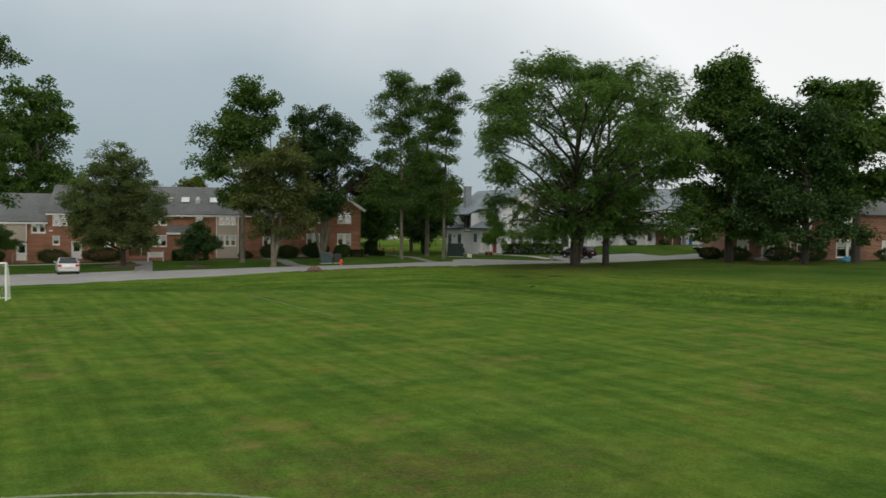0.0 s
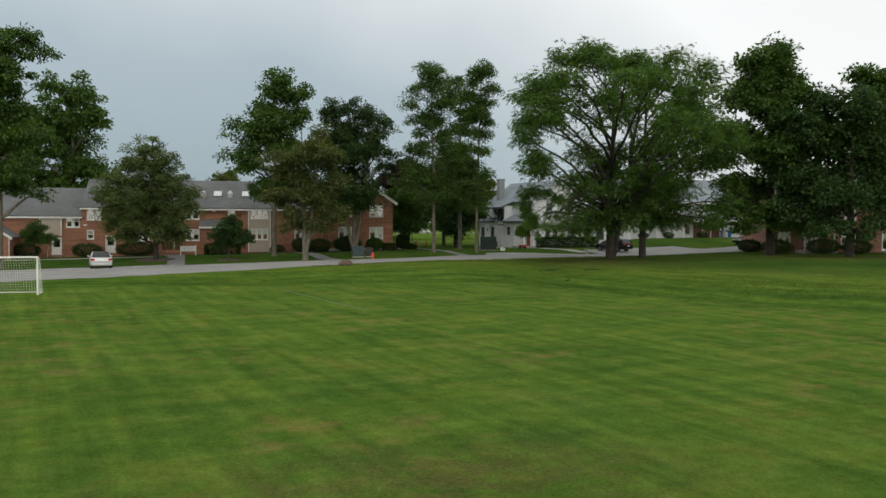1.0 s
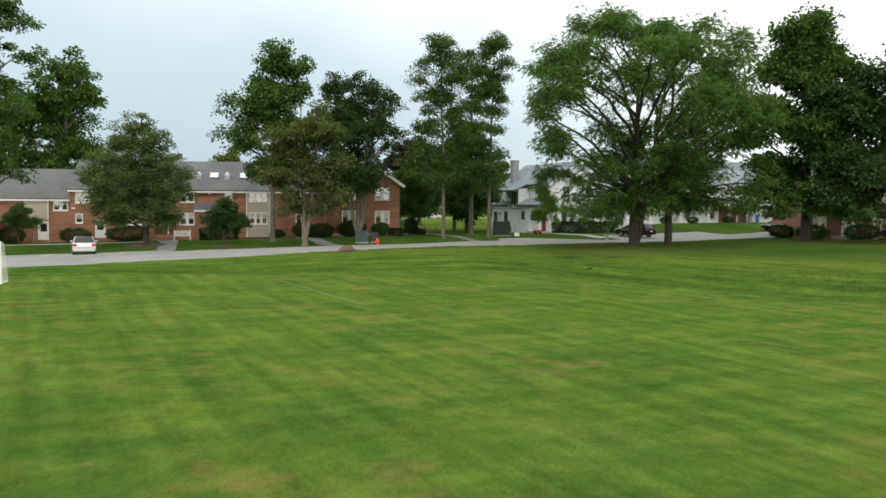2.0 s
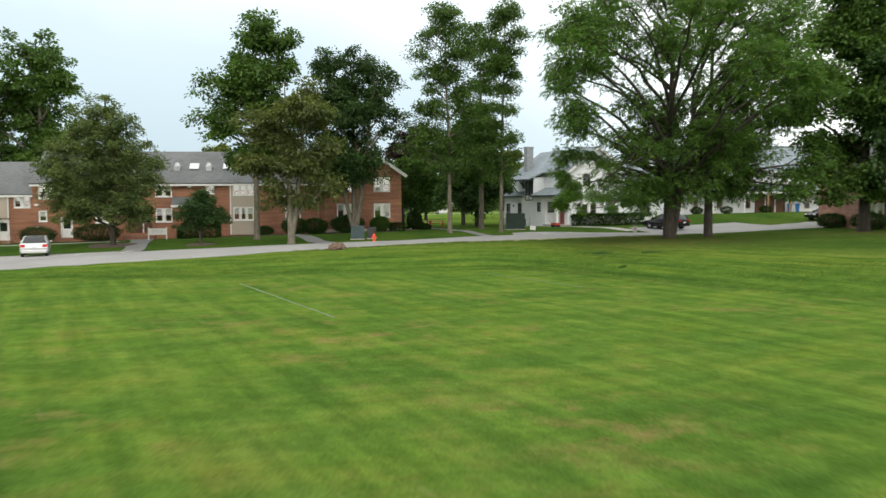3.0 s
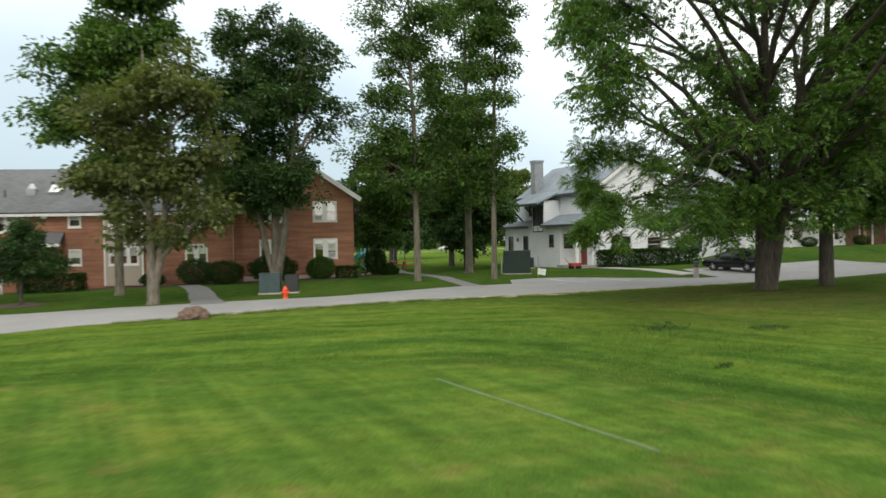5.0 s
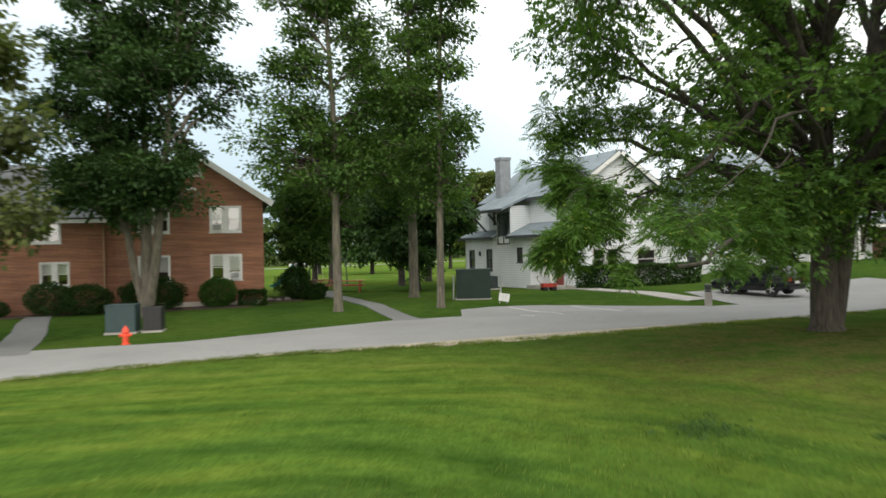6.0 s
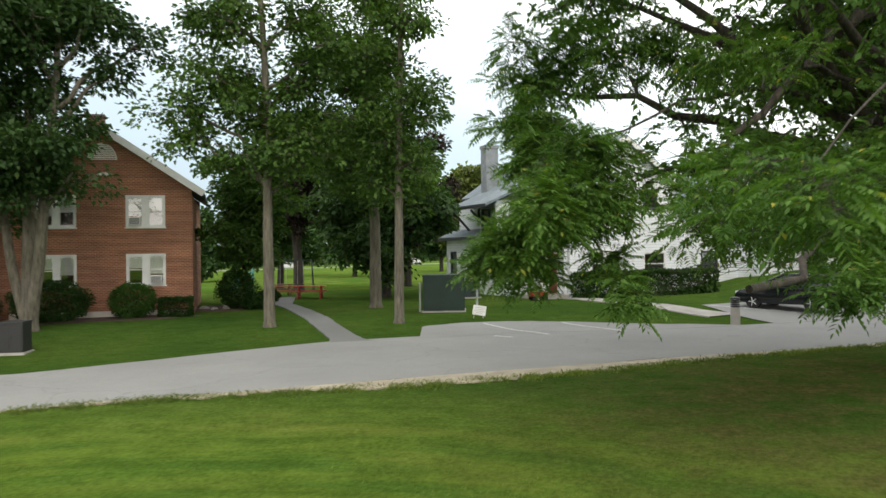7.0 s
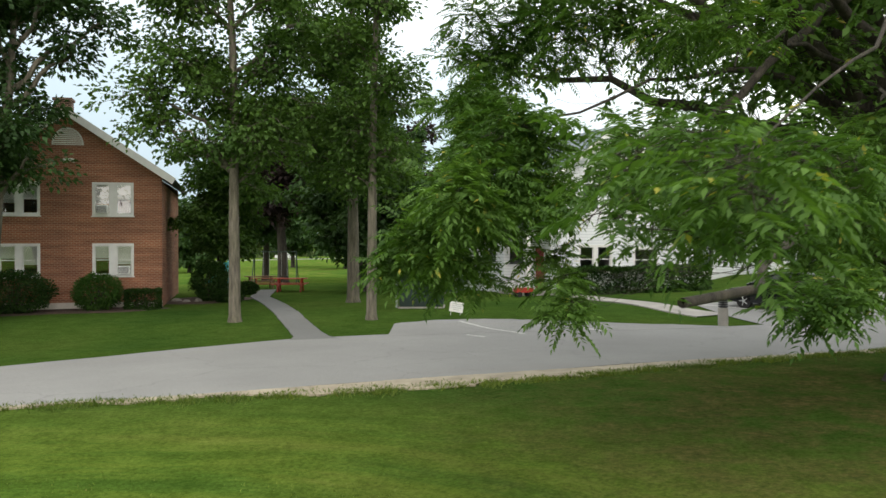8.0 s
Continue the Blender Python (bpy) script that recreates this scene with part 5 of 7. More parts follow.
def hydrant(x, y):
    ob = thing("fire_hydrant", on_ground(x, y, 20), "red painted fire hydrant on the grass verge", "hydrant")
    part("barrel", lathe([(0.15, -0.1), (0.15, 0.03), (0.10, 0.05), (0.10, 0.40), (0.125, 0.42), (0.125, 0.46), (0.11, 0.50), (0.075, 0.58), (0.03, 0.61), (0.03, 0.66)]), ORANGE_RED, ob, smooth=False)
    for q in ((0.2, 0, 0.33), (-0.2, 0, 0.33), (0, -0.22, 0.31)):
        bm = bm_cyl(bmesh.new(), (q[0] * 0.4, q[1] * 0.4, q[2]), q, 0.055, sides=10)
        part("outlet_cap", bm, ORANGE_RED, ob)
    return ob


hydrant(-9.3, 84.9)


def boulder(x, y):
    bm = bmesh.new()
    bmesh.ops.create_icosphere(bm, subdivisions=4, radius=1.0)
    for v in bm.verts:
        n = noise.fractal(v.co * 1.7 + Vector((3, 1, 7)), 0.9, 2.1, 5)
        v.co *= 1 + 0.22 * n
        v.co = Vector((v.co.x * 0.62, v.co.y * 0.48, max(-0.4, v.co.z * 0.36)))
    ob = part("boulder", bm, STONE, None, smooth=False, m=on_ground(x, y, 25, 0.14))
    return tagged(ob, "rough reddish-brown boulder beside the road edge", "rock")


boulder(-10.4, 76.1)


def edging_stone(x, y, rz, size):
    bm = bmesh.new()
    bmesh.ops.create_icosphere(bm, subdivisions=3, radius=1.0)
    for v in bm.verts:
        v.co *= 1 + 0.25 * noise.fractal(v.co * 1.4 + Vector((x, y, rz)), 0.9, 2.1, 4)
        v.co = Vector((v.co.x * size, v.co.y * size * 0.7, max(-0.08, v.co.z * size * 0.55)))
    ob = part("edging_stone", bm, PALE_STONE, None, smooth=False, m=on_ground(x, y, rz, 0.05))
    return tagged(ob, "pale grey edging stone of the planting bed", "rock", "stones round the planting bed")


for spot in ((-10.1, 104.7, 10, 0.24), (-9.4, 104.2, 70, 0.2), (-8.9, 104.4, 130, 0.26), (-7.7, 104.6, 40, 0.22)):
    edging_stone(*spot)


def cabinet_box(x, y, rz, w, d, h, material, label, name="utility_cabinet"):
    ob = thing(name, on_ground(x, y, rz), label, "utility box")
    part("base", box(-w / 2 - 0.05, w / 2 + 0.05, -d / 2 - 0.05, d / 2 + 0.05, -0.1, 0.06, 0.01), CONCRETE, ob)
    part("body", box(-w / 2, w / 2, -d / 2, d / 2, 0.06, h - 0.07, 0.02), material, ob)
    part("lid", box(-w / 2 - 0.015, w / 2 + 0.015, -d / 2 - 0.015, d / 2 + 0.015, h - 0.07, h, 0.012), material, ob)
    for s in (-1, 1):
        part("door_panel", box(s * w / 4 - w / 4 + 0.05, s * w / 4 + w / 4 - 0.05, -d / 2 - 0.014, -d / 2 - 0.001, 0.16, h - 0.16), material, ob)
    part("latch", box(-0.03, 0.03, -d / 2 - 0.05, -d / 2 - 0.015, h * 0.5, h * 0.58), material, ob)
    return ob


cabinet_box(-11.5, 89.3, 12, 1.15, 1.0, 1.15, TEAL_METAL, "blue-green metal utility cabinet on the lawn")
cabinet_box(-10.35, 89.6, 12, 0.72, 0.8, 1.0, BLACK, "black utility cabinet beside a green one")
cabinet_box(2.0, 101.0, 4, 1.78, 1.5, 1.58, GREEN_METAL, "large dark green transformer box on the lawn", "transformer_box")


def guard_post(x, y, lean):
    ob = thing("guard_post", on_ground(x, y, lean), "galvanised steel guard post beside the transformer", "post", "posts round the transformer")
    part("tube", bm_cyl(bmesh.new(), (0, 0, -0.2), (0.02, 0, 1.22), 0.05, sides=14), STEEL, ob)
    part("cap", lathe([(0.052, 1.215), (0.05, 1.245), (0.025, 1.265)], 14), STEEL, ob)
    return ob


guard_post(0.98, 100.75, 0)
guard_post(3.45, 100.4, 40)


def condenser(x, y, rz):
    ob = thing("condenser_unit", on_ground(x, y, rz), "grey air-conditioning condenser on a pad by the house wall", "air conditioner")
    part("pad", box(-0.5, 0.5, -0.5, 0.5, -0.05, 0.08, 0.01), CONCRETE, ob)
    part("case", box(-0.42, 0.42, -0.42, 0.42, 0.08, 0.86, 0.03), TEAL_METAL, ob)
    for k in range(9):
        part("louvre", box(-0.38, 0.38, -0.45, -0.425, 0.16 + k * 0.07, 0.19 + k * 0.07), DARK_TRIM, ob)
    part("fan_guard", lathe([(0.34, 0.86), (0.34, 0.885), (0.06, 0.90)], 18), BLACK, ob)
    return ob


condenser(2.55, 110.6, 28)


def small_sign(x, y, rz):
    ob = thing("lawn_sign", on_ground(x, y, rz), "small white notice board on two short stakes", "sign")
    part("board", box(-0.26, 0.26, -0.012, 0.012, 0.12, 0.50, 0.006), WHITE, ob)
    for k in (-0.18, 0.18):
        part("stake", box(k - 0.015, k + 0.015, 0.013, 0.04, -0.15, 0.45), STEEL, ob)
    for k, w in ((0.42, 0.2), (0.35, 0.17), (0.28, 0.19), (0.21, 0.13)):
        part("text_bar", box(-w, w, -0.016, -0.0125, k - 0.008, k + 0.008), STEEL, ob)
    return ob


small_sign(3.62, 97.9, 4).matrix_basis @= pose(0, 0, 0, 0, 9, 0)
board = thing("entrance_sign", on_ground(-31.0, 92.9, 15), "white painted entrance sign board on posts", "sign")
part("board", box(-0.85, 0.85, -0.03, 0.03, 0.45, 1.05, 0.01), WHITE, board)
for k in (-0.8, 0.8):
    part("post", box(k - 0.05, k + 0.05, -0.05, 0.05, -0.2, 1.15, 0.01), WHITE, board)
for z, w in ((0.9, 0.5), (0.76, 0.58), (0.62, 0.4)):
    part("text_bar", box(-w, w, -0.036, -0.031, z - 0.016, z + 0.016), STEEL, board)


def bollard(x, y):
    ob = thing("bollard_light", on_ground(x, y), "pale concrete bollard with a black louvred lamp head", "bollard")
    part("base", lathe([(0.17, -0.1), (0.17, 0.60), (0.16, 0.63)], 20), CONCRETE, ob)
    for k in range(4):
        part("louvre", lathe([(0.15, 0.64 + 0.07 * k), (0.175, 0.66 + 0.07 * k), (0.15, 0.69 + 0.07 * k)], 20), BLACK, ob)
    part("cap", lathe([(0.17, 0.925), (0.17, 0.97), (0.10, 1.0), (0.02, 1.01)], 20), BLACK, ob)
    return ob


bollard(12.9, 95.6)


def wheelbarrow(x, y, rz):
    ob = thing("garden_wagon", on_ground(x, y, rz), "small red garden wagon on the lawn by the porch", "wagon")
    bm = box(-0.4, 0.4, -0.24, 0.24, 0.22, 0.26)
    for a in ((-0.4, 0.4, -0.26, -0.23), (-0.4, 0.4, 0.23, 0.26), (-0.42, -0.4, -0.26, 0.26), (0.4, 0.42, -0.26, 0.26)):
        bm_box(bm, *a, 0.22, 0.44)
    part("tray", bm, RED_PAINT, ob)
    for a in (-0.28, 0.28):
        for b in (-0.26, 0.26):
            part("wheel", bm_cyl(bmesh.new(), (a, b - 0.03, 0.13), (a, b + 0.03, 0.13), 0.13, sides=16), RUBBER, ob)
    part("handle", bm_cyl(bmesh.new(), (-0.41, 0, 0.3), (-0.8, 0, 0.85), 0.015, sides=8), BLACK, ob)
    return ob


wheelbarrow(6.2, 107.6, 20)


def picnic_table(x, y, rz, material, label):
    ob = thing("picnic_table", on_ground(x, y, rz), label, "table", "picnic tables")
    for k in range(5):
        part("top_board", box(-0.95, 0.95, -0.36 + k * 0.15, -0.22 + k * 0.15, 0.72, 0.76), material, ob)
    for s in (-1, 1):
        for k in range(2):
            y0 = s * 0.72 + (k - 1) * 0.14
            part("bench_board", box(-0.95, 0.95, y0, y0 + 0.13, 0.42, 0.46), material, ob)
    for x0 in (-0.65, 0.65):
        part("leg_frame", bm_cyl(bm_cyl(bm_cyl(bmesh.new(), (x0, -0.65, -0.03), (x0, -0.2, 0.72), 0.05, sides=4), (x0, 0.65, -0.03), (x0, 0.2, 0.72), 0.05, sides=4), (x0, -0.75, 0.38), (x0, 0.75, 0.38), 0.045, sides=4), material, ob)
    return ob


picnic_table(-9.9, 117.0, 25, WOOD_BROWN, "dark brown wooden picnic table on the back lawn")
picnic_table(-8.5, 113.9, 18, TABLE_STAIN, "orange-brown stained wooden picnic table by the footpath")
picnic_table(-7.0, 113.3, 8, RED_PAINT, "red painted picnic table on the back lawn")


def utility_pole(x, y, tall):
    ob = thing("utility_pole", on_ground(x, y, 5), "weathered grey wooden utility pole far across the field", "pole", "distant poles")
    part("shaft", bm_cyl(bmesh.new(), (0, 0, -0.3), (0, 0, tall), 0.19, 0.12), CONCRETE, ob)
    part("crossarm", box(-1.1, 1.1, -0.08, 0.08, tall - 1.0, tall - 0.8), TAN_WOOD, ob)
    for k in (-0.9, 0.9):
        part("insulator", lathe([(0.05, tall - 0.8), (0.07, tall - 0.7), (0.03, tall - 0.6)], 8), STEEL, ob, m=Matrix.Translation((k, 0, 0)))
    return ob


utility_pole(-37.0, 262, 8.5)
utility_pole(-71.0, 259, 8.5)


def swing_set(x, y, rz):
    ob = thing("swing_set", on_ground(x, y, rz), "dark green metal A-frame swing set on the back lawn", "playground")
    for s in (-1, 1):
        for q in (-0.8, 0.8):
            part("leg", bm_cyl(bmesh.new(), (s * 1.5, q, -0.05), (s * 1.4, 0, 2.2), 0.035, sides=8), GREEN_METAL, ob)
    part("top_bar", bm_cyl(bmesh.new(), (-1.45, 0, 2.2), (1.45, 0, 2.2), 0.035, sides=8), GREEN_METAL, ob)
    for s in (-0.6, 0.6):
        seat = part("seat", box(s - 0.22, s + 0.22, -0.08, 0.08, 0.5, 0.53), BLACK, ob)
        for k in (-0.2, 0.2):
            part("chain", bm_cyl(bmesh.new(), (s + k, 0, 0.53), (s + k, 0, 2.2), 0.01, sides=4), STEEL, seat)
    return ob


swing_set(-10.6, 122.5, 10)


def slide(x, y, rz):
    ob = thing("play_slide", on_ground(x, y, rz), "teal plastic play slide beside the apartments", "playground")
    bm = bmesh.new()
    line = [(0, 1.45), (0.3, 1.42), (0.8, 1.0), (1.4, 0.5), (1.9, 0.22), (2.3, 0.2)]
    rows = [[bm.verts.new((u, s, z + (0.16 if abs(s) > 0.25 else 0))) for s in (-0.3, -0.26, -0.2, 0.2, 0.26, 0.3)] for u, z in line]
    for a, b in zip(rows, rows[1:]):
        for k in range(5):
            bm.faces.new((a[k], a[k + 1], b[k + 1], b[k]))
    r = bmesh.ops.solidify(bm, geom=list(bm.faces), thickness=0.03)
    part("chute", bm, TEAL_PLASTIC, ob)
    for s in (-0.27, 0.27):
        part("post", box(-0.08, 0.0, s - 0.04, s + 0.04, -0.05, 1.9), TEAL_PLASTIC, ob)
    for k in range(5):
        part("rung", box(-0.07, -0.02, -0.23, 0.23, 0.25 + 0.27 * k, 0.3 + 0.27 * k), TEAL_PLASTIC, ob)
    return ob


slide(-12.4, 118.8, 150)


def goal(x, y, rz):
    """A football goal: its right-hand post stands at x, y and the mouth runs to the left."""
    ob = thing("football_goal", on_ground(x, y, rz), "white tube football goal with a net", "goal")
    W, Hh, dp = 7.32, 2.44, 1.9
    for u in (0, -W):
        part("post", bm_cyl(bmesh.new(), (u, 0, -0.05), (u, 0, Hh), 0.06, sides=14), WHITE, ob)
        part("stay", bm_cyl(bmesh.new(), (u, 0, Hh), (u, dp * 0.45, Hh - 0.1), 0.025, sides=8), WHITE, ob)
        part("ground_bar", bm_cyl(bmesh.new(), (u, 0, 0.03), (u, dp, 0.03), 0.025, sides=8), WHITE, ob)
    part("crossbar", bm_cyl(bmesh.new(), (0.06, 0, Hh), (-W - 0.06, 0, Hh), 0.06, sides=14), WHITE, ob)
    part("back_bar", bm_cyl(bmesh.new(), (0, dp, 0.03), (-W, dp, 0.03), 0.025, sides=8), WHITE, ob)
    verts, faces = [], []
    step = 0.16

    def back(u, v):
        return (u, dp * 0.45 + (dp - dp * 0.45) * (1 - v / (Hh - 0.1)) ** 0.7, v)

    for k in range(int(W / step) + 1):
        u = -k * step
        tube(verts, faces, [back(u, v) for v in np.linspace(0.03, Hh - 0.1, 6)], [0.006] * 6, 3)
        tube(verts, faces, [(u, 0, Hh), (u, dp * 0.45, Hh - 0.1)], [0.006] * 2, 3)
    for v in np.arange(0.1, Hh - 0.1, step):
        tube(verts, faces, [back(0, v), back(-W, v)], [0.006] * 2, 3)
        for u in (0, -W):
            tube(verts, faces, [(u, 0, v), back(u, v)], [0.006] * 2, 3)
    for u in (0, -W):
        for q in np.arange(0.16, dp, step):
            top = Hh if q < dp * 0.45 else (Hh - 0.1) * (1 - ((q - dp * 0.45) / (dp * 0.55)) ** 1.43)
            tube(verts, faces, [(u, q, 0.03), (u, q, max(0.06, top - 0.05))], [0.006] * 2, 3)
    net = new("net", mesh_from("net", verts, faces, WHITE))
    net.parent = ob
    return ob


goal(-26.8, 54.8, 20)


def car(m, paint, label, hatch=False, body_name="car"):
    """A parked car: x forwards, z up from the road."""
    ob = thing(body_name, m, label, "car")
    L, W = (4.2, 1.74) if hatch else (4.6, 1.8)
    f, r = L / 2, -L / 2
    if hatch:
        low = [(r, 0.42), (r - 0.04, 0.62), (r + 0.02, 0.92), (f - 1.15, 0.95), (f - 0.25, 0.80), (f, 0.62), (f - 0.02, 0.35), (f - 0.5, 0.24), (r + 0.4, 0.24)]
        top = [(r + 0.10, 0.93), (r + 0.40, 1.41), (r + 1.2, 1.49), (r + 2.05, 1.46), (f - 0.95, 0.96)]
    else:
        low = [(r, 0.42), (r - 0.04, 0.66), (r + 0.03, 0.98), (r + 0.65, 1.0), (f - 1.2, 0.98), (f - 0.25, 0.82), (f, 0.62), (f - 0.02, 0.35), (f - 0.5, 0.24), (r + 0.4, 0.24)]
        top = [(r + 0.62, 0.99), (r + 1.3, 1.40), (r + 1.9, 1.46), (r + 2.5, 1.43), (f - 1.1, 0.97)]

    def shell(profile, w0, w1, z_mid):
        bm = bmesh.new()
        sides = []
        for s in (-1, 1):
            sides.append([bm.verts.new((x, s * (w0 if z <= z_mid else w0 + (w1 - w0) * (z - z_mid) / (1.47 - z_mid)) / 2, z)) for x, z in profile])
        bm.faces.new(sides[0])
        bm.faces.new(sides[1][::-1])
        n = len(profile)
        for k in range(n):
            bm.faces.new((sides[0][k], sides[0][(k + 1) % n], sides[1][(k + 1) % n], sides[1][k]))
        bmesh.ops.recalc_face_normals(bm, faces=bm.faces)
        bmesh.ops.bevel(bm, geom=list(bm.edges), offset=0.05, segments=3, affect="EDGES", profile=0.6, clamp_overlap=True)
        return bm

    body = part("body", shell(low, W, W, 2.0), paint, ob, smooth=True)
    part("cabin", shell(top, W - 0.12, W - 0.5, 0.93), DARK_GLASS, ob, "dark glass cabin", smooth=True)
    roof = [p for p in top[1:4]]
    bm = shell([(roof[0][0] - 0.02, roof[0][1] - 0.02), (roof[1][0], roof[1][1] + 0.005), (roof[2][0] + 0.05, roof[2][1] - 0.01), (roof[2][0], roof[2][1] - 0.06), (roof[0][0] + 0.05, roof[0][1] - 0.07)], W - 0.46, W - 0.46, 2.0)
    part("roof_panel", bm, paint, ob, smooth=True)
    for s in (-1, 1):
        w = lambda z: (W - 0.12 + (-0.38) * max(0, z - 0.93) / 0.54) / 2 + 0.004
        for a, b in ((0, 1), (3, 4)):
            (x0, z0), (x1, z1) = top[a], top[b]
            part("pillar", bm_cyl(bmesh.new(), (x0, s * w(z0), z0), (x1, s * w(z1), z1), 0.045, sides=6), paint, ob)
        xm = (top[1][0] + top[3][0]) / 2 + 0.1
        part("pillar", bm_cyl(bmesh.new(), (xm, s * (W - 0.12) / 2, 0.94), (xm, s * ((W - 0.5) / 2 + 0.02), 1.44), 0.04, sides=6), paint, ob)
        part("mirror", box(f - 1.35, f - 1.2, s * (W / 2 + 0.02), s * (W / 2 + 0.18), 0.95, 1.08, 0.02), paint, ob)
        part("tail_light", box(r - 0.06, r + 0.12, s * (W / 2 - 0.34), s * (W / 2 - 0.02), 0.72, 0.92, 0.02), RED_LENS, ob)
        part("headlight", box(f - 0.32, f - 0.02, s * (W / 2 - 0.38), s * (W / 2 - 0.03), 0.6, 0.74, 0.02), CLEAR_LENS, ob)
        for x in (r + 0.85, f - 0.85):
            y0 = s * (W / 2 - 0.1)
            wheel = part("wheel", bm_cyl(bmesh.new(), (x, y0 - 0.1, 0.31), (x, y0 + 0.1, 0.31), 0.31, sides=24), RUBBER, ob)
            bm = bm_cyl(bmesh.new(), (x, y0 + s * 0.09, 0.31), (x, y0 + s * 0.115, 0.31), 0.055, sides=12)
            for k in range(5):
                a = 2 * math.pi * k / 5
                bm_cyl(bm, (x, y0 + s * 0.105, 0.31), (x + 0.19 * math.cos(a), y0 + s * 0.105, 0.31 + 0.19 * math.sin(a)), 0.02, sides=5)
            bmesh.ops.create_circle(bm, cap_ends=False, segments=24, radius=0.2, matrix=Matrix.LocRotScale((x, y0 + s * 0.105, 0.31), Euler((math.pi / 2, 0, 0)), None))
            part("rim", bm, ALUMINIUM, wheel)
    part("bumper", box(r - 0.09, r + 0.1, -W / 2 + 0.08, W / 2 - 0.08, 0.30, 0.52, 0.04), paint, ob)
    part("number_plate", box(r - 0.075, r - 0.045, -0.2, 0.2, 0.60 if hatch else 0.72, 0.72 if hatch else 0.84), WHITE, ob)
    return ob


car(pose(-33.2, 76.8, level_at(-33.2, 76.8) + 0.04, 0, 0, 118), SILVER_PAINT, "silver saloon car parked with its rear to the road")
car(pose(16.5, 100.9, level_at(16.5, 100.9) + 0.045, 0, 0, 135), BLACK_PAINT, "shiny black hatchback parked on the driveway", True)
car(pose(35.7, 112.5, level_at(35.7, 112.5) + 0.04, 0, 0, 200), BLACK_PAINT, "dark saloon car parked by the road", False)
for x, y, rz in ((-47.5, 255, 2), (-19, 252, 185)):
    car(pose(x, y, level_at(x, y) + 0.02, 0, 0, rz), plain("white_car_paint", (0.5, 0.52, 0.5), 0.3, spread=0.03, relief=0) if x == -47.5 else bpy.data.materials["white_car_paint"], "pale car parked far across the back field")
for k, (x, m_, label) in enumerate(((34.3, BLUE, "blue plastic recycling bin by the house"), (35.2, BLUE, "blue plastic recycling bin by the house"))):
    ob = thing("recycling_bin", on_ground(x, 121.0, 18), label, "bin", "recycling bins")
    part("body", lathe([(0.24, 0), (0.33, 0.85), (0.35, 0.87)], 4), m_, ob)
    part("lid", lathe([(0.37, 0.87), (0.36, 0.93), (0.2, 0.97)], 4), m_, ob)
tarp = bmesh.new()
bmesh.ops.create_icosphere(tarp, subdivisions=3, radius=1.0)
for v in tarp.verts:
    n = noise.fractal(v.co * 2.2, 1.0, 2.0, 4)
    v.co = Vector((v.co.x * 1.0, v.co.y * 0.6, max(0, v.co.z * 0.55)) ) * (1 + 0.2 * n)
tagged(part("tarp_pile", tarp, plain("blue_tarp", (0.02, 0.22, 0.36), 0.45), None, m=on_ground(45.5, 95.0)), "heap covered with a creased blue tarpaulin", "tarp")


# ---- hedges and bushes ----
def bush(label, m, size, leaf_mat, shape="ball", count=5000, leaf=0.075, seed=1, name="bush", category="bush", rows=()):
    """A clipped or loose shrub: stems and a shell of single leaves. size: half width, half depth, height."""
    rng = np.random.default_rng(seed)
    ob = thing(name, m, label, category)
    count, leaf = int(count * 0.6), leaf * 1.28
    a, b, h = size
    verts, faces = [], []
    for k in range(14):
        q = np.array([rng.uniform(-0.6, 0.6) * a, rng.uniform(-0.6, 0.6) * b, h * rng.uniform(0.5, 0.85)])
        tube(verts, faces, curve_to(rng, (q[0] * 0.25, q[1] * 0.25, -0.05), q, 0.05, 0.03, 5), np.linspace(0.03, 0.008, 5), 5)
    stem = new("stem", mesh_from("stem", verts, faces, BARK_DARK))
    stem.parent = ob
    d = rng.normal(0, 1, (count, 3))
    if shape == "box":
        d = rng.uniform(-1, 1, (count, 3))
        k = rng.choice(3, count, p=np.array([b * h / 2, a * h / 2, a * b]) / (b * h / 2 + a * h / 2 + a * b))
        d[np.arange(count), k] = np.sign(d[np.arange(count), k]) * rng.uniform(0.78, 1, count)
        lump = 1 + 0.05 * np.sin(d[:, 0] * 9) + 0.04 * np.sin(d[:, 0] * 23 + 1)
        pos = d * np.array([a, b, h / 2]) * np.stack([np.ones(count), lump, lump], 1) + np.array([0, 0, h / 2])
    elif shape == "cone":
        z = rng.random(count) ** 1.6
        ang = rng.uniform(0, 2 * math.pi, count)
        rad = (1 - z) * rng.uniform(0.72, 1.05, count) * (1 + 0.1 * np.sin(ang * 5 + z * 9))
        pos = np.stack([a * rad * np.cos(ang), b * rad * np.sin(ang), z * h], 1)
        d = np.stack([np.cos(ang), np.sin(ang), np.full(count, 0.5)], 1)
    else:
        d /= np.linalg.norm(d, axis=1, keepdims=True)
        lump = 1 + 0.10 * np.sin(d[:, 0] * 7 + seed) * np.sin(d[:, 2] * 6 + d[:, 1] * 5)
        rad = (rng.uniform(0.72, 1.02, count) * lump)[:, None]
        pos = d * rad * np.array([a, b, h / 2]) + np.array([0, 0, h / 2])
    pos[:, 2] = np.maximum(pos[:, 2], 0.03)
    axis = d + rng.normal(0, 0.7, (count, 3))
    fol = new("foliage", leaf_mesh("foliage", pos, axis, leaf * rng.uniform(0.7, 1.3, count), leaf_mat, rng, 0.6))
    fol.parent = ob
    return ob


def by_wing(x, y):
    p = WING @ Vector((x, y, 0))
    return on_ground(p.x, p.y, 19.5)


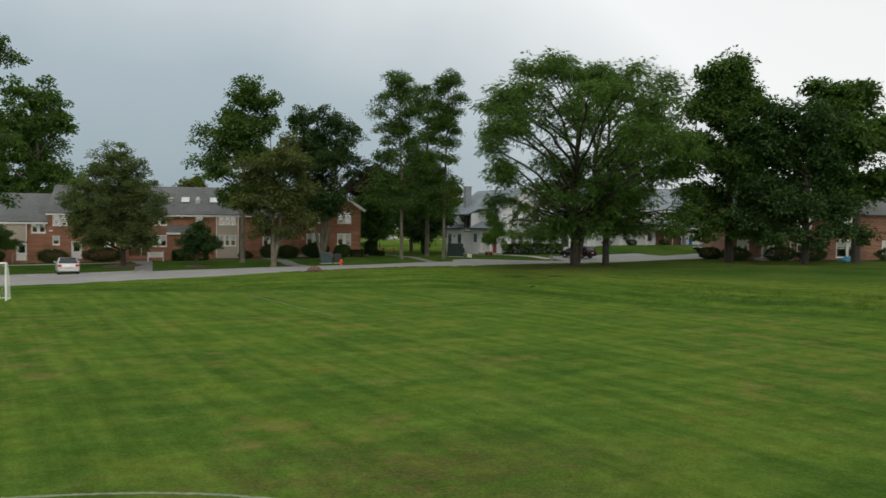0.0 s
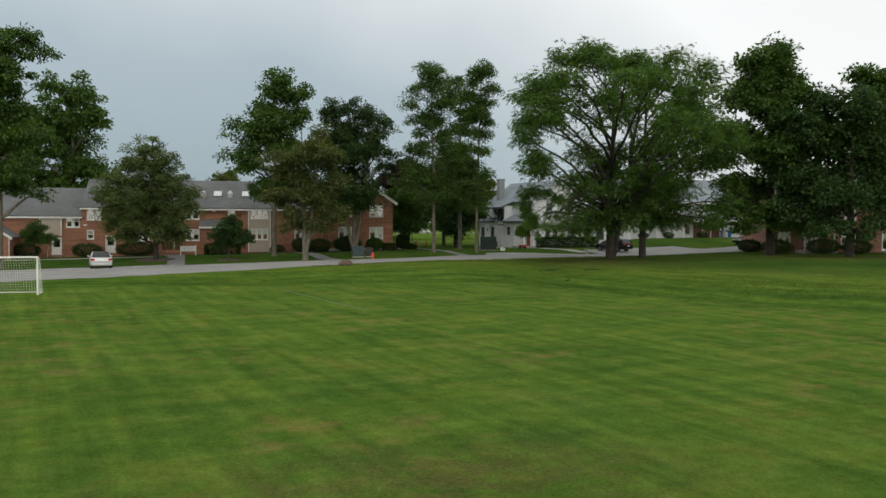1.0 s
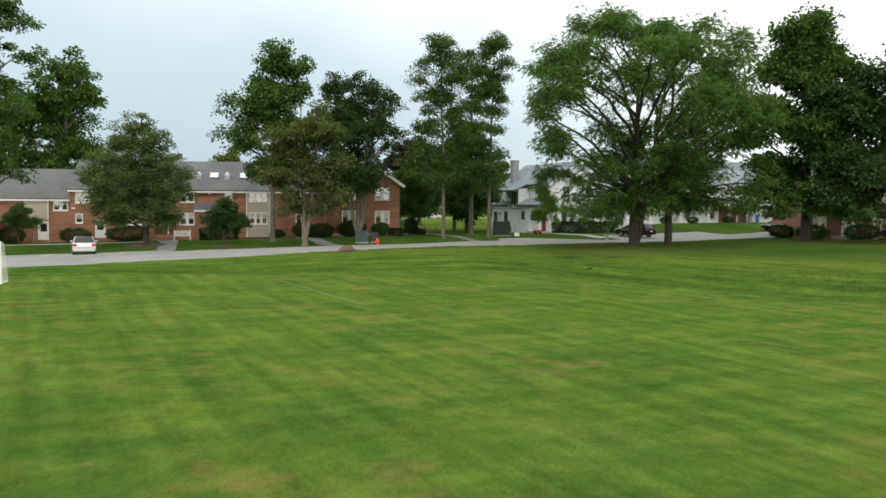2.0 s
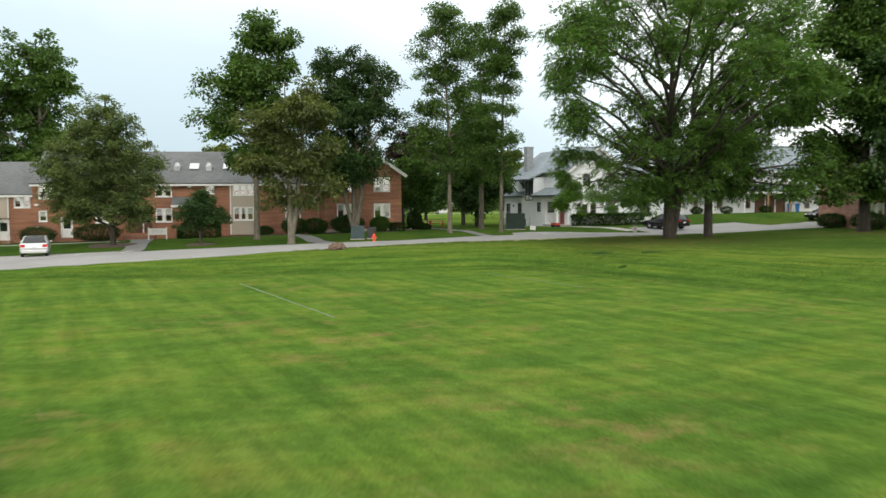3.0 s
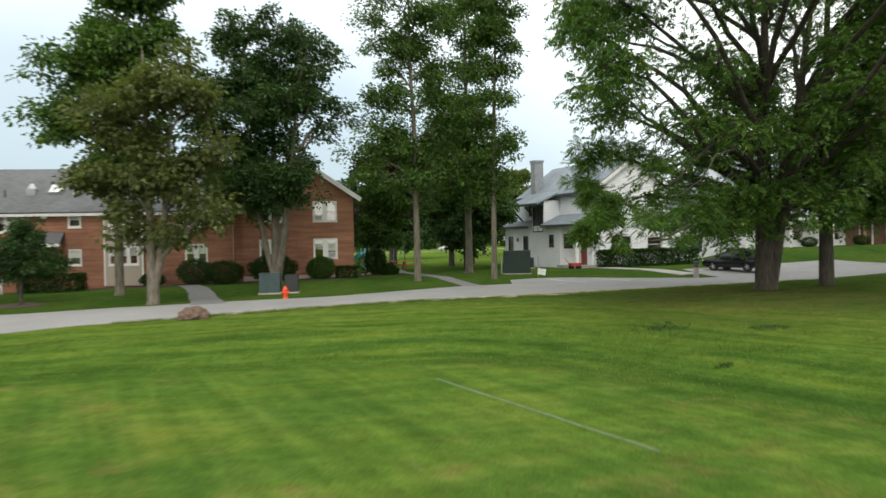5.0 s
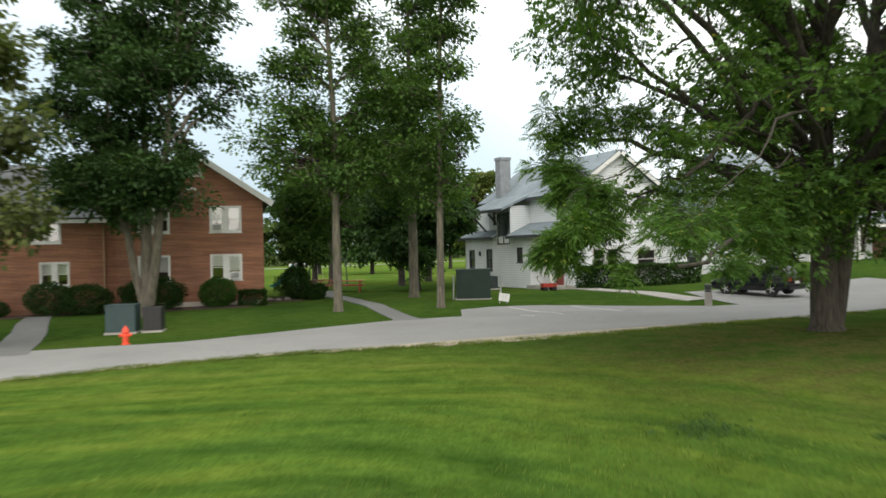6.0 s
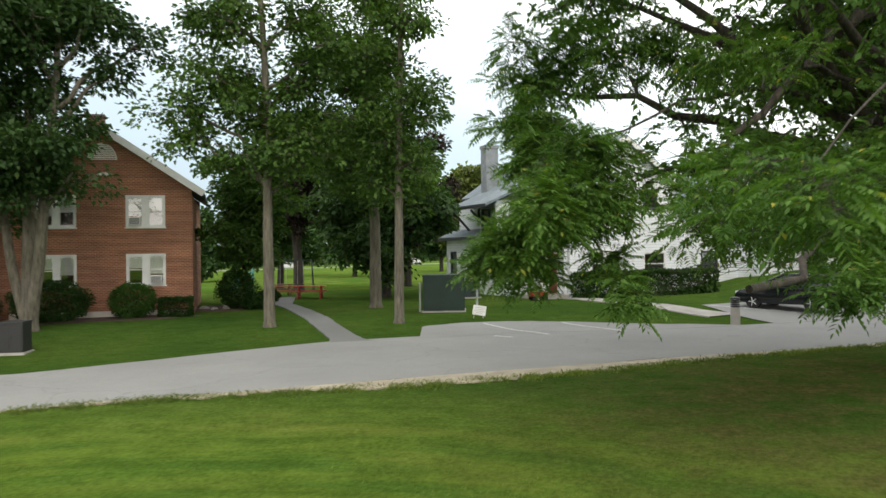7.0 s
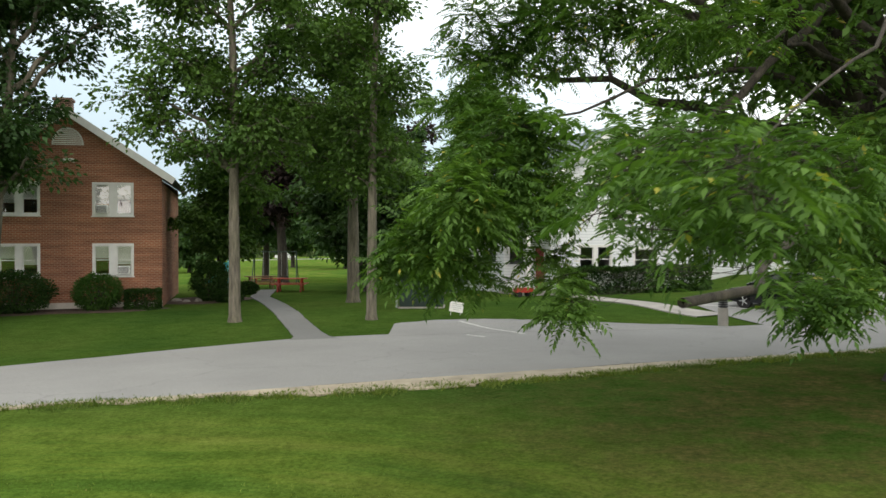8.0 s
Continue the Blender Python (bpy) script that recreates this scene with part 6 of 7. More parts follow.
def by_row(x, y):
    p = ROW @ Vector((x, y, 0))
    return on_ground(p.x, p.y, 15)


bush("round clipped green bush against the brick wall", by_wing(-3.2, -1.2), (0.95, 0.9, 1.55), LEAF_BUSH, count=9000, seed=31)
bush("low clipped square bush by the house corner", by_wing(-1.45, -1.1), (0.68, 0.5, 0.8), LEAF_HEDGE, "box", 5000, 0.09, seed=32)
bush("wide dark clipped yew against the brick wall", by_wing(-6.4, -1.5), (1.6, 1.2, 1.75), LEAF_HEDGE, count=15000, seed=33)
bush("dark shrub near the house corner", by_wing(-9.6, -1.4), (1.3, 1.0, 1.5), LEAF_HEDGE, count=10000, seed=34)
bush("loose flowering shrub below a window", by_row(-11.4, -1.2), (1.2, 0.9, 1.7), LEAF_DARK, count=9000, seed=35)
bush("low dark bush by the bay", by_row(-14.2, -0.9), (0.8, 0.6, 0.9), LEAF_HEDGE, count=5000, seed=36)
bush("dark clipped hedge below the porch", by_row(-20.2, -2.0), (1.9, 0.8, 1.1), LEAF_HEDGE, "box", 9000, 0.12, seed=37)
bush("dark loose shrubs below windows", by_row(-29.5, -1.3), (2.2, 1.0, 1.6), LEAF_HEDGE, count=12000, seed=38)
bush("dark rounded shrub beside a door", by_row(-34.6, -1.4), (1.6, 1.0, 1.5), LEAF_DARK, count=9000, seed=39)
bush("dark rounded shrub beside the gabled entry", by_row(-40.8, -1.2), (1.4, 0.9, 1.7), LEAF_HEDGE, count=9000, seed=40)
bush("tall dark clipped hedge along the farmhouse", pose(12.0, 110.8, level_at(12.0, 110.8), 0, 0, 28), (4.2, 0.9, 1.25), LEAF_HEDGE, "box", 22000, 0.14, seed=41, name="hedge", category="hedge")
bush("dark rounded evergreen beside the brick house", on_ground(-8.5, 104.8), (0.8, 0.8, 2.0), LEAF_HEDGE, "ball", 10000, seed=42, name="evergreen", category="shrub")
for k, (x, y, a, h) in enumerate(((-7.4, 104.3, 0.7, 0.6), (-9.6, 108, 1.2, 1.6), (-8.6, 110.5, 0.6, 0.7))):
    bush("low dark shrub in a mulched bed", on_ground(x, y), (a, a * 0.8, h), LEAF_HEDGE, count=4500, seed=50 + k)
for k, (x, y, a, h) in enumerate(((32.2, 101.4, 1.3, 1.4), (33.5, 96.0, 1.6, 1.5), (38.5, 96.2, 1.8, 1.6), (42.0, 96.0, 1.6, 1.5), (51, 95.5, 2.2, 1.5))):
    bush("dark overgrown bush before the brick house", on_ground(x, y), (a, a * 0.8, h), LEAF_HEDGE, count=8000, seed=60 + k, leaf=0.09)
for k, (x, y) in enumerate(((22.6, 117.6), (26.2, 118.8), (31.0, 120.3), (41.5, 123.6))):
    bush("small dark shrub at the white house wall", on_ground(x, y - 1.2), (0.7, 0.6, 0.8), LEAF_HEDGE, count=3000, seed=70 + k)


def bed(label, centre, a, b, rz):
    bm = bmesh.new()
    rings = []
    rng = np.random.default_rng(int(abs(centre[0] * 7)))
    for r in (1.0, 0.8, 0.4):
        ring = []
        for k in range(28):
            t = 2 * math.pi * k / 28
            w = r * (1 + 0.06 * math.sin(5 * t))
            x, y = centre[0] + w * (a * math.cos(t) * math.cos(rz) - b * math.sin(t) * math.sin(rz)), centre[1] + w * (a * math.cos(t) * math.sin(rz) + b * math.sin(t) * math.cos(rz))
            ring.append(bm.verts.new((x, y, level_at(x, y) + (-0.02 if r == 1 else 0.05))))
        rings.append(ring)
    for p, q in zip(rings, rings[1:]):
        for k in range(28):
            bm.faces.new((p[k], p[(k + 1) % 28], q[(k + 1) % 28], q[k]))
    bm.faces.new(rings[-1])
    return tagged(part("mulch_bed", bm, SOIL, None), label, "garden bed", kind="structure")


wb = WING @ Vector((-4.8, -0.9, 0))
bed("dark mulched bed along the brick gable", (wb.x, wb.y), 4.6, 1.6, radians(19.5))
bed("dark mulched bed beside the back lawn", (-9.1, 106.2), 2.0, 3.2, 0)
bed("bare earth ring round a tree", (-31.4, 85.1), 2.2, 1.6, 0.2)
bed("bare earth ring round a small tree", (-24.1, 85.7), 1.3, 1.0, 0.2)
rb = ROW @ Vector((-16.0, -0.9, 0))
bed("dark mulched bed along the apartments", (rb.x, rb.y), 7.2, 1.1, radians(15))


# ---- trees ----
def walnut_leaves(name, pos, axis, size, material, rng, width):
    """Feathered leaves: a drooping midrib with leaflets in pairs and one at the tip; fewer and larger leaflets high in the crown."""
    P, A, S, R = [], [], [], []
    for few, chosen in ((4, size > 0.125), (8, size <= 0.125)):
        at0, way, big = pos[chosen], axis[chosen], size[chosen]
        n = len(at0)
        if not n:
            continue
        way = way / (np.linalg.norm(way, axis=1, keepdims=True) + 1e-9)
        side = np.cross(way, np.array([0, 0, 1.0]) + rng.normal(0, 0.35, (n, 3)))
        side /= np.linalg.norm(side, axis=1, keepdims=True) + 1e-9
        length = big[:, None] * (1.8 if few == 4 else 3.6)
        p, q, r = [], [], []
        for k in range(few):
            t = 0.16 + 0.84 * k / (few - 1)
            at = at0 + way * length * t
            at[:, 2] -= length[:, 0] * 0.24 * t * t
            for s in (-1, 1) if k < few - 1 else (0,):
                out = way * 0.5 + side * s * 0.95
                out[:, 2] -= 0.22 + 0.25 * t
                p.append(at)
                q.append(out + rng.normal(0, 0.08, (n, 3)))
                r.append(big * (0.72 + 0.5 * math.sin(math.pi * min(1, t * 0.9))))
        order = np.arange(n * len(p)).reshape(len(p), n).T.ravel()
        P.append(np.concatenate(p)[order])
        A.append(np.concatenate(q)[order])
        S.append(np.concatenate(r)[order])
        R.append(np.full((len(order), 2), (0.5, 0.54) if few == 4 else (0.2, 0.36)))
    R = np.concatenate(R)
    return leaf_mesh(name, np.concatenate(P), np.concatenate(A), np.concatenate(S), material, rng, R[:, 1:], 0.07, R[:, :1])


def mass(*spots, flat=0.78):
    return [(x, y, z, r, r, r * flat) for x, y, z, r in spots]


tree("tall slender maple with a pale grey trunk by the footpath", (-4.0, 95.3), mass((-0.5, -0.3, 20.0, 1.8), (-2.7, 0, 16.4, 1.4), (-1.2, -1, 18.4, 1.5), (-0.5, 0.6, 14.9, 2.0), (1.0, 0.2, 13.4, 1.5), (-1.5, -0.3, 11.4, 1.4), (1.3, 0, 11.4, 1.4), (-1.3, -0.6, 8.7, 1.4), (1.5, 0.2, 9.3, 1.5), (-2.7, -0.3, 6.9, 1.4), (-1.0, -1.0, 6.3, 1.3), (1.2, -0.3, 6.7, 1.5), (2.4, 0.4, 7.7, 1.3), (0.5, 0.8, 5.5, 1.1), (-1.6, 0.4, 13.2, 1.3), (0.9, -0.4, 16.4, 1.5), (-2.0, -0.2, 14.6, 1.2), (0.6, 0.3, 18.6, 1.4), (-2.2, 0.2, 18.0, 1.2), (-2.4, 0, 9.6, 1.6), (-3.2, -0.2, 8.0, 1.4), (-2.0, 0.2, 11.8, 1.5), (0.4, 0.4, 7.8, 1.8), (2.2, 0, 10.4, 1.4)), 0.215, 4.2, LEAF_MAPLE, BARK_GREY, seed=11, clumps=122, leaves=50, leaf=0.18, clump_r=1.05, bare=5)
tree("tall maple with a dense middle crown", (-1.5, 104.0), mass((-1.3, -0.1, 18.8, 2.4), (-0.1, 0.2, 14.7, 2.2), (-0.9, -0.5, 10.7, 2.6), (-1.9, 0, 7.5, 2.4), (-0.9, 0.4, 20.7, 1.5), (0.9, 0.5, 6.4, 2.0), (1.4, 0, 9.4, 1.9), (-2.6, 0.3, 9.2, 1.7), (0.2, -1.0, 12.4, 1.8), (-0.5, -1.2, 5.4, 1.5), (0.5, 0, 16.7, 1.8), (-1.8, 0, 13.0, 1.8)), 0.285, 4.2, LEAF_MAPLE, BARK_GREY, seed=12, clumps=94, leaves=48, leaf=0.2)
tree("tall narrow maple with bare twigs at the top", (0.7, 96.4), mass((0.6, 0.1, 20.3, 1.5), (1.4, 0, 18.2, 1.2), (-0.1, -0.5, 15.4, 1.5), (0.3, 0.3, 13.2, 1.3), (-1.0, 0.1, 17.4, 1.4), (0.4, 0, 11.4, 1.2), (-0.9, 0.3, 10.2, 1.3), (0.7, -0.3, 8.8, 1.2), (-0.9, -0.3, 7.4, 1.3), (0.6, 0.3, 6.3, 1.1), (-0.6, 0.4, 5.3, 1.1), (0.9, 0.2, 16.6, 1.2), (-0.6, 0.2, 19.0, 1.1), (1.3, 0, 14.4, 1.0)), 0.19, 4.2, LEAF_MAPLE, BARK_GREY, seed=13, clumps=92, leaves=46, leaf=0.18, clump_r=1.0, bare=14)
tree("olive-leaved tree with a twisted pale divided trunk", (-15.9, 84.0), mass((0.9, -0.8, 10.8, 2.2), (-0.8, 0.4, 8.2, 1.8), (2.5, 0, 10.4, 1.6), (0.6, 0.7, 6.5, 2.2), (2.7, 0.1, 4.6, 1.6), (-0.8, -0.8, 4.8, 1.4), (1.2, 0.9, 12.8, 1.3), (-2.5, 0.2, 6.6, 1.8), (2.2, -0.6, 3.7, 1.4), (-2.6, 0.2, 9.6, 1.9), (-1.3, 0.1, 3.6, 1.3), (3.4, 0.4, 7.6, 1.6)), 0.28, 1.6, LEAF_OLIVE, BARK_GREY, seed=14, clumps=90, leaves=34, trunks=((0, 0), (0.3, 0.1)), bare=16, fan=0.75)
tree("broad maple with a straight grey trunk on the lawn", (-20.4, 89.3), mass((0.4, 0.4, 17.3, 2.3), (2.5, -0.1, 17.1, 1.8), (-2.1, 1.2, 15.6, 1.7), (-4.3, 0, 12.5, 1.4), (-1.1, 1, 12.5, 2.8), (1.1, -0.6, 13.8, 1.9), (-2.9, -1.6, 10, 2.0), (0, 0.8, 7.4, 2.3), (-1.8, 2.1, 6.8, 2.0), (0.6, 0.4, 18.6, 1.8), (-1.0, 0.5, 14.4, 2.2), (2.2, 0.3, 15.2, 1.9), (-3.2, 0.3, 13.6, 1.8), (1.6, 0.3, 11.6, 2.0), (-4.6, 0, 10.6, 1.4), (2.6, 0, 9.4, 1.6)), 0.28, 4.0, LEAF_MAPLE, BARK_GREY, seed=15, clumps=125, leaves=44, bare=8)
tree("dense dark maple beside the brick gable", (-12.7, 94.2), mass((-2.3, 0.3, 15.7, 2.1), (1.0, 0.2, 15.7, 2.1), (-0.5, 1.1, 12.7, 3.4), (1.5, -0.4, 11.3, 2.0), (-1.5, 0.5, 8.7, 2.3), (-3.2, 0.2, 12.4, 2.4), (-4.0, 0.4, 9.6, 2.2), (-2.6, 0.3, 7.0, 1.9), (0.4, -0.8, 5.6, 1.2), (-2.2, -0.3, 5.7, 1.5), (-0.6, -1.2, 6.9, 1.5), (-3.7, 0, 7.1, 1.6), (1.0, 0, 8.9, 1.4), (2.3, 0.3, 12.6, 1.6), (3.2, -0.3, 11.4, 1.3), (3.5, 0, 13.4, 1.4), (4.2, 0.6, 10.6, 0.9), (3.2, 0.4, 9.5, 0.9), (-1.4, 1.2, 6.8, 2.3), (2.4, -0.4, 14.2, 1.5), (0.6, -0.6, 6.4, 1.2), (0, -1.8, 10.5, 2.4), (0.3, -1.2, 5.0, 1.2), (2.2, -0.8, 5.7, 1.0), (2.2, 0.4, 8.0, 1.3), (-1.2, 0.6, 4.9, 1.2), (0, -1.4, 6.2, 2.0), (-1.6, -1.0, 5.4, 1.7), (1.2, -1.0, 6.6, 1.8), (-3.0, -0.6, 6.0, 1.8)), 0.31, 1.6, LEAF_DARK, BARK_GREY, seed=16, clumps=182, leaves=62, trunks=((-0.05, 0.1), (0.36, -0.15), (-0.45, 0.0)), leaf=0.2, fan=0.62)
tree("round soft-leaved ornamental tree on the lawn", (-31.4, 85.1), mass((-1.0, -0.4, 6.2, 4.0), (-3.8, -0.6, 5.2, 2.7), (2.0, 0, 5.2, 2.8), (-0.6, -1.0, 9.8, 2.4), (-2.6, -0.5, 8.2, 2.5), (1.2, -0.3, 8.0, 2.3), (-4.6, 0, 3.6, 1.9), (2.4, -1.2, 3.4, 1.9), (-1.0, -1.6, 3.6, 2.4), (-0.8, -0.4, 11.6, 1.8), (-2.6, 0, 10.2, 1.8), (1.0, 0, 10.0, 1.8), (-5.0, 0, 6.4, 2.0), (3.0, 0, 6.4, 2.0), (-3.2, -1.2, 2.7, 1.6), (0.6, -1.6, 2.7, 1.6), (2.8, -1.0, 2.6, 1.4)), 0.26, 1.5, LEAF_GREY, BARK_DARK, seed=17, leaf=0.17, clumps=220, leaves=52, bare=40, clump_r=0.85)
tree("small dense dark tree before the apartments", (-24.1, 85.7), mass((0, 0, 3.4, 1.5), (-0.9, 0, 2.2, 1.5), (1.1, 0, 2.3, 1.5), (0.3, 0, 4.3, 0.9)), 0.12, 0.9, LEAF_DARK, BARK_DARK, seed=23, leaf=0.13, clumps=50, leaves=60, clump_r=0.6, name="small_tree")
tree("small leafy tree beside a white door", (-45.3, 87.2), mass((0, 0, 3.2, 1.3), (-0.9, 0, 2.4, 1.1), (1.0, 0, 2.3, 1.2)), 0.1, 1.0, LEAF_MAPLE, BARK_DARK, seed=24, leaf=0.13, clumps=36, leaves=46, clump_r=0.6, name="small_tree")
tree("tall maple behind the apartment row", (-57, 118), mass((1.1, -2.9, 21.0, 4.3), (-3.1, 2.6, 16.1, 5.3), (4.8, -2.9, 18.2, 3.0), (-7.8, -0.7, 12.3, 3.8), (0.6, 0.2, 12.3, 4.2), (-4.9, -0.7, 17.7, 3.7), (-9.7, 0, 15.5, 4.1), (4.5, 0, 11, 3.4), (0.5, 0, 8.5, 4.0), (-5.5, 0, 9.0, 4.0)), 0.5, 5, LEAF_MAPLE, BARK_GREY, seed=25, leaf=0.38, clumps=180, leaves=46, clump_r=1.4)
tree("tall maple at the end of the parking strip", (-43, 77), mass((1.6, 1.2, 21.4, 2.1), (3.7, 1.6, 20.4, 1.3), (2.1, -1.1, 17.9, 2.0), (4.7, 0, 17.0, 1.1), (1.8, 1, 14.5, 2.0), (3.8, -0.7, 12.2, 1.9), (2.6, -1.6, 9.6, 2.3), (3.1, 1.4, 6.9, 1.3), (-0.8, -1.1, 19.7, 3.4), (-1.6, -1, 14.5, 3.4), (-1.1, 2.1, 10.2, 2.8), (0.4, 0.4, 17.2, 2.2), (0.6, -0.4, 12.4, 2.4), (0.8, 0.4, 8.2, 2.0), (-3.4, 0, 17.0, 2.6), (-3.8, 0, 11.6, 2.8)), 0.45, 4, LEAF_MAPLE, BARK_GREY, seed=26, clumps=180, leaves=46, bare=10)

# the great walnut: its high masses, and the low boughs that hang towards the field
def dome(seed, count, centre, radii, lowest, least, most, power=2.6, gaps=0.14):
    """Leafy masses spread over a broad, flat-topped crown, with gaps, and a few inside it."""
    rng = np.random.default_rng(seed)
    spots = []
    for k in range(count):
        z = 1 - 2 * (k + 0.5) / count
        a = k * 2.39996 + rng.uniform(-0.25, 0.25)
        u = np.array([math.cos(a) * math.sqrt(1 - z * z), math.sin(a) * math.sqrt(1 - z * z), z]) + rng.normal(0, 0.06, 3)
        reach = 1 / (np.abs(u / np.array(radii)) ** power).sum() ** (1 / power)
        r = rng.uniform(least, most)
        p = np.array(centre) + u * (reach - 0.8 * r) * rng.uniform(0.90, 1.03)
        if p[2] < lowest or rng.random() < gaps:
            continue
        spots.append((*p, r))
        if rng.random() < 0.22 and p[2] > lowest + 3:
            spots.append((*(np.array(centre) + (p - np.array(centre)) * rng.uniform(0.35, 0.6)), r * 0.85))
    return spots


WALNUT_SKIRT = ((-6.8, 0, 8.4, 1.7), (-1.5, 2, 7.0, 1.8), (-7.2, -2.5, 8.9, 1.9), (3.5, -4.5, 8.0, 2.0), (7.8, 1.5, 9.0, 2.2), (-0.5, -5.5, 6.4, 1.6), (2.2, -5.3, 8.0, 1.8), (-0.3, -3.5, 4.2, 1.2), (-1.9, -3.4, 4.1, 1.1), (1.2, -3.6, 4.6, 1.2), (4.2, -2.0, 5.4, 1.6), (6.0, 0.5, 6.2, 1.8), (-4.5, -5.6, 7.3, 1.1), (-2.4, -6.1, 6.5, 1.1), (-5.9, -0.5, 4.3, 1.1), (-8.0, 0.2, 6.4, 1.5), (-4.8, -0.6, 3.0, 1.1), (-3.4, 1.2, 7.9, 1.5), (-1.2, 2.0, 3.6, 1.5), (1.6, 1.4, 4.2, 1.6), (1.8, 0.4, 7.0, 2.0), (-1.0, 0.8, 9.0, 2.0), (4.2, 0.8, 8.6, 2.0), (2.6, -2.4, 10.6, 1.9), (-3.4, -2.0, 10.2, 1.9))


def inner(seed, count, low, high, least, most):
    """Leafy masses scattered between two corners, low in a crown."""
    rng = np.random.default_rng(seed)
    return [(*rng.uniform(low, high), rng.uniform(least, most)) for _ in range(count)]


WALNUT_CORE = inner(3, 23, (-4.2, -4.6, 3.3), (6.0, 3.0, 9.4), 0.9, 1.6) + inner(8, 9, (-3.2, -5.0, 2.5), (2.0, -2.6, 4.6), 0.8, 1.2)
WALNUT_HIGH = mass(*WALNUT_CORE, *dome(4, 78, (0.5, -2.2, 11.6), (10.5, 12.2, 9.4), 8.8, 1.6, 2.4, gaps=0.22), *WALNUT_SKIRT)
WALNUT_NEAR = mass((-7.18, -14.7, 3.07, 0.11), (-7.38, -14.4, 3.14, 0.11), (-7.08, -14.7, 3.02, 0.12), (-6.84, -14.3, 2.96, 0.14), (-7.38, -13.7, 2.98, 0.12), (-7.18, -14.1, 2.92, 0.11), (-6.94, -13.9, 2.83, 0.12), (-6.98, -13.7, 3.24, 0.14), (-6.64, -13.6, 3.17, 0.17), (-6.24, -13.3, 3.22, 0.15), (-7.08, -13.0, 3.35, 0.15), (-7.18, -12.5, 3.45, 0.15), (-7.28, -12.8, 3.19, 0.11), flat=0.85)
WALNUT_TIPS = mass((-7.55, -8.5, 2.72, 0.10), (-7.43, -9.0, 2.46, 0.10), (-7.33, -9.5, 2.26, 0.09), (-7.4, -9.6, 2.16, 0.07), (-5.9, -11.6, 2.42, 0.09), (-5.6, -11.5, 2.34, 0.09), (-5.4, -11.2, 2.5, 0.10), flat=0.85)
WALNUT_LEFT = mass((-8.83, -9.25, 2.85, 0.27), (-8.57, -8.75, 2.58, 0.25), (-8.98, -9.0, 2.72, 0.18), (-8.28, -7.75, 2.34, 0.12), (-8.55, -7.75, 3.06, 0.27), (-8.13, -9.25, 3.44, 0.30), (-8.38, -10.0, 3.26, 0.24), (-7.83, -9.0, 3.95, 0.30), (-7.65, -8.75, 3.36, 0.24), (-7.94, -8.0, 3.2, 0.24), (-8.31, -6.6, 4.2, 0.36), (-8.3, -6.0, 4.7, 0.34), flat=0.85)
WALNUT_SIDE = mass((-8.6, -4.0, 6.4, 0.36), (-8.5, -4.0, 5.75, 0.42), (-8.65, -4.0, 5.0, 0.40), (-8.31, -5.0, 4.4, 0.40), (-7.95, -4.0, 5.8, 0.40), (-7.76, -4.0, 6.4, 0.40), (-7.19, -5.0, 6.0, 0.40), (-6.6, -5.0, 6.15, 0.40), (-6.0, -5.0, 6.0, 0.38), (-5.4, -5.0, 5.75, 0.38), flat=0.85)
WALNUT_TOP = mass((-5.9, -7.5, 5.45, 0.37), (-5.1, -7.6, 5.31, 0.44), (-5.1, -6.4, 4.14, 0.40), (-4.1, -6.7, 4.01, 0.48), (-4.8, -7.4, 3.39, 0.44), (-5.5, -7.2, 3.13, 0.41), (-6.3, -8.1, 3.24, 0.34), (-4.1, -7.7, 3.30, 0.44), (-6.2, -7.1, 3.14, 0.33), (-5.4, -7.2, 3.07, 0.37), (-4.3, -6.5, 3.13, 0.48), (-3.7, -6.7, 2.98, 0.48), (-5.6, -6.2, 3.79, 0.40), (-4.7, -6.5, 3.97, 0.40), (-3.8, -6.8, 3.85, 0.48), (-4.7, -8.5, 3.14, 0.34), (-6.8, -8.0, 3.45, 0.27), (-5.3, -8.3, 3.40, 0.34), flat=0.85)
tree("large spreading black walnut with a stout dark double trunk", (13.9, 84.0), WALNUT_HIGH, 0.45, 3.9, LEAF_WALNUT, BARK_WALNUT, seed=18, clumps=520, twigs=7, leaves=9, leaf=0.16, clump_r=1.2, trunks=((0, 0), (0.62, 0.25)), droop=0.16, leaf_fn=walnut_leaves, bare=12, top=17, boughs=(((-6.8, -12.2, 2.45), 0.14, 0.035, 0.3, 3.4), ((-5.2, -5.0, 4.6), 0.22, 0.06, 0.7, 8.0), ((-6.6, -13.2, 3.35), 0.13, 0.008, 1.9, 3.7), ((-8.3, -7.6, 4.1), 0.13, 0.012, 1.5, 4.4), ((-5.2, -7.0, 5.0), 0.12, 0.015, 1.2, 5.3), ((-3.9, -8.2, 4.5), 0.12, 0.015, 1.0, 4.8)), low=((WALNUT_NEAR, 95, 5, 0.15, 1, 0.37), (WALNUT_TIPS, 34, 4, 0.09, 3, 0.44), (WALNUT_LEFT, 150, 5, 0.19, 4, 0.50), (WALNUT_SIDE, 66, 5, 0.28, 4, 0.6), (WALNUT_TOP, 88, 5, 0.33, 4, 0.52)))


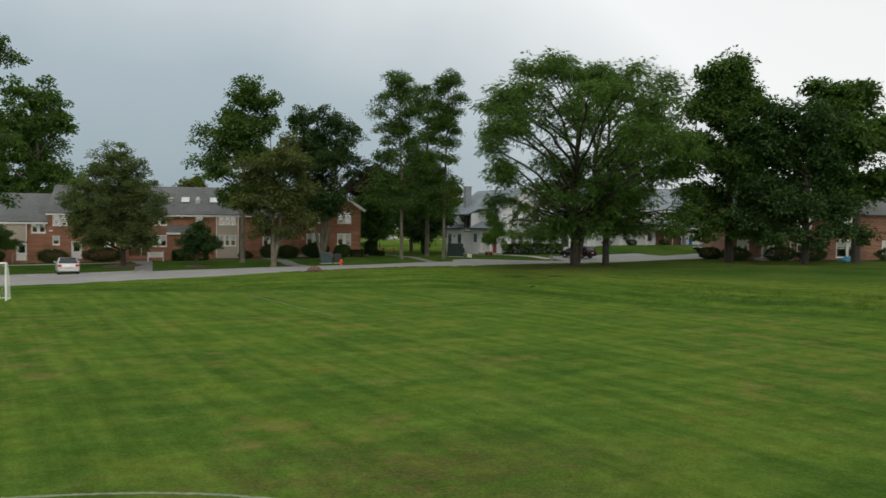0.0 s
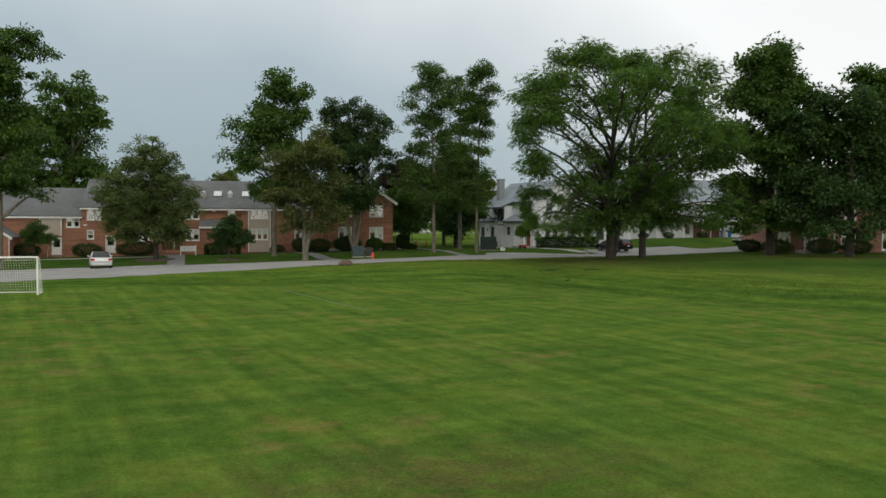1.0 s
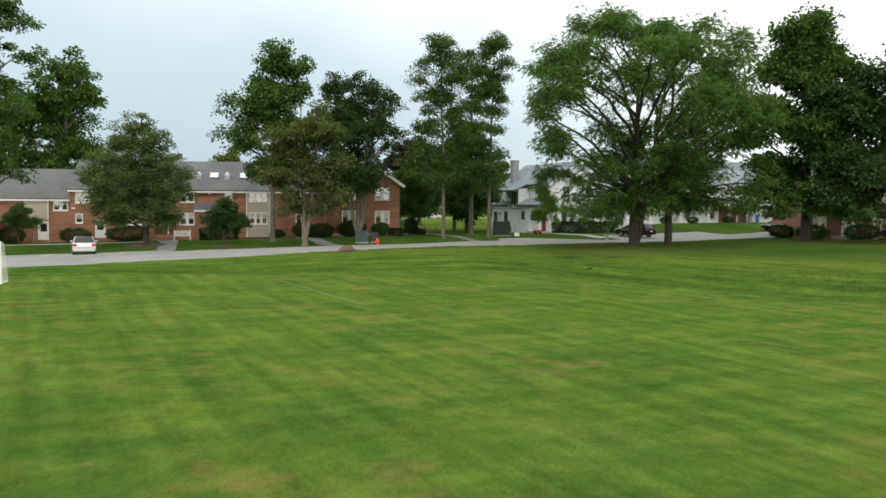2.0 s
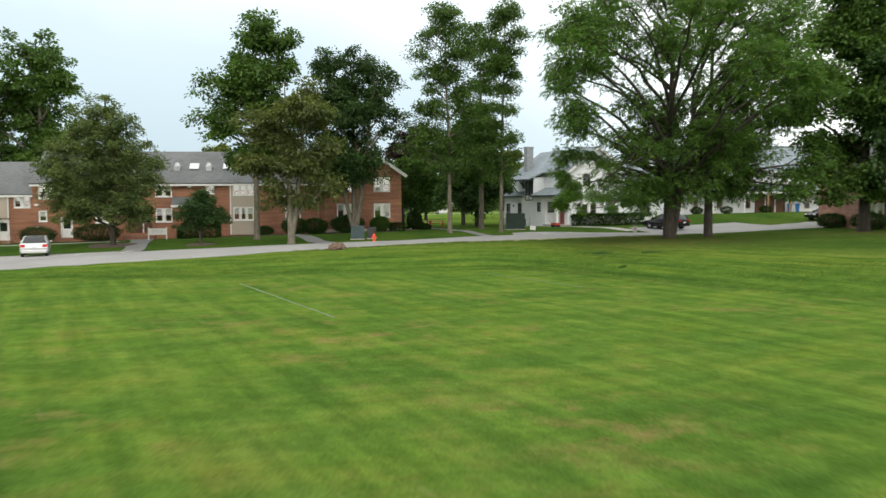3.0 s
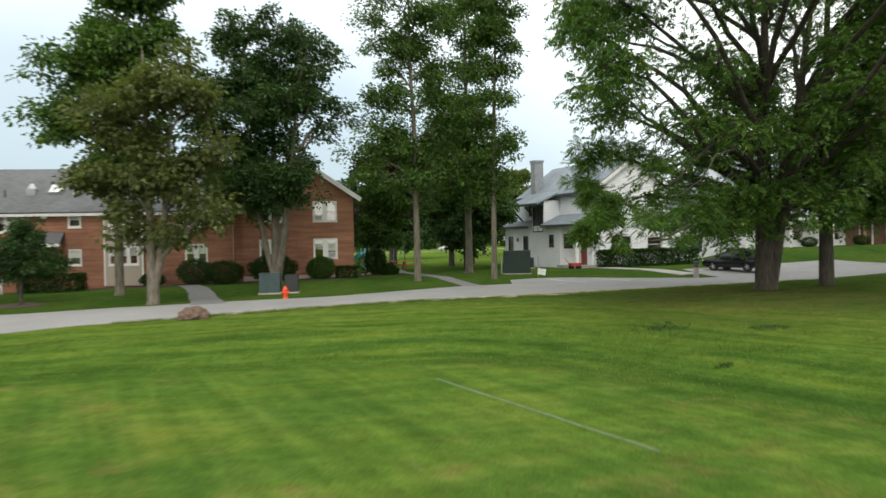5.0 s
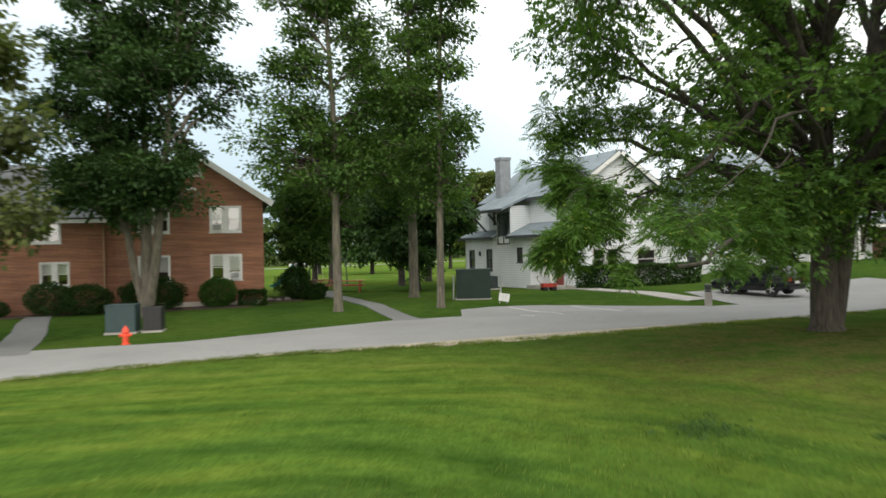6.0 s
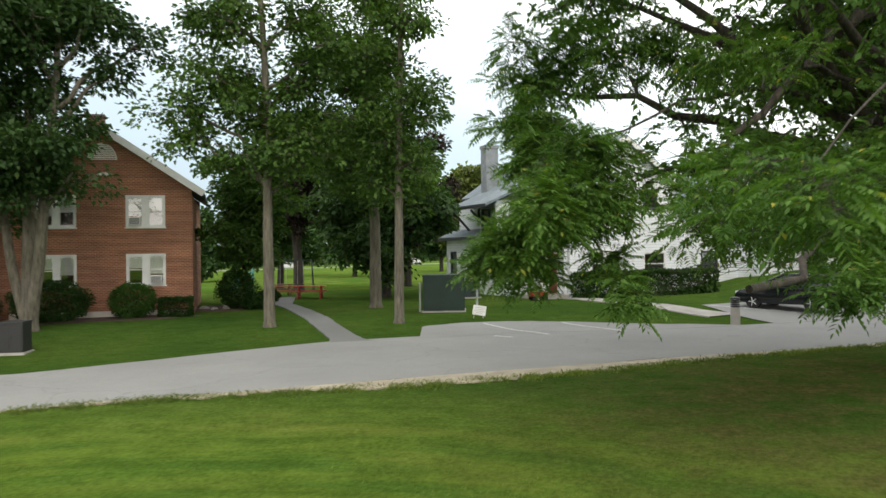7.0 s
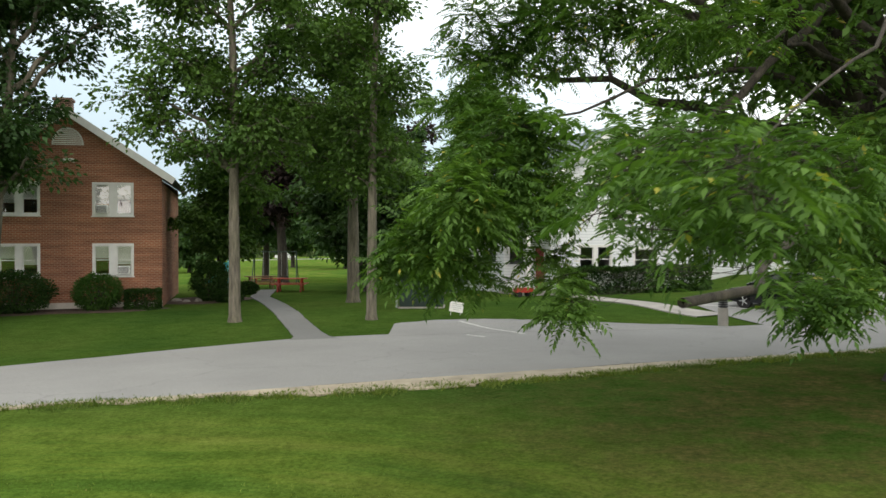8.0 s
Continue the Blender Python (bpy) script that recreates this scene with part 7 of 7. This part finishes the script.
tree("walnut with a single dark trunk", (17.3, 86.0), mass((0.5, 0.3, 6.4, 2.2), (3.9, 1.8, 7.4, 2.1), (2.2, -0.8, 10.7, 2.3), (0, -2.4, 4.8, 1.5), (6.4, 0, 9.5, 2.0), (4.6, -1.8, 5.2, 1.6), (-0.1, 2, 8.6, 2.0), (3.5, 1, 13.2, 2.2), (2.0, -1.5, 3.9, 1.4), (5.6, -2.6, 3.9, 1.5), (7.5, -1.0, 5.5, 1.8), (4.2, 0.6, 3.8, 1.3), (4.0, 1.0, 16.2, 2.2), (6.0, 0.2, 13.2, 2.0), (8.0, -0.4, 11.0, 2.0), (1.5, 0.5, 17.5, 2.0), *inner(5, 14, (-2.2, -2.5, 3.0), (5.0, 2.0, 7.5), 0.9, 1.5)), 0.36, 4.0, LEAF_WALNUT, BARK_DARK, seed=19, clumps=190, leaves=5, leaf=0.18, leaf_fn=walnut_leaves, droop=0.3, clump_r=1.1, bare=10)
tree("tall dark maple over the brick house", (31.5, 92), mass((-0.7, -0.5, 20.5, 2.6), (-2.5, -0.4, 19.9, 1.7), (1.3, 1.7, 19.9, 2.0), (-3.2, -0.2, 16.5, 2.5), (-0.1, -0.7, 15.5, 2.8), (3, -0.4, 16.5, 2.2), (-3.7, 0, 12.3, 2.8), (0, -1.8, 10.7, 3.2), (3.6, 0, 12.3, 2.7), (-1.5, 1.7, 7.5, 2.6), (-3.4, 0.2, 5.3, 1.8), (-1.0, -2.6, 4.4, 1.8), (2.4, -2.0, 4.6, 1.8), (-5.0, -1.4, 7.5, 1.8), (3.4, -1.5, 7.8, 2.2), (-1.6, 0, 18.0, 2.4), (1.6, 0.2, 17.6, 2.4), (1.6, -0.6, 13.2, 2.6), (-5.6, 0, 10.2, 2.0), (-5.4, -0.6, 4.6, 1.6), (0.6, -2.8, 3.4, 1.5), (-3.2, -3.0, 3.2, 1.6), (3.2, -3.2, 3.0, 1.6), (-6.2, -1.6, 3.0, 1.4)), 0.5, 3.5, LEAF_MAPLE, BARK_DARK, seed=20, clumps=300, leaves=32, clump_r=1.2, leaf=0.32, bare=8)
tree("broad dark maple with low leafy boughs", (38, 88), mass((-3.3, 1.9, 13.8, 2.6), (-1.3, 2.9, 11.6, 2.6), (-5.1, 2.2, 9.2, 2.8), (-2.2, 2.1, 8.2, 2.9), (-4, 1.3, 5.4, 2.3), (-7.2, 0, 5.4, 1.5), (-0.7, -2.2, 5.9, 2.0), (-4, -0.6, 4.0, 1.5), (0.5, -1.4, 14.5, 2.7), (2.5, 1, 10, 2.8), (3, 0, 6, 2.2), (-2.4, -2.4, 3.2, 1.2), (1.2, -2.6, 3.6, 1.4), (-6.4, -1.2, 3.8, 1.2), (-4.6, 0.6, 12.2, 2.4), (-6.0, 0.4, 7.6, 2.0), (-3.0, -2.0, 6.4, 2.0), (3.6, -1.8, 3.8, 1.6), (-4.6, -2.8, 2.6, 1.2), (5.4, -0.8, 3.4, 1.6), (0, -3.0, 2.4, 1.0), (-2.5, 1, 15.4, 2.2), (-0.5, 1, 12.6, 2.4), (1.5, 0, 12.2, 2.4), (-5.8, 0.5, 13.4, 2.2)), 0.42, 2.2, LEAF_DARK, BARK_DARK, seed=21, clumps=265, leaves=32, clump_r=1.2, leaf=0.32)
tree("tall maple at the lawn's far edge", (45, 92), mass((-4.2, 0, 18.4, 2.0), (-2.4, 0.5, 16.3, 2.9), (-1.3, -1.5, 12.7, 3.4), (-2.2, 0.8, 8.5, 3.1), (0, 0.8, 17.9, 2.9), (3.5, 0, 14, 3.2), (3.5, 0, 9, 3.0)), 0.5, 3.0, LEAF_MAPLE, BARK_DARK, seed=22, clumps=170, leaves=39, clump_r=1.2, leaf=0.34, bare=14)
tree("copper beech with near-black foliage", (-10.5, 124), mass((-0.2, 0.3, 11.3, 2.5), (-1.7, 0, 9.4, 2.3), (0.8, 1.1, 8.4, 2.9), (-1.2, 0.6, 6.0, 2.7)), 0.4, 2.0, LEAF_PURPLE, BARK_DARK, seed=27, clumps=70, leaves=56, leaf=0.3)
tree("broad copper beech beyond the back lawn", (-3.2, 128.5), mass((0, 0, 9.0, 2.6), (-1.6, 0, 7.0, 2.4), (1.9, 0, 7.0, 2.6), (0, -0.8, 5.0, 2.6), (1.4, 0, 10.6, 1.6), (2.6, 0, 4.6, 1.8), (-2.2, 0, 4.6, 1.6)), 0.3, 2.0, LEAF_PURPLE, BARK_DARK, seed=29, clumps=70, leaves=50, leaf=0.3)
tree("dense green tree beside the brick gable", (-8.6, 106.5), mass((0, -0.3, 6.6, 1.9), (-0.5, 0, 4.2, 2.0), (0.8, -0.5, 3.2, 1.7), (1.2, -0.4, 5.2, 1.7)), 0.2, 1.4, LEAF_MAPLE, BARK_DARK, seed=28, clumps=64, leaves=56, leaf=0.2, clump_r=0.8)
for k, (x, y, h) in enumerate(((-4.5, 121, 13), (-13, 128, 11), (-2.4, 113, 9.5))):
    tree("dark leafy tree on the back lawn", (x, y), mass((0, 0, h - 1.8, 2.4), (-1.8, 0, h - 4, 2.6), (1.8, 0.5, h - 4.2, 2.6), (0, -1, h - 6.2, 2.8)), 0.28, 3.0, LEAF_DARK, BARK_DARK, seed=80 + k, clumps=64, leaves=48, leaf=0.28)
for k, (x, y, h) in enumerate(((0.5, 140, 11), (2, 160, 9.5), (-40.5, 135, 12.5), (11, 168, 9), (-52, 140, 12), (24, 150, 11))):
    tree("yellow-green tree in the distance", (x, y), mass((0, 0, h - 1.8, 2.3), (-1.6, 0, h - 3.6, 2.4), (1.8, 0, h - 3.8, 2.4), (0, 0, h - 5.6, 2.6)), 0.25, 2.4, LEAF_YELLOW, BARK_DARK, seed=90 + k, clumps=50, leaves=40, leaf=0.36)
for k, (x, y, h) in enumerate(((-40, 166, 10), (-31, 158, 9), (-23, 172, 11), (-13.5, 160, 9.5), (-5, 176, 11))):
    tree("dark maple across the back field", (x, y), mass((0, 0, h - 1.8, 2.6), (-2.4, 0, h - 4, 2.8), (2.4, 0.5, h - 4.2, 2.8), (0, -1, h - 6.2, 3.2), (-2.0, 0, 3.0, 2.0), (2.2, 0, 3.0, 2.0)), 0.28, 2.0, LEAF_DARK, BARK_DARK, seed=110 + k, clumps=46, leaves=26, leaf=0.5, clump_r=1.2)


# ---- far woods ----
def far_woods():
    """A ring of distant woodland, single leaf sprays over many crowns."""
    rng = np.random.default_rng(5)
    P, A, S = [], [], []
    crowns = []
    for k in range(150):
        ang = radians(-75 + 150 * (k + rng.uniform(-0.4, 0.4)) / 150)
        r = rng.uniform(260, 330)
        crowns.append((r * math.sin(ang), 40 + r * math.cos(ang), rng.uniform(7, 13), rng.uniform(5, 9)))
    for x, y, h, r in crowns:
        n = 260
        d = rng.normal(0, 1, (n, 3))
        d /= np.linalg.norm(d, axis=1, keepdims=True)
        d *= (1 + 0.18 * np.sin(d[:, :1] * 5 + x)) * rng.uniform(0.8, 1.05, (n, 1))
        p = d * np.array([r, r, h * 0.55]) + np.array([x, y, h * 0.52 + 1.0])
        P.append(p)
        A.append(d + rng.normal(0, 0.5, (n, 3)))
        S.append(np.full(n, 2.0) * rng.uniform(0.7, 1.3, n))
    P, A, S = np.concatenate(P), np.concatenate(A), np.concatenate(S)
    P[:, 2] = np.maximum(P[:, 2], 0.8)
    ob = new("far_woods", leaf_mesh("far_woods", P, A, S, LEAF_FAR, rng, 0.8))
    return tagged(ob, "distant mixed woodland beyond the fields", "woods", kind="stuff")


far_woods()


# ---- rough grass ----
def blades(rng, x, y, count, spread, tall, lean=0.5):
    """Grass blades in tufts: bent three-sided strips standing on the ground."""
    px = np.repeat(x, count) + rng.normal(0, spread, len(x) * count)
    py = np.repeat(y, count) + rng.normal(0, spread, len(x) * count)
    n = len(px)
    pz = height(px, py) - 0.02
    h = np.repeat(tall, count) * rng.uniform(0.5, 1.2, n)
    a = rng.uniform(0, 2 * math.pi, n)
    out = np.stack([np.cos(a), np.sin(a), np.zeros(n)], 1) * (h * lean * rng.uniform(0.3, 1.3, n))[:, None]
    side = np.stack([-np.sin(a), np.cos(a), np.zeros(n)], 1) * (0.008 + 0.02 * h)[:, None]
    base = np.stack([px, py, pz], 1)
    up = np.array([0, 0, 1.0]) * h[:, None]
    v = np.empty((n, 4, 3), np.float32)
    v[:, 0], v[:, 1] = base - side, base + side
    v[:, 2] = base + up * 0.62 + out * 0.4 + side * 0.7
    v[:, 3] = base + up + out
    return v


def grass_mesh(name, v, material):
    n = len(v)
    me = bpy.data.meshes.new(name)
    me.vertices.add(n * 4)
    me.vertices.foreach_set("co", v.ravel())
    me.loops.add(n * 4)
    me.loops.foreach_set("vertex_index", np.arange(n * 4, dtype=np.int32))
    me.polygons.add(n)
    me.polygons.foreach_set("loop_start", np.arange(0, n * 4, 4, dtype=np.int32))
    me.materials.append(material)
    me.update(calc_edges=True)
    return me


LEAF_BLADE = leaf_material("grass_blade", (0.055, 0.105, 0.020), (0.125, 0.175, 0.032), 0.3, (0.22, 0.19, 0.08))
LEAF_WEED = leaf_material("weed_leaf", (0.034, 0.078, 0.022), (0.062, 0.125, 0.034), 0.3)


def bank_grass():
    rng = np.random.default_rng(31)
    n = 60000
    x, y = rng.uniform(-26, 44, n), rng.uniform(44, 84, n)
    d = beyond_toe(x, y)
    patch = np.sin(x * 0.31 + 1.7 * np.sin(y * 0.23)) + 0.8 * np.sin(d * 2.1 + x * 0.11)
    keep = (d > 0.2) & (d < 7.5) & (rng.random(n) < np.clip(0.22 + 0.22 * patch, 0.02, 1))
    x, y, d = x[keep], y[keep], d[keep]
    tall = np.clip(0.12 - 0.009 * d, 0.05, 1) * (1 + 0.5 * smooth((x - 8) / 12))
    ob = new("bank_grass", grass_mesh("bank_grass", blades(rng, x, y, 9, 0.14, tall), LEAF_BLADE))
    return tagged(ob, "uncut yellow-green grass on the low bank", "grass", kind="stuff")


def weed(x, y, wide, seed):
    rng = np.random.default_rng(seed)
    n = int(60 * wide)
    px, py = x + rng.normal(0, 0.42 * wide, n), y + rng.normal(0, 0.4 * wide, n)
    v = blades(rng, px, py, 12, 0.06, np.full(n, 0.09), 0.9)
    ob = new("weed_patch", grass_mesh("weed_patch", v, LEAF_WEED))
    return tagged(ob, "dark green patch of weeds on the bank", "weeds", kind="stuff")


bank_grass()
for k, (x, y, wide) in enumerate(((7.6, 72.0, 1.0), (10.5, 70.6, 0.75), (8.4, 66.8, 0.25))):
    weed(x, y, wide, 40 + k)


def edge_grass():
    """Ragged tufts that lean over the sandy edge of the road."""
    rng = np.random.default_rng(47)
    line = resample(ROAD_NEAR[6:17], 900)
    d = np.gradient(line, axis=0)
    d /= np.linalg.norm(d, axis=1, keepdims=True)
    side = np.stack([d[:, 1], -d[:, 0]], 1)
    near = np.exp(-((line[:, 0] - 5.5) / 5.0) ** 2)
    k = np.arange(900)
    thick = np.sin(k * 0.19 + 2 * np.sin(k * 0.047)) + rng.normal(0, 0.8, 900) > -0.5
    out = 0.10 + 0.22 * smooth((line[:, 0] + 2) / 4) + 0.72 * near + rng.normal(0, 0.13, 900)
    spot = (line + side * out[:, None])[thick]
    ob = new("edge_grass", grass_mesh("edge_grass", blades(rng, spot[:, 0], spot[:, 1], 26, 0.13, np.full(len(spot), 0.10), 0.7), LEAF_BLADE))
    return tagged(ob, "ragged tufts of grass along the sandy road edge", "grass", kind="stuff")


edge_grass()
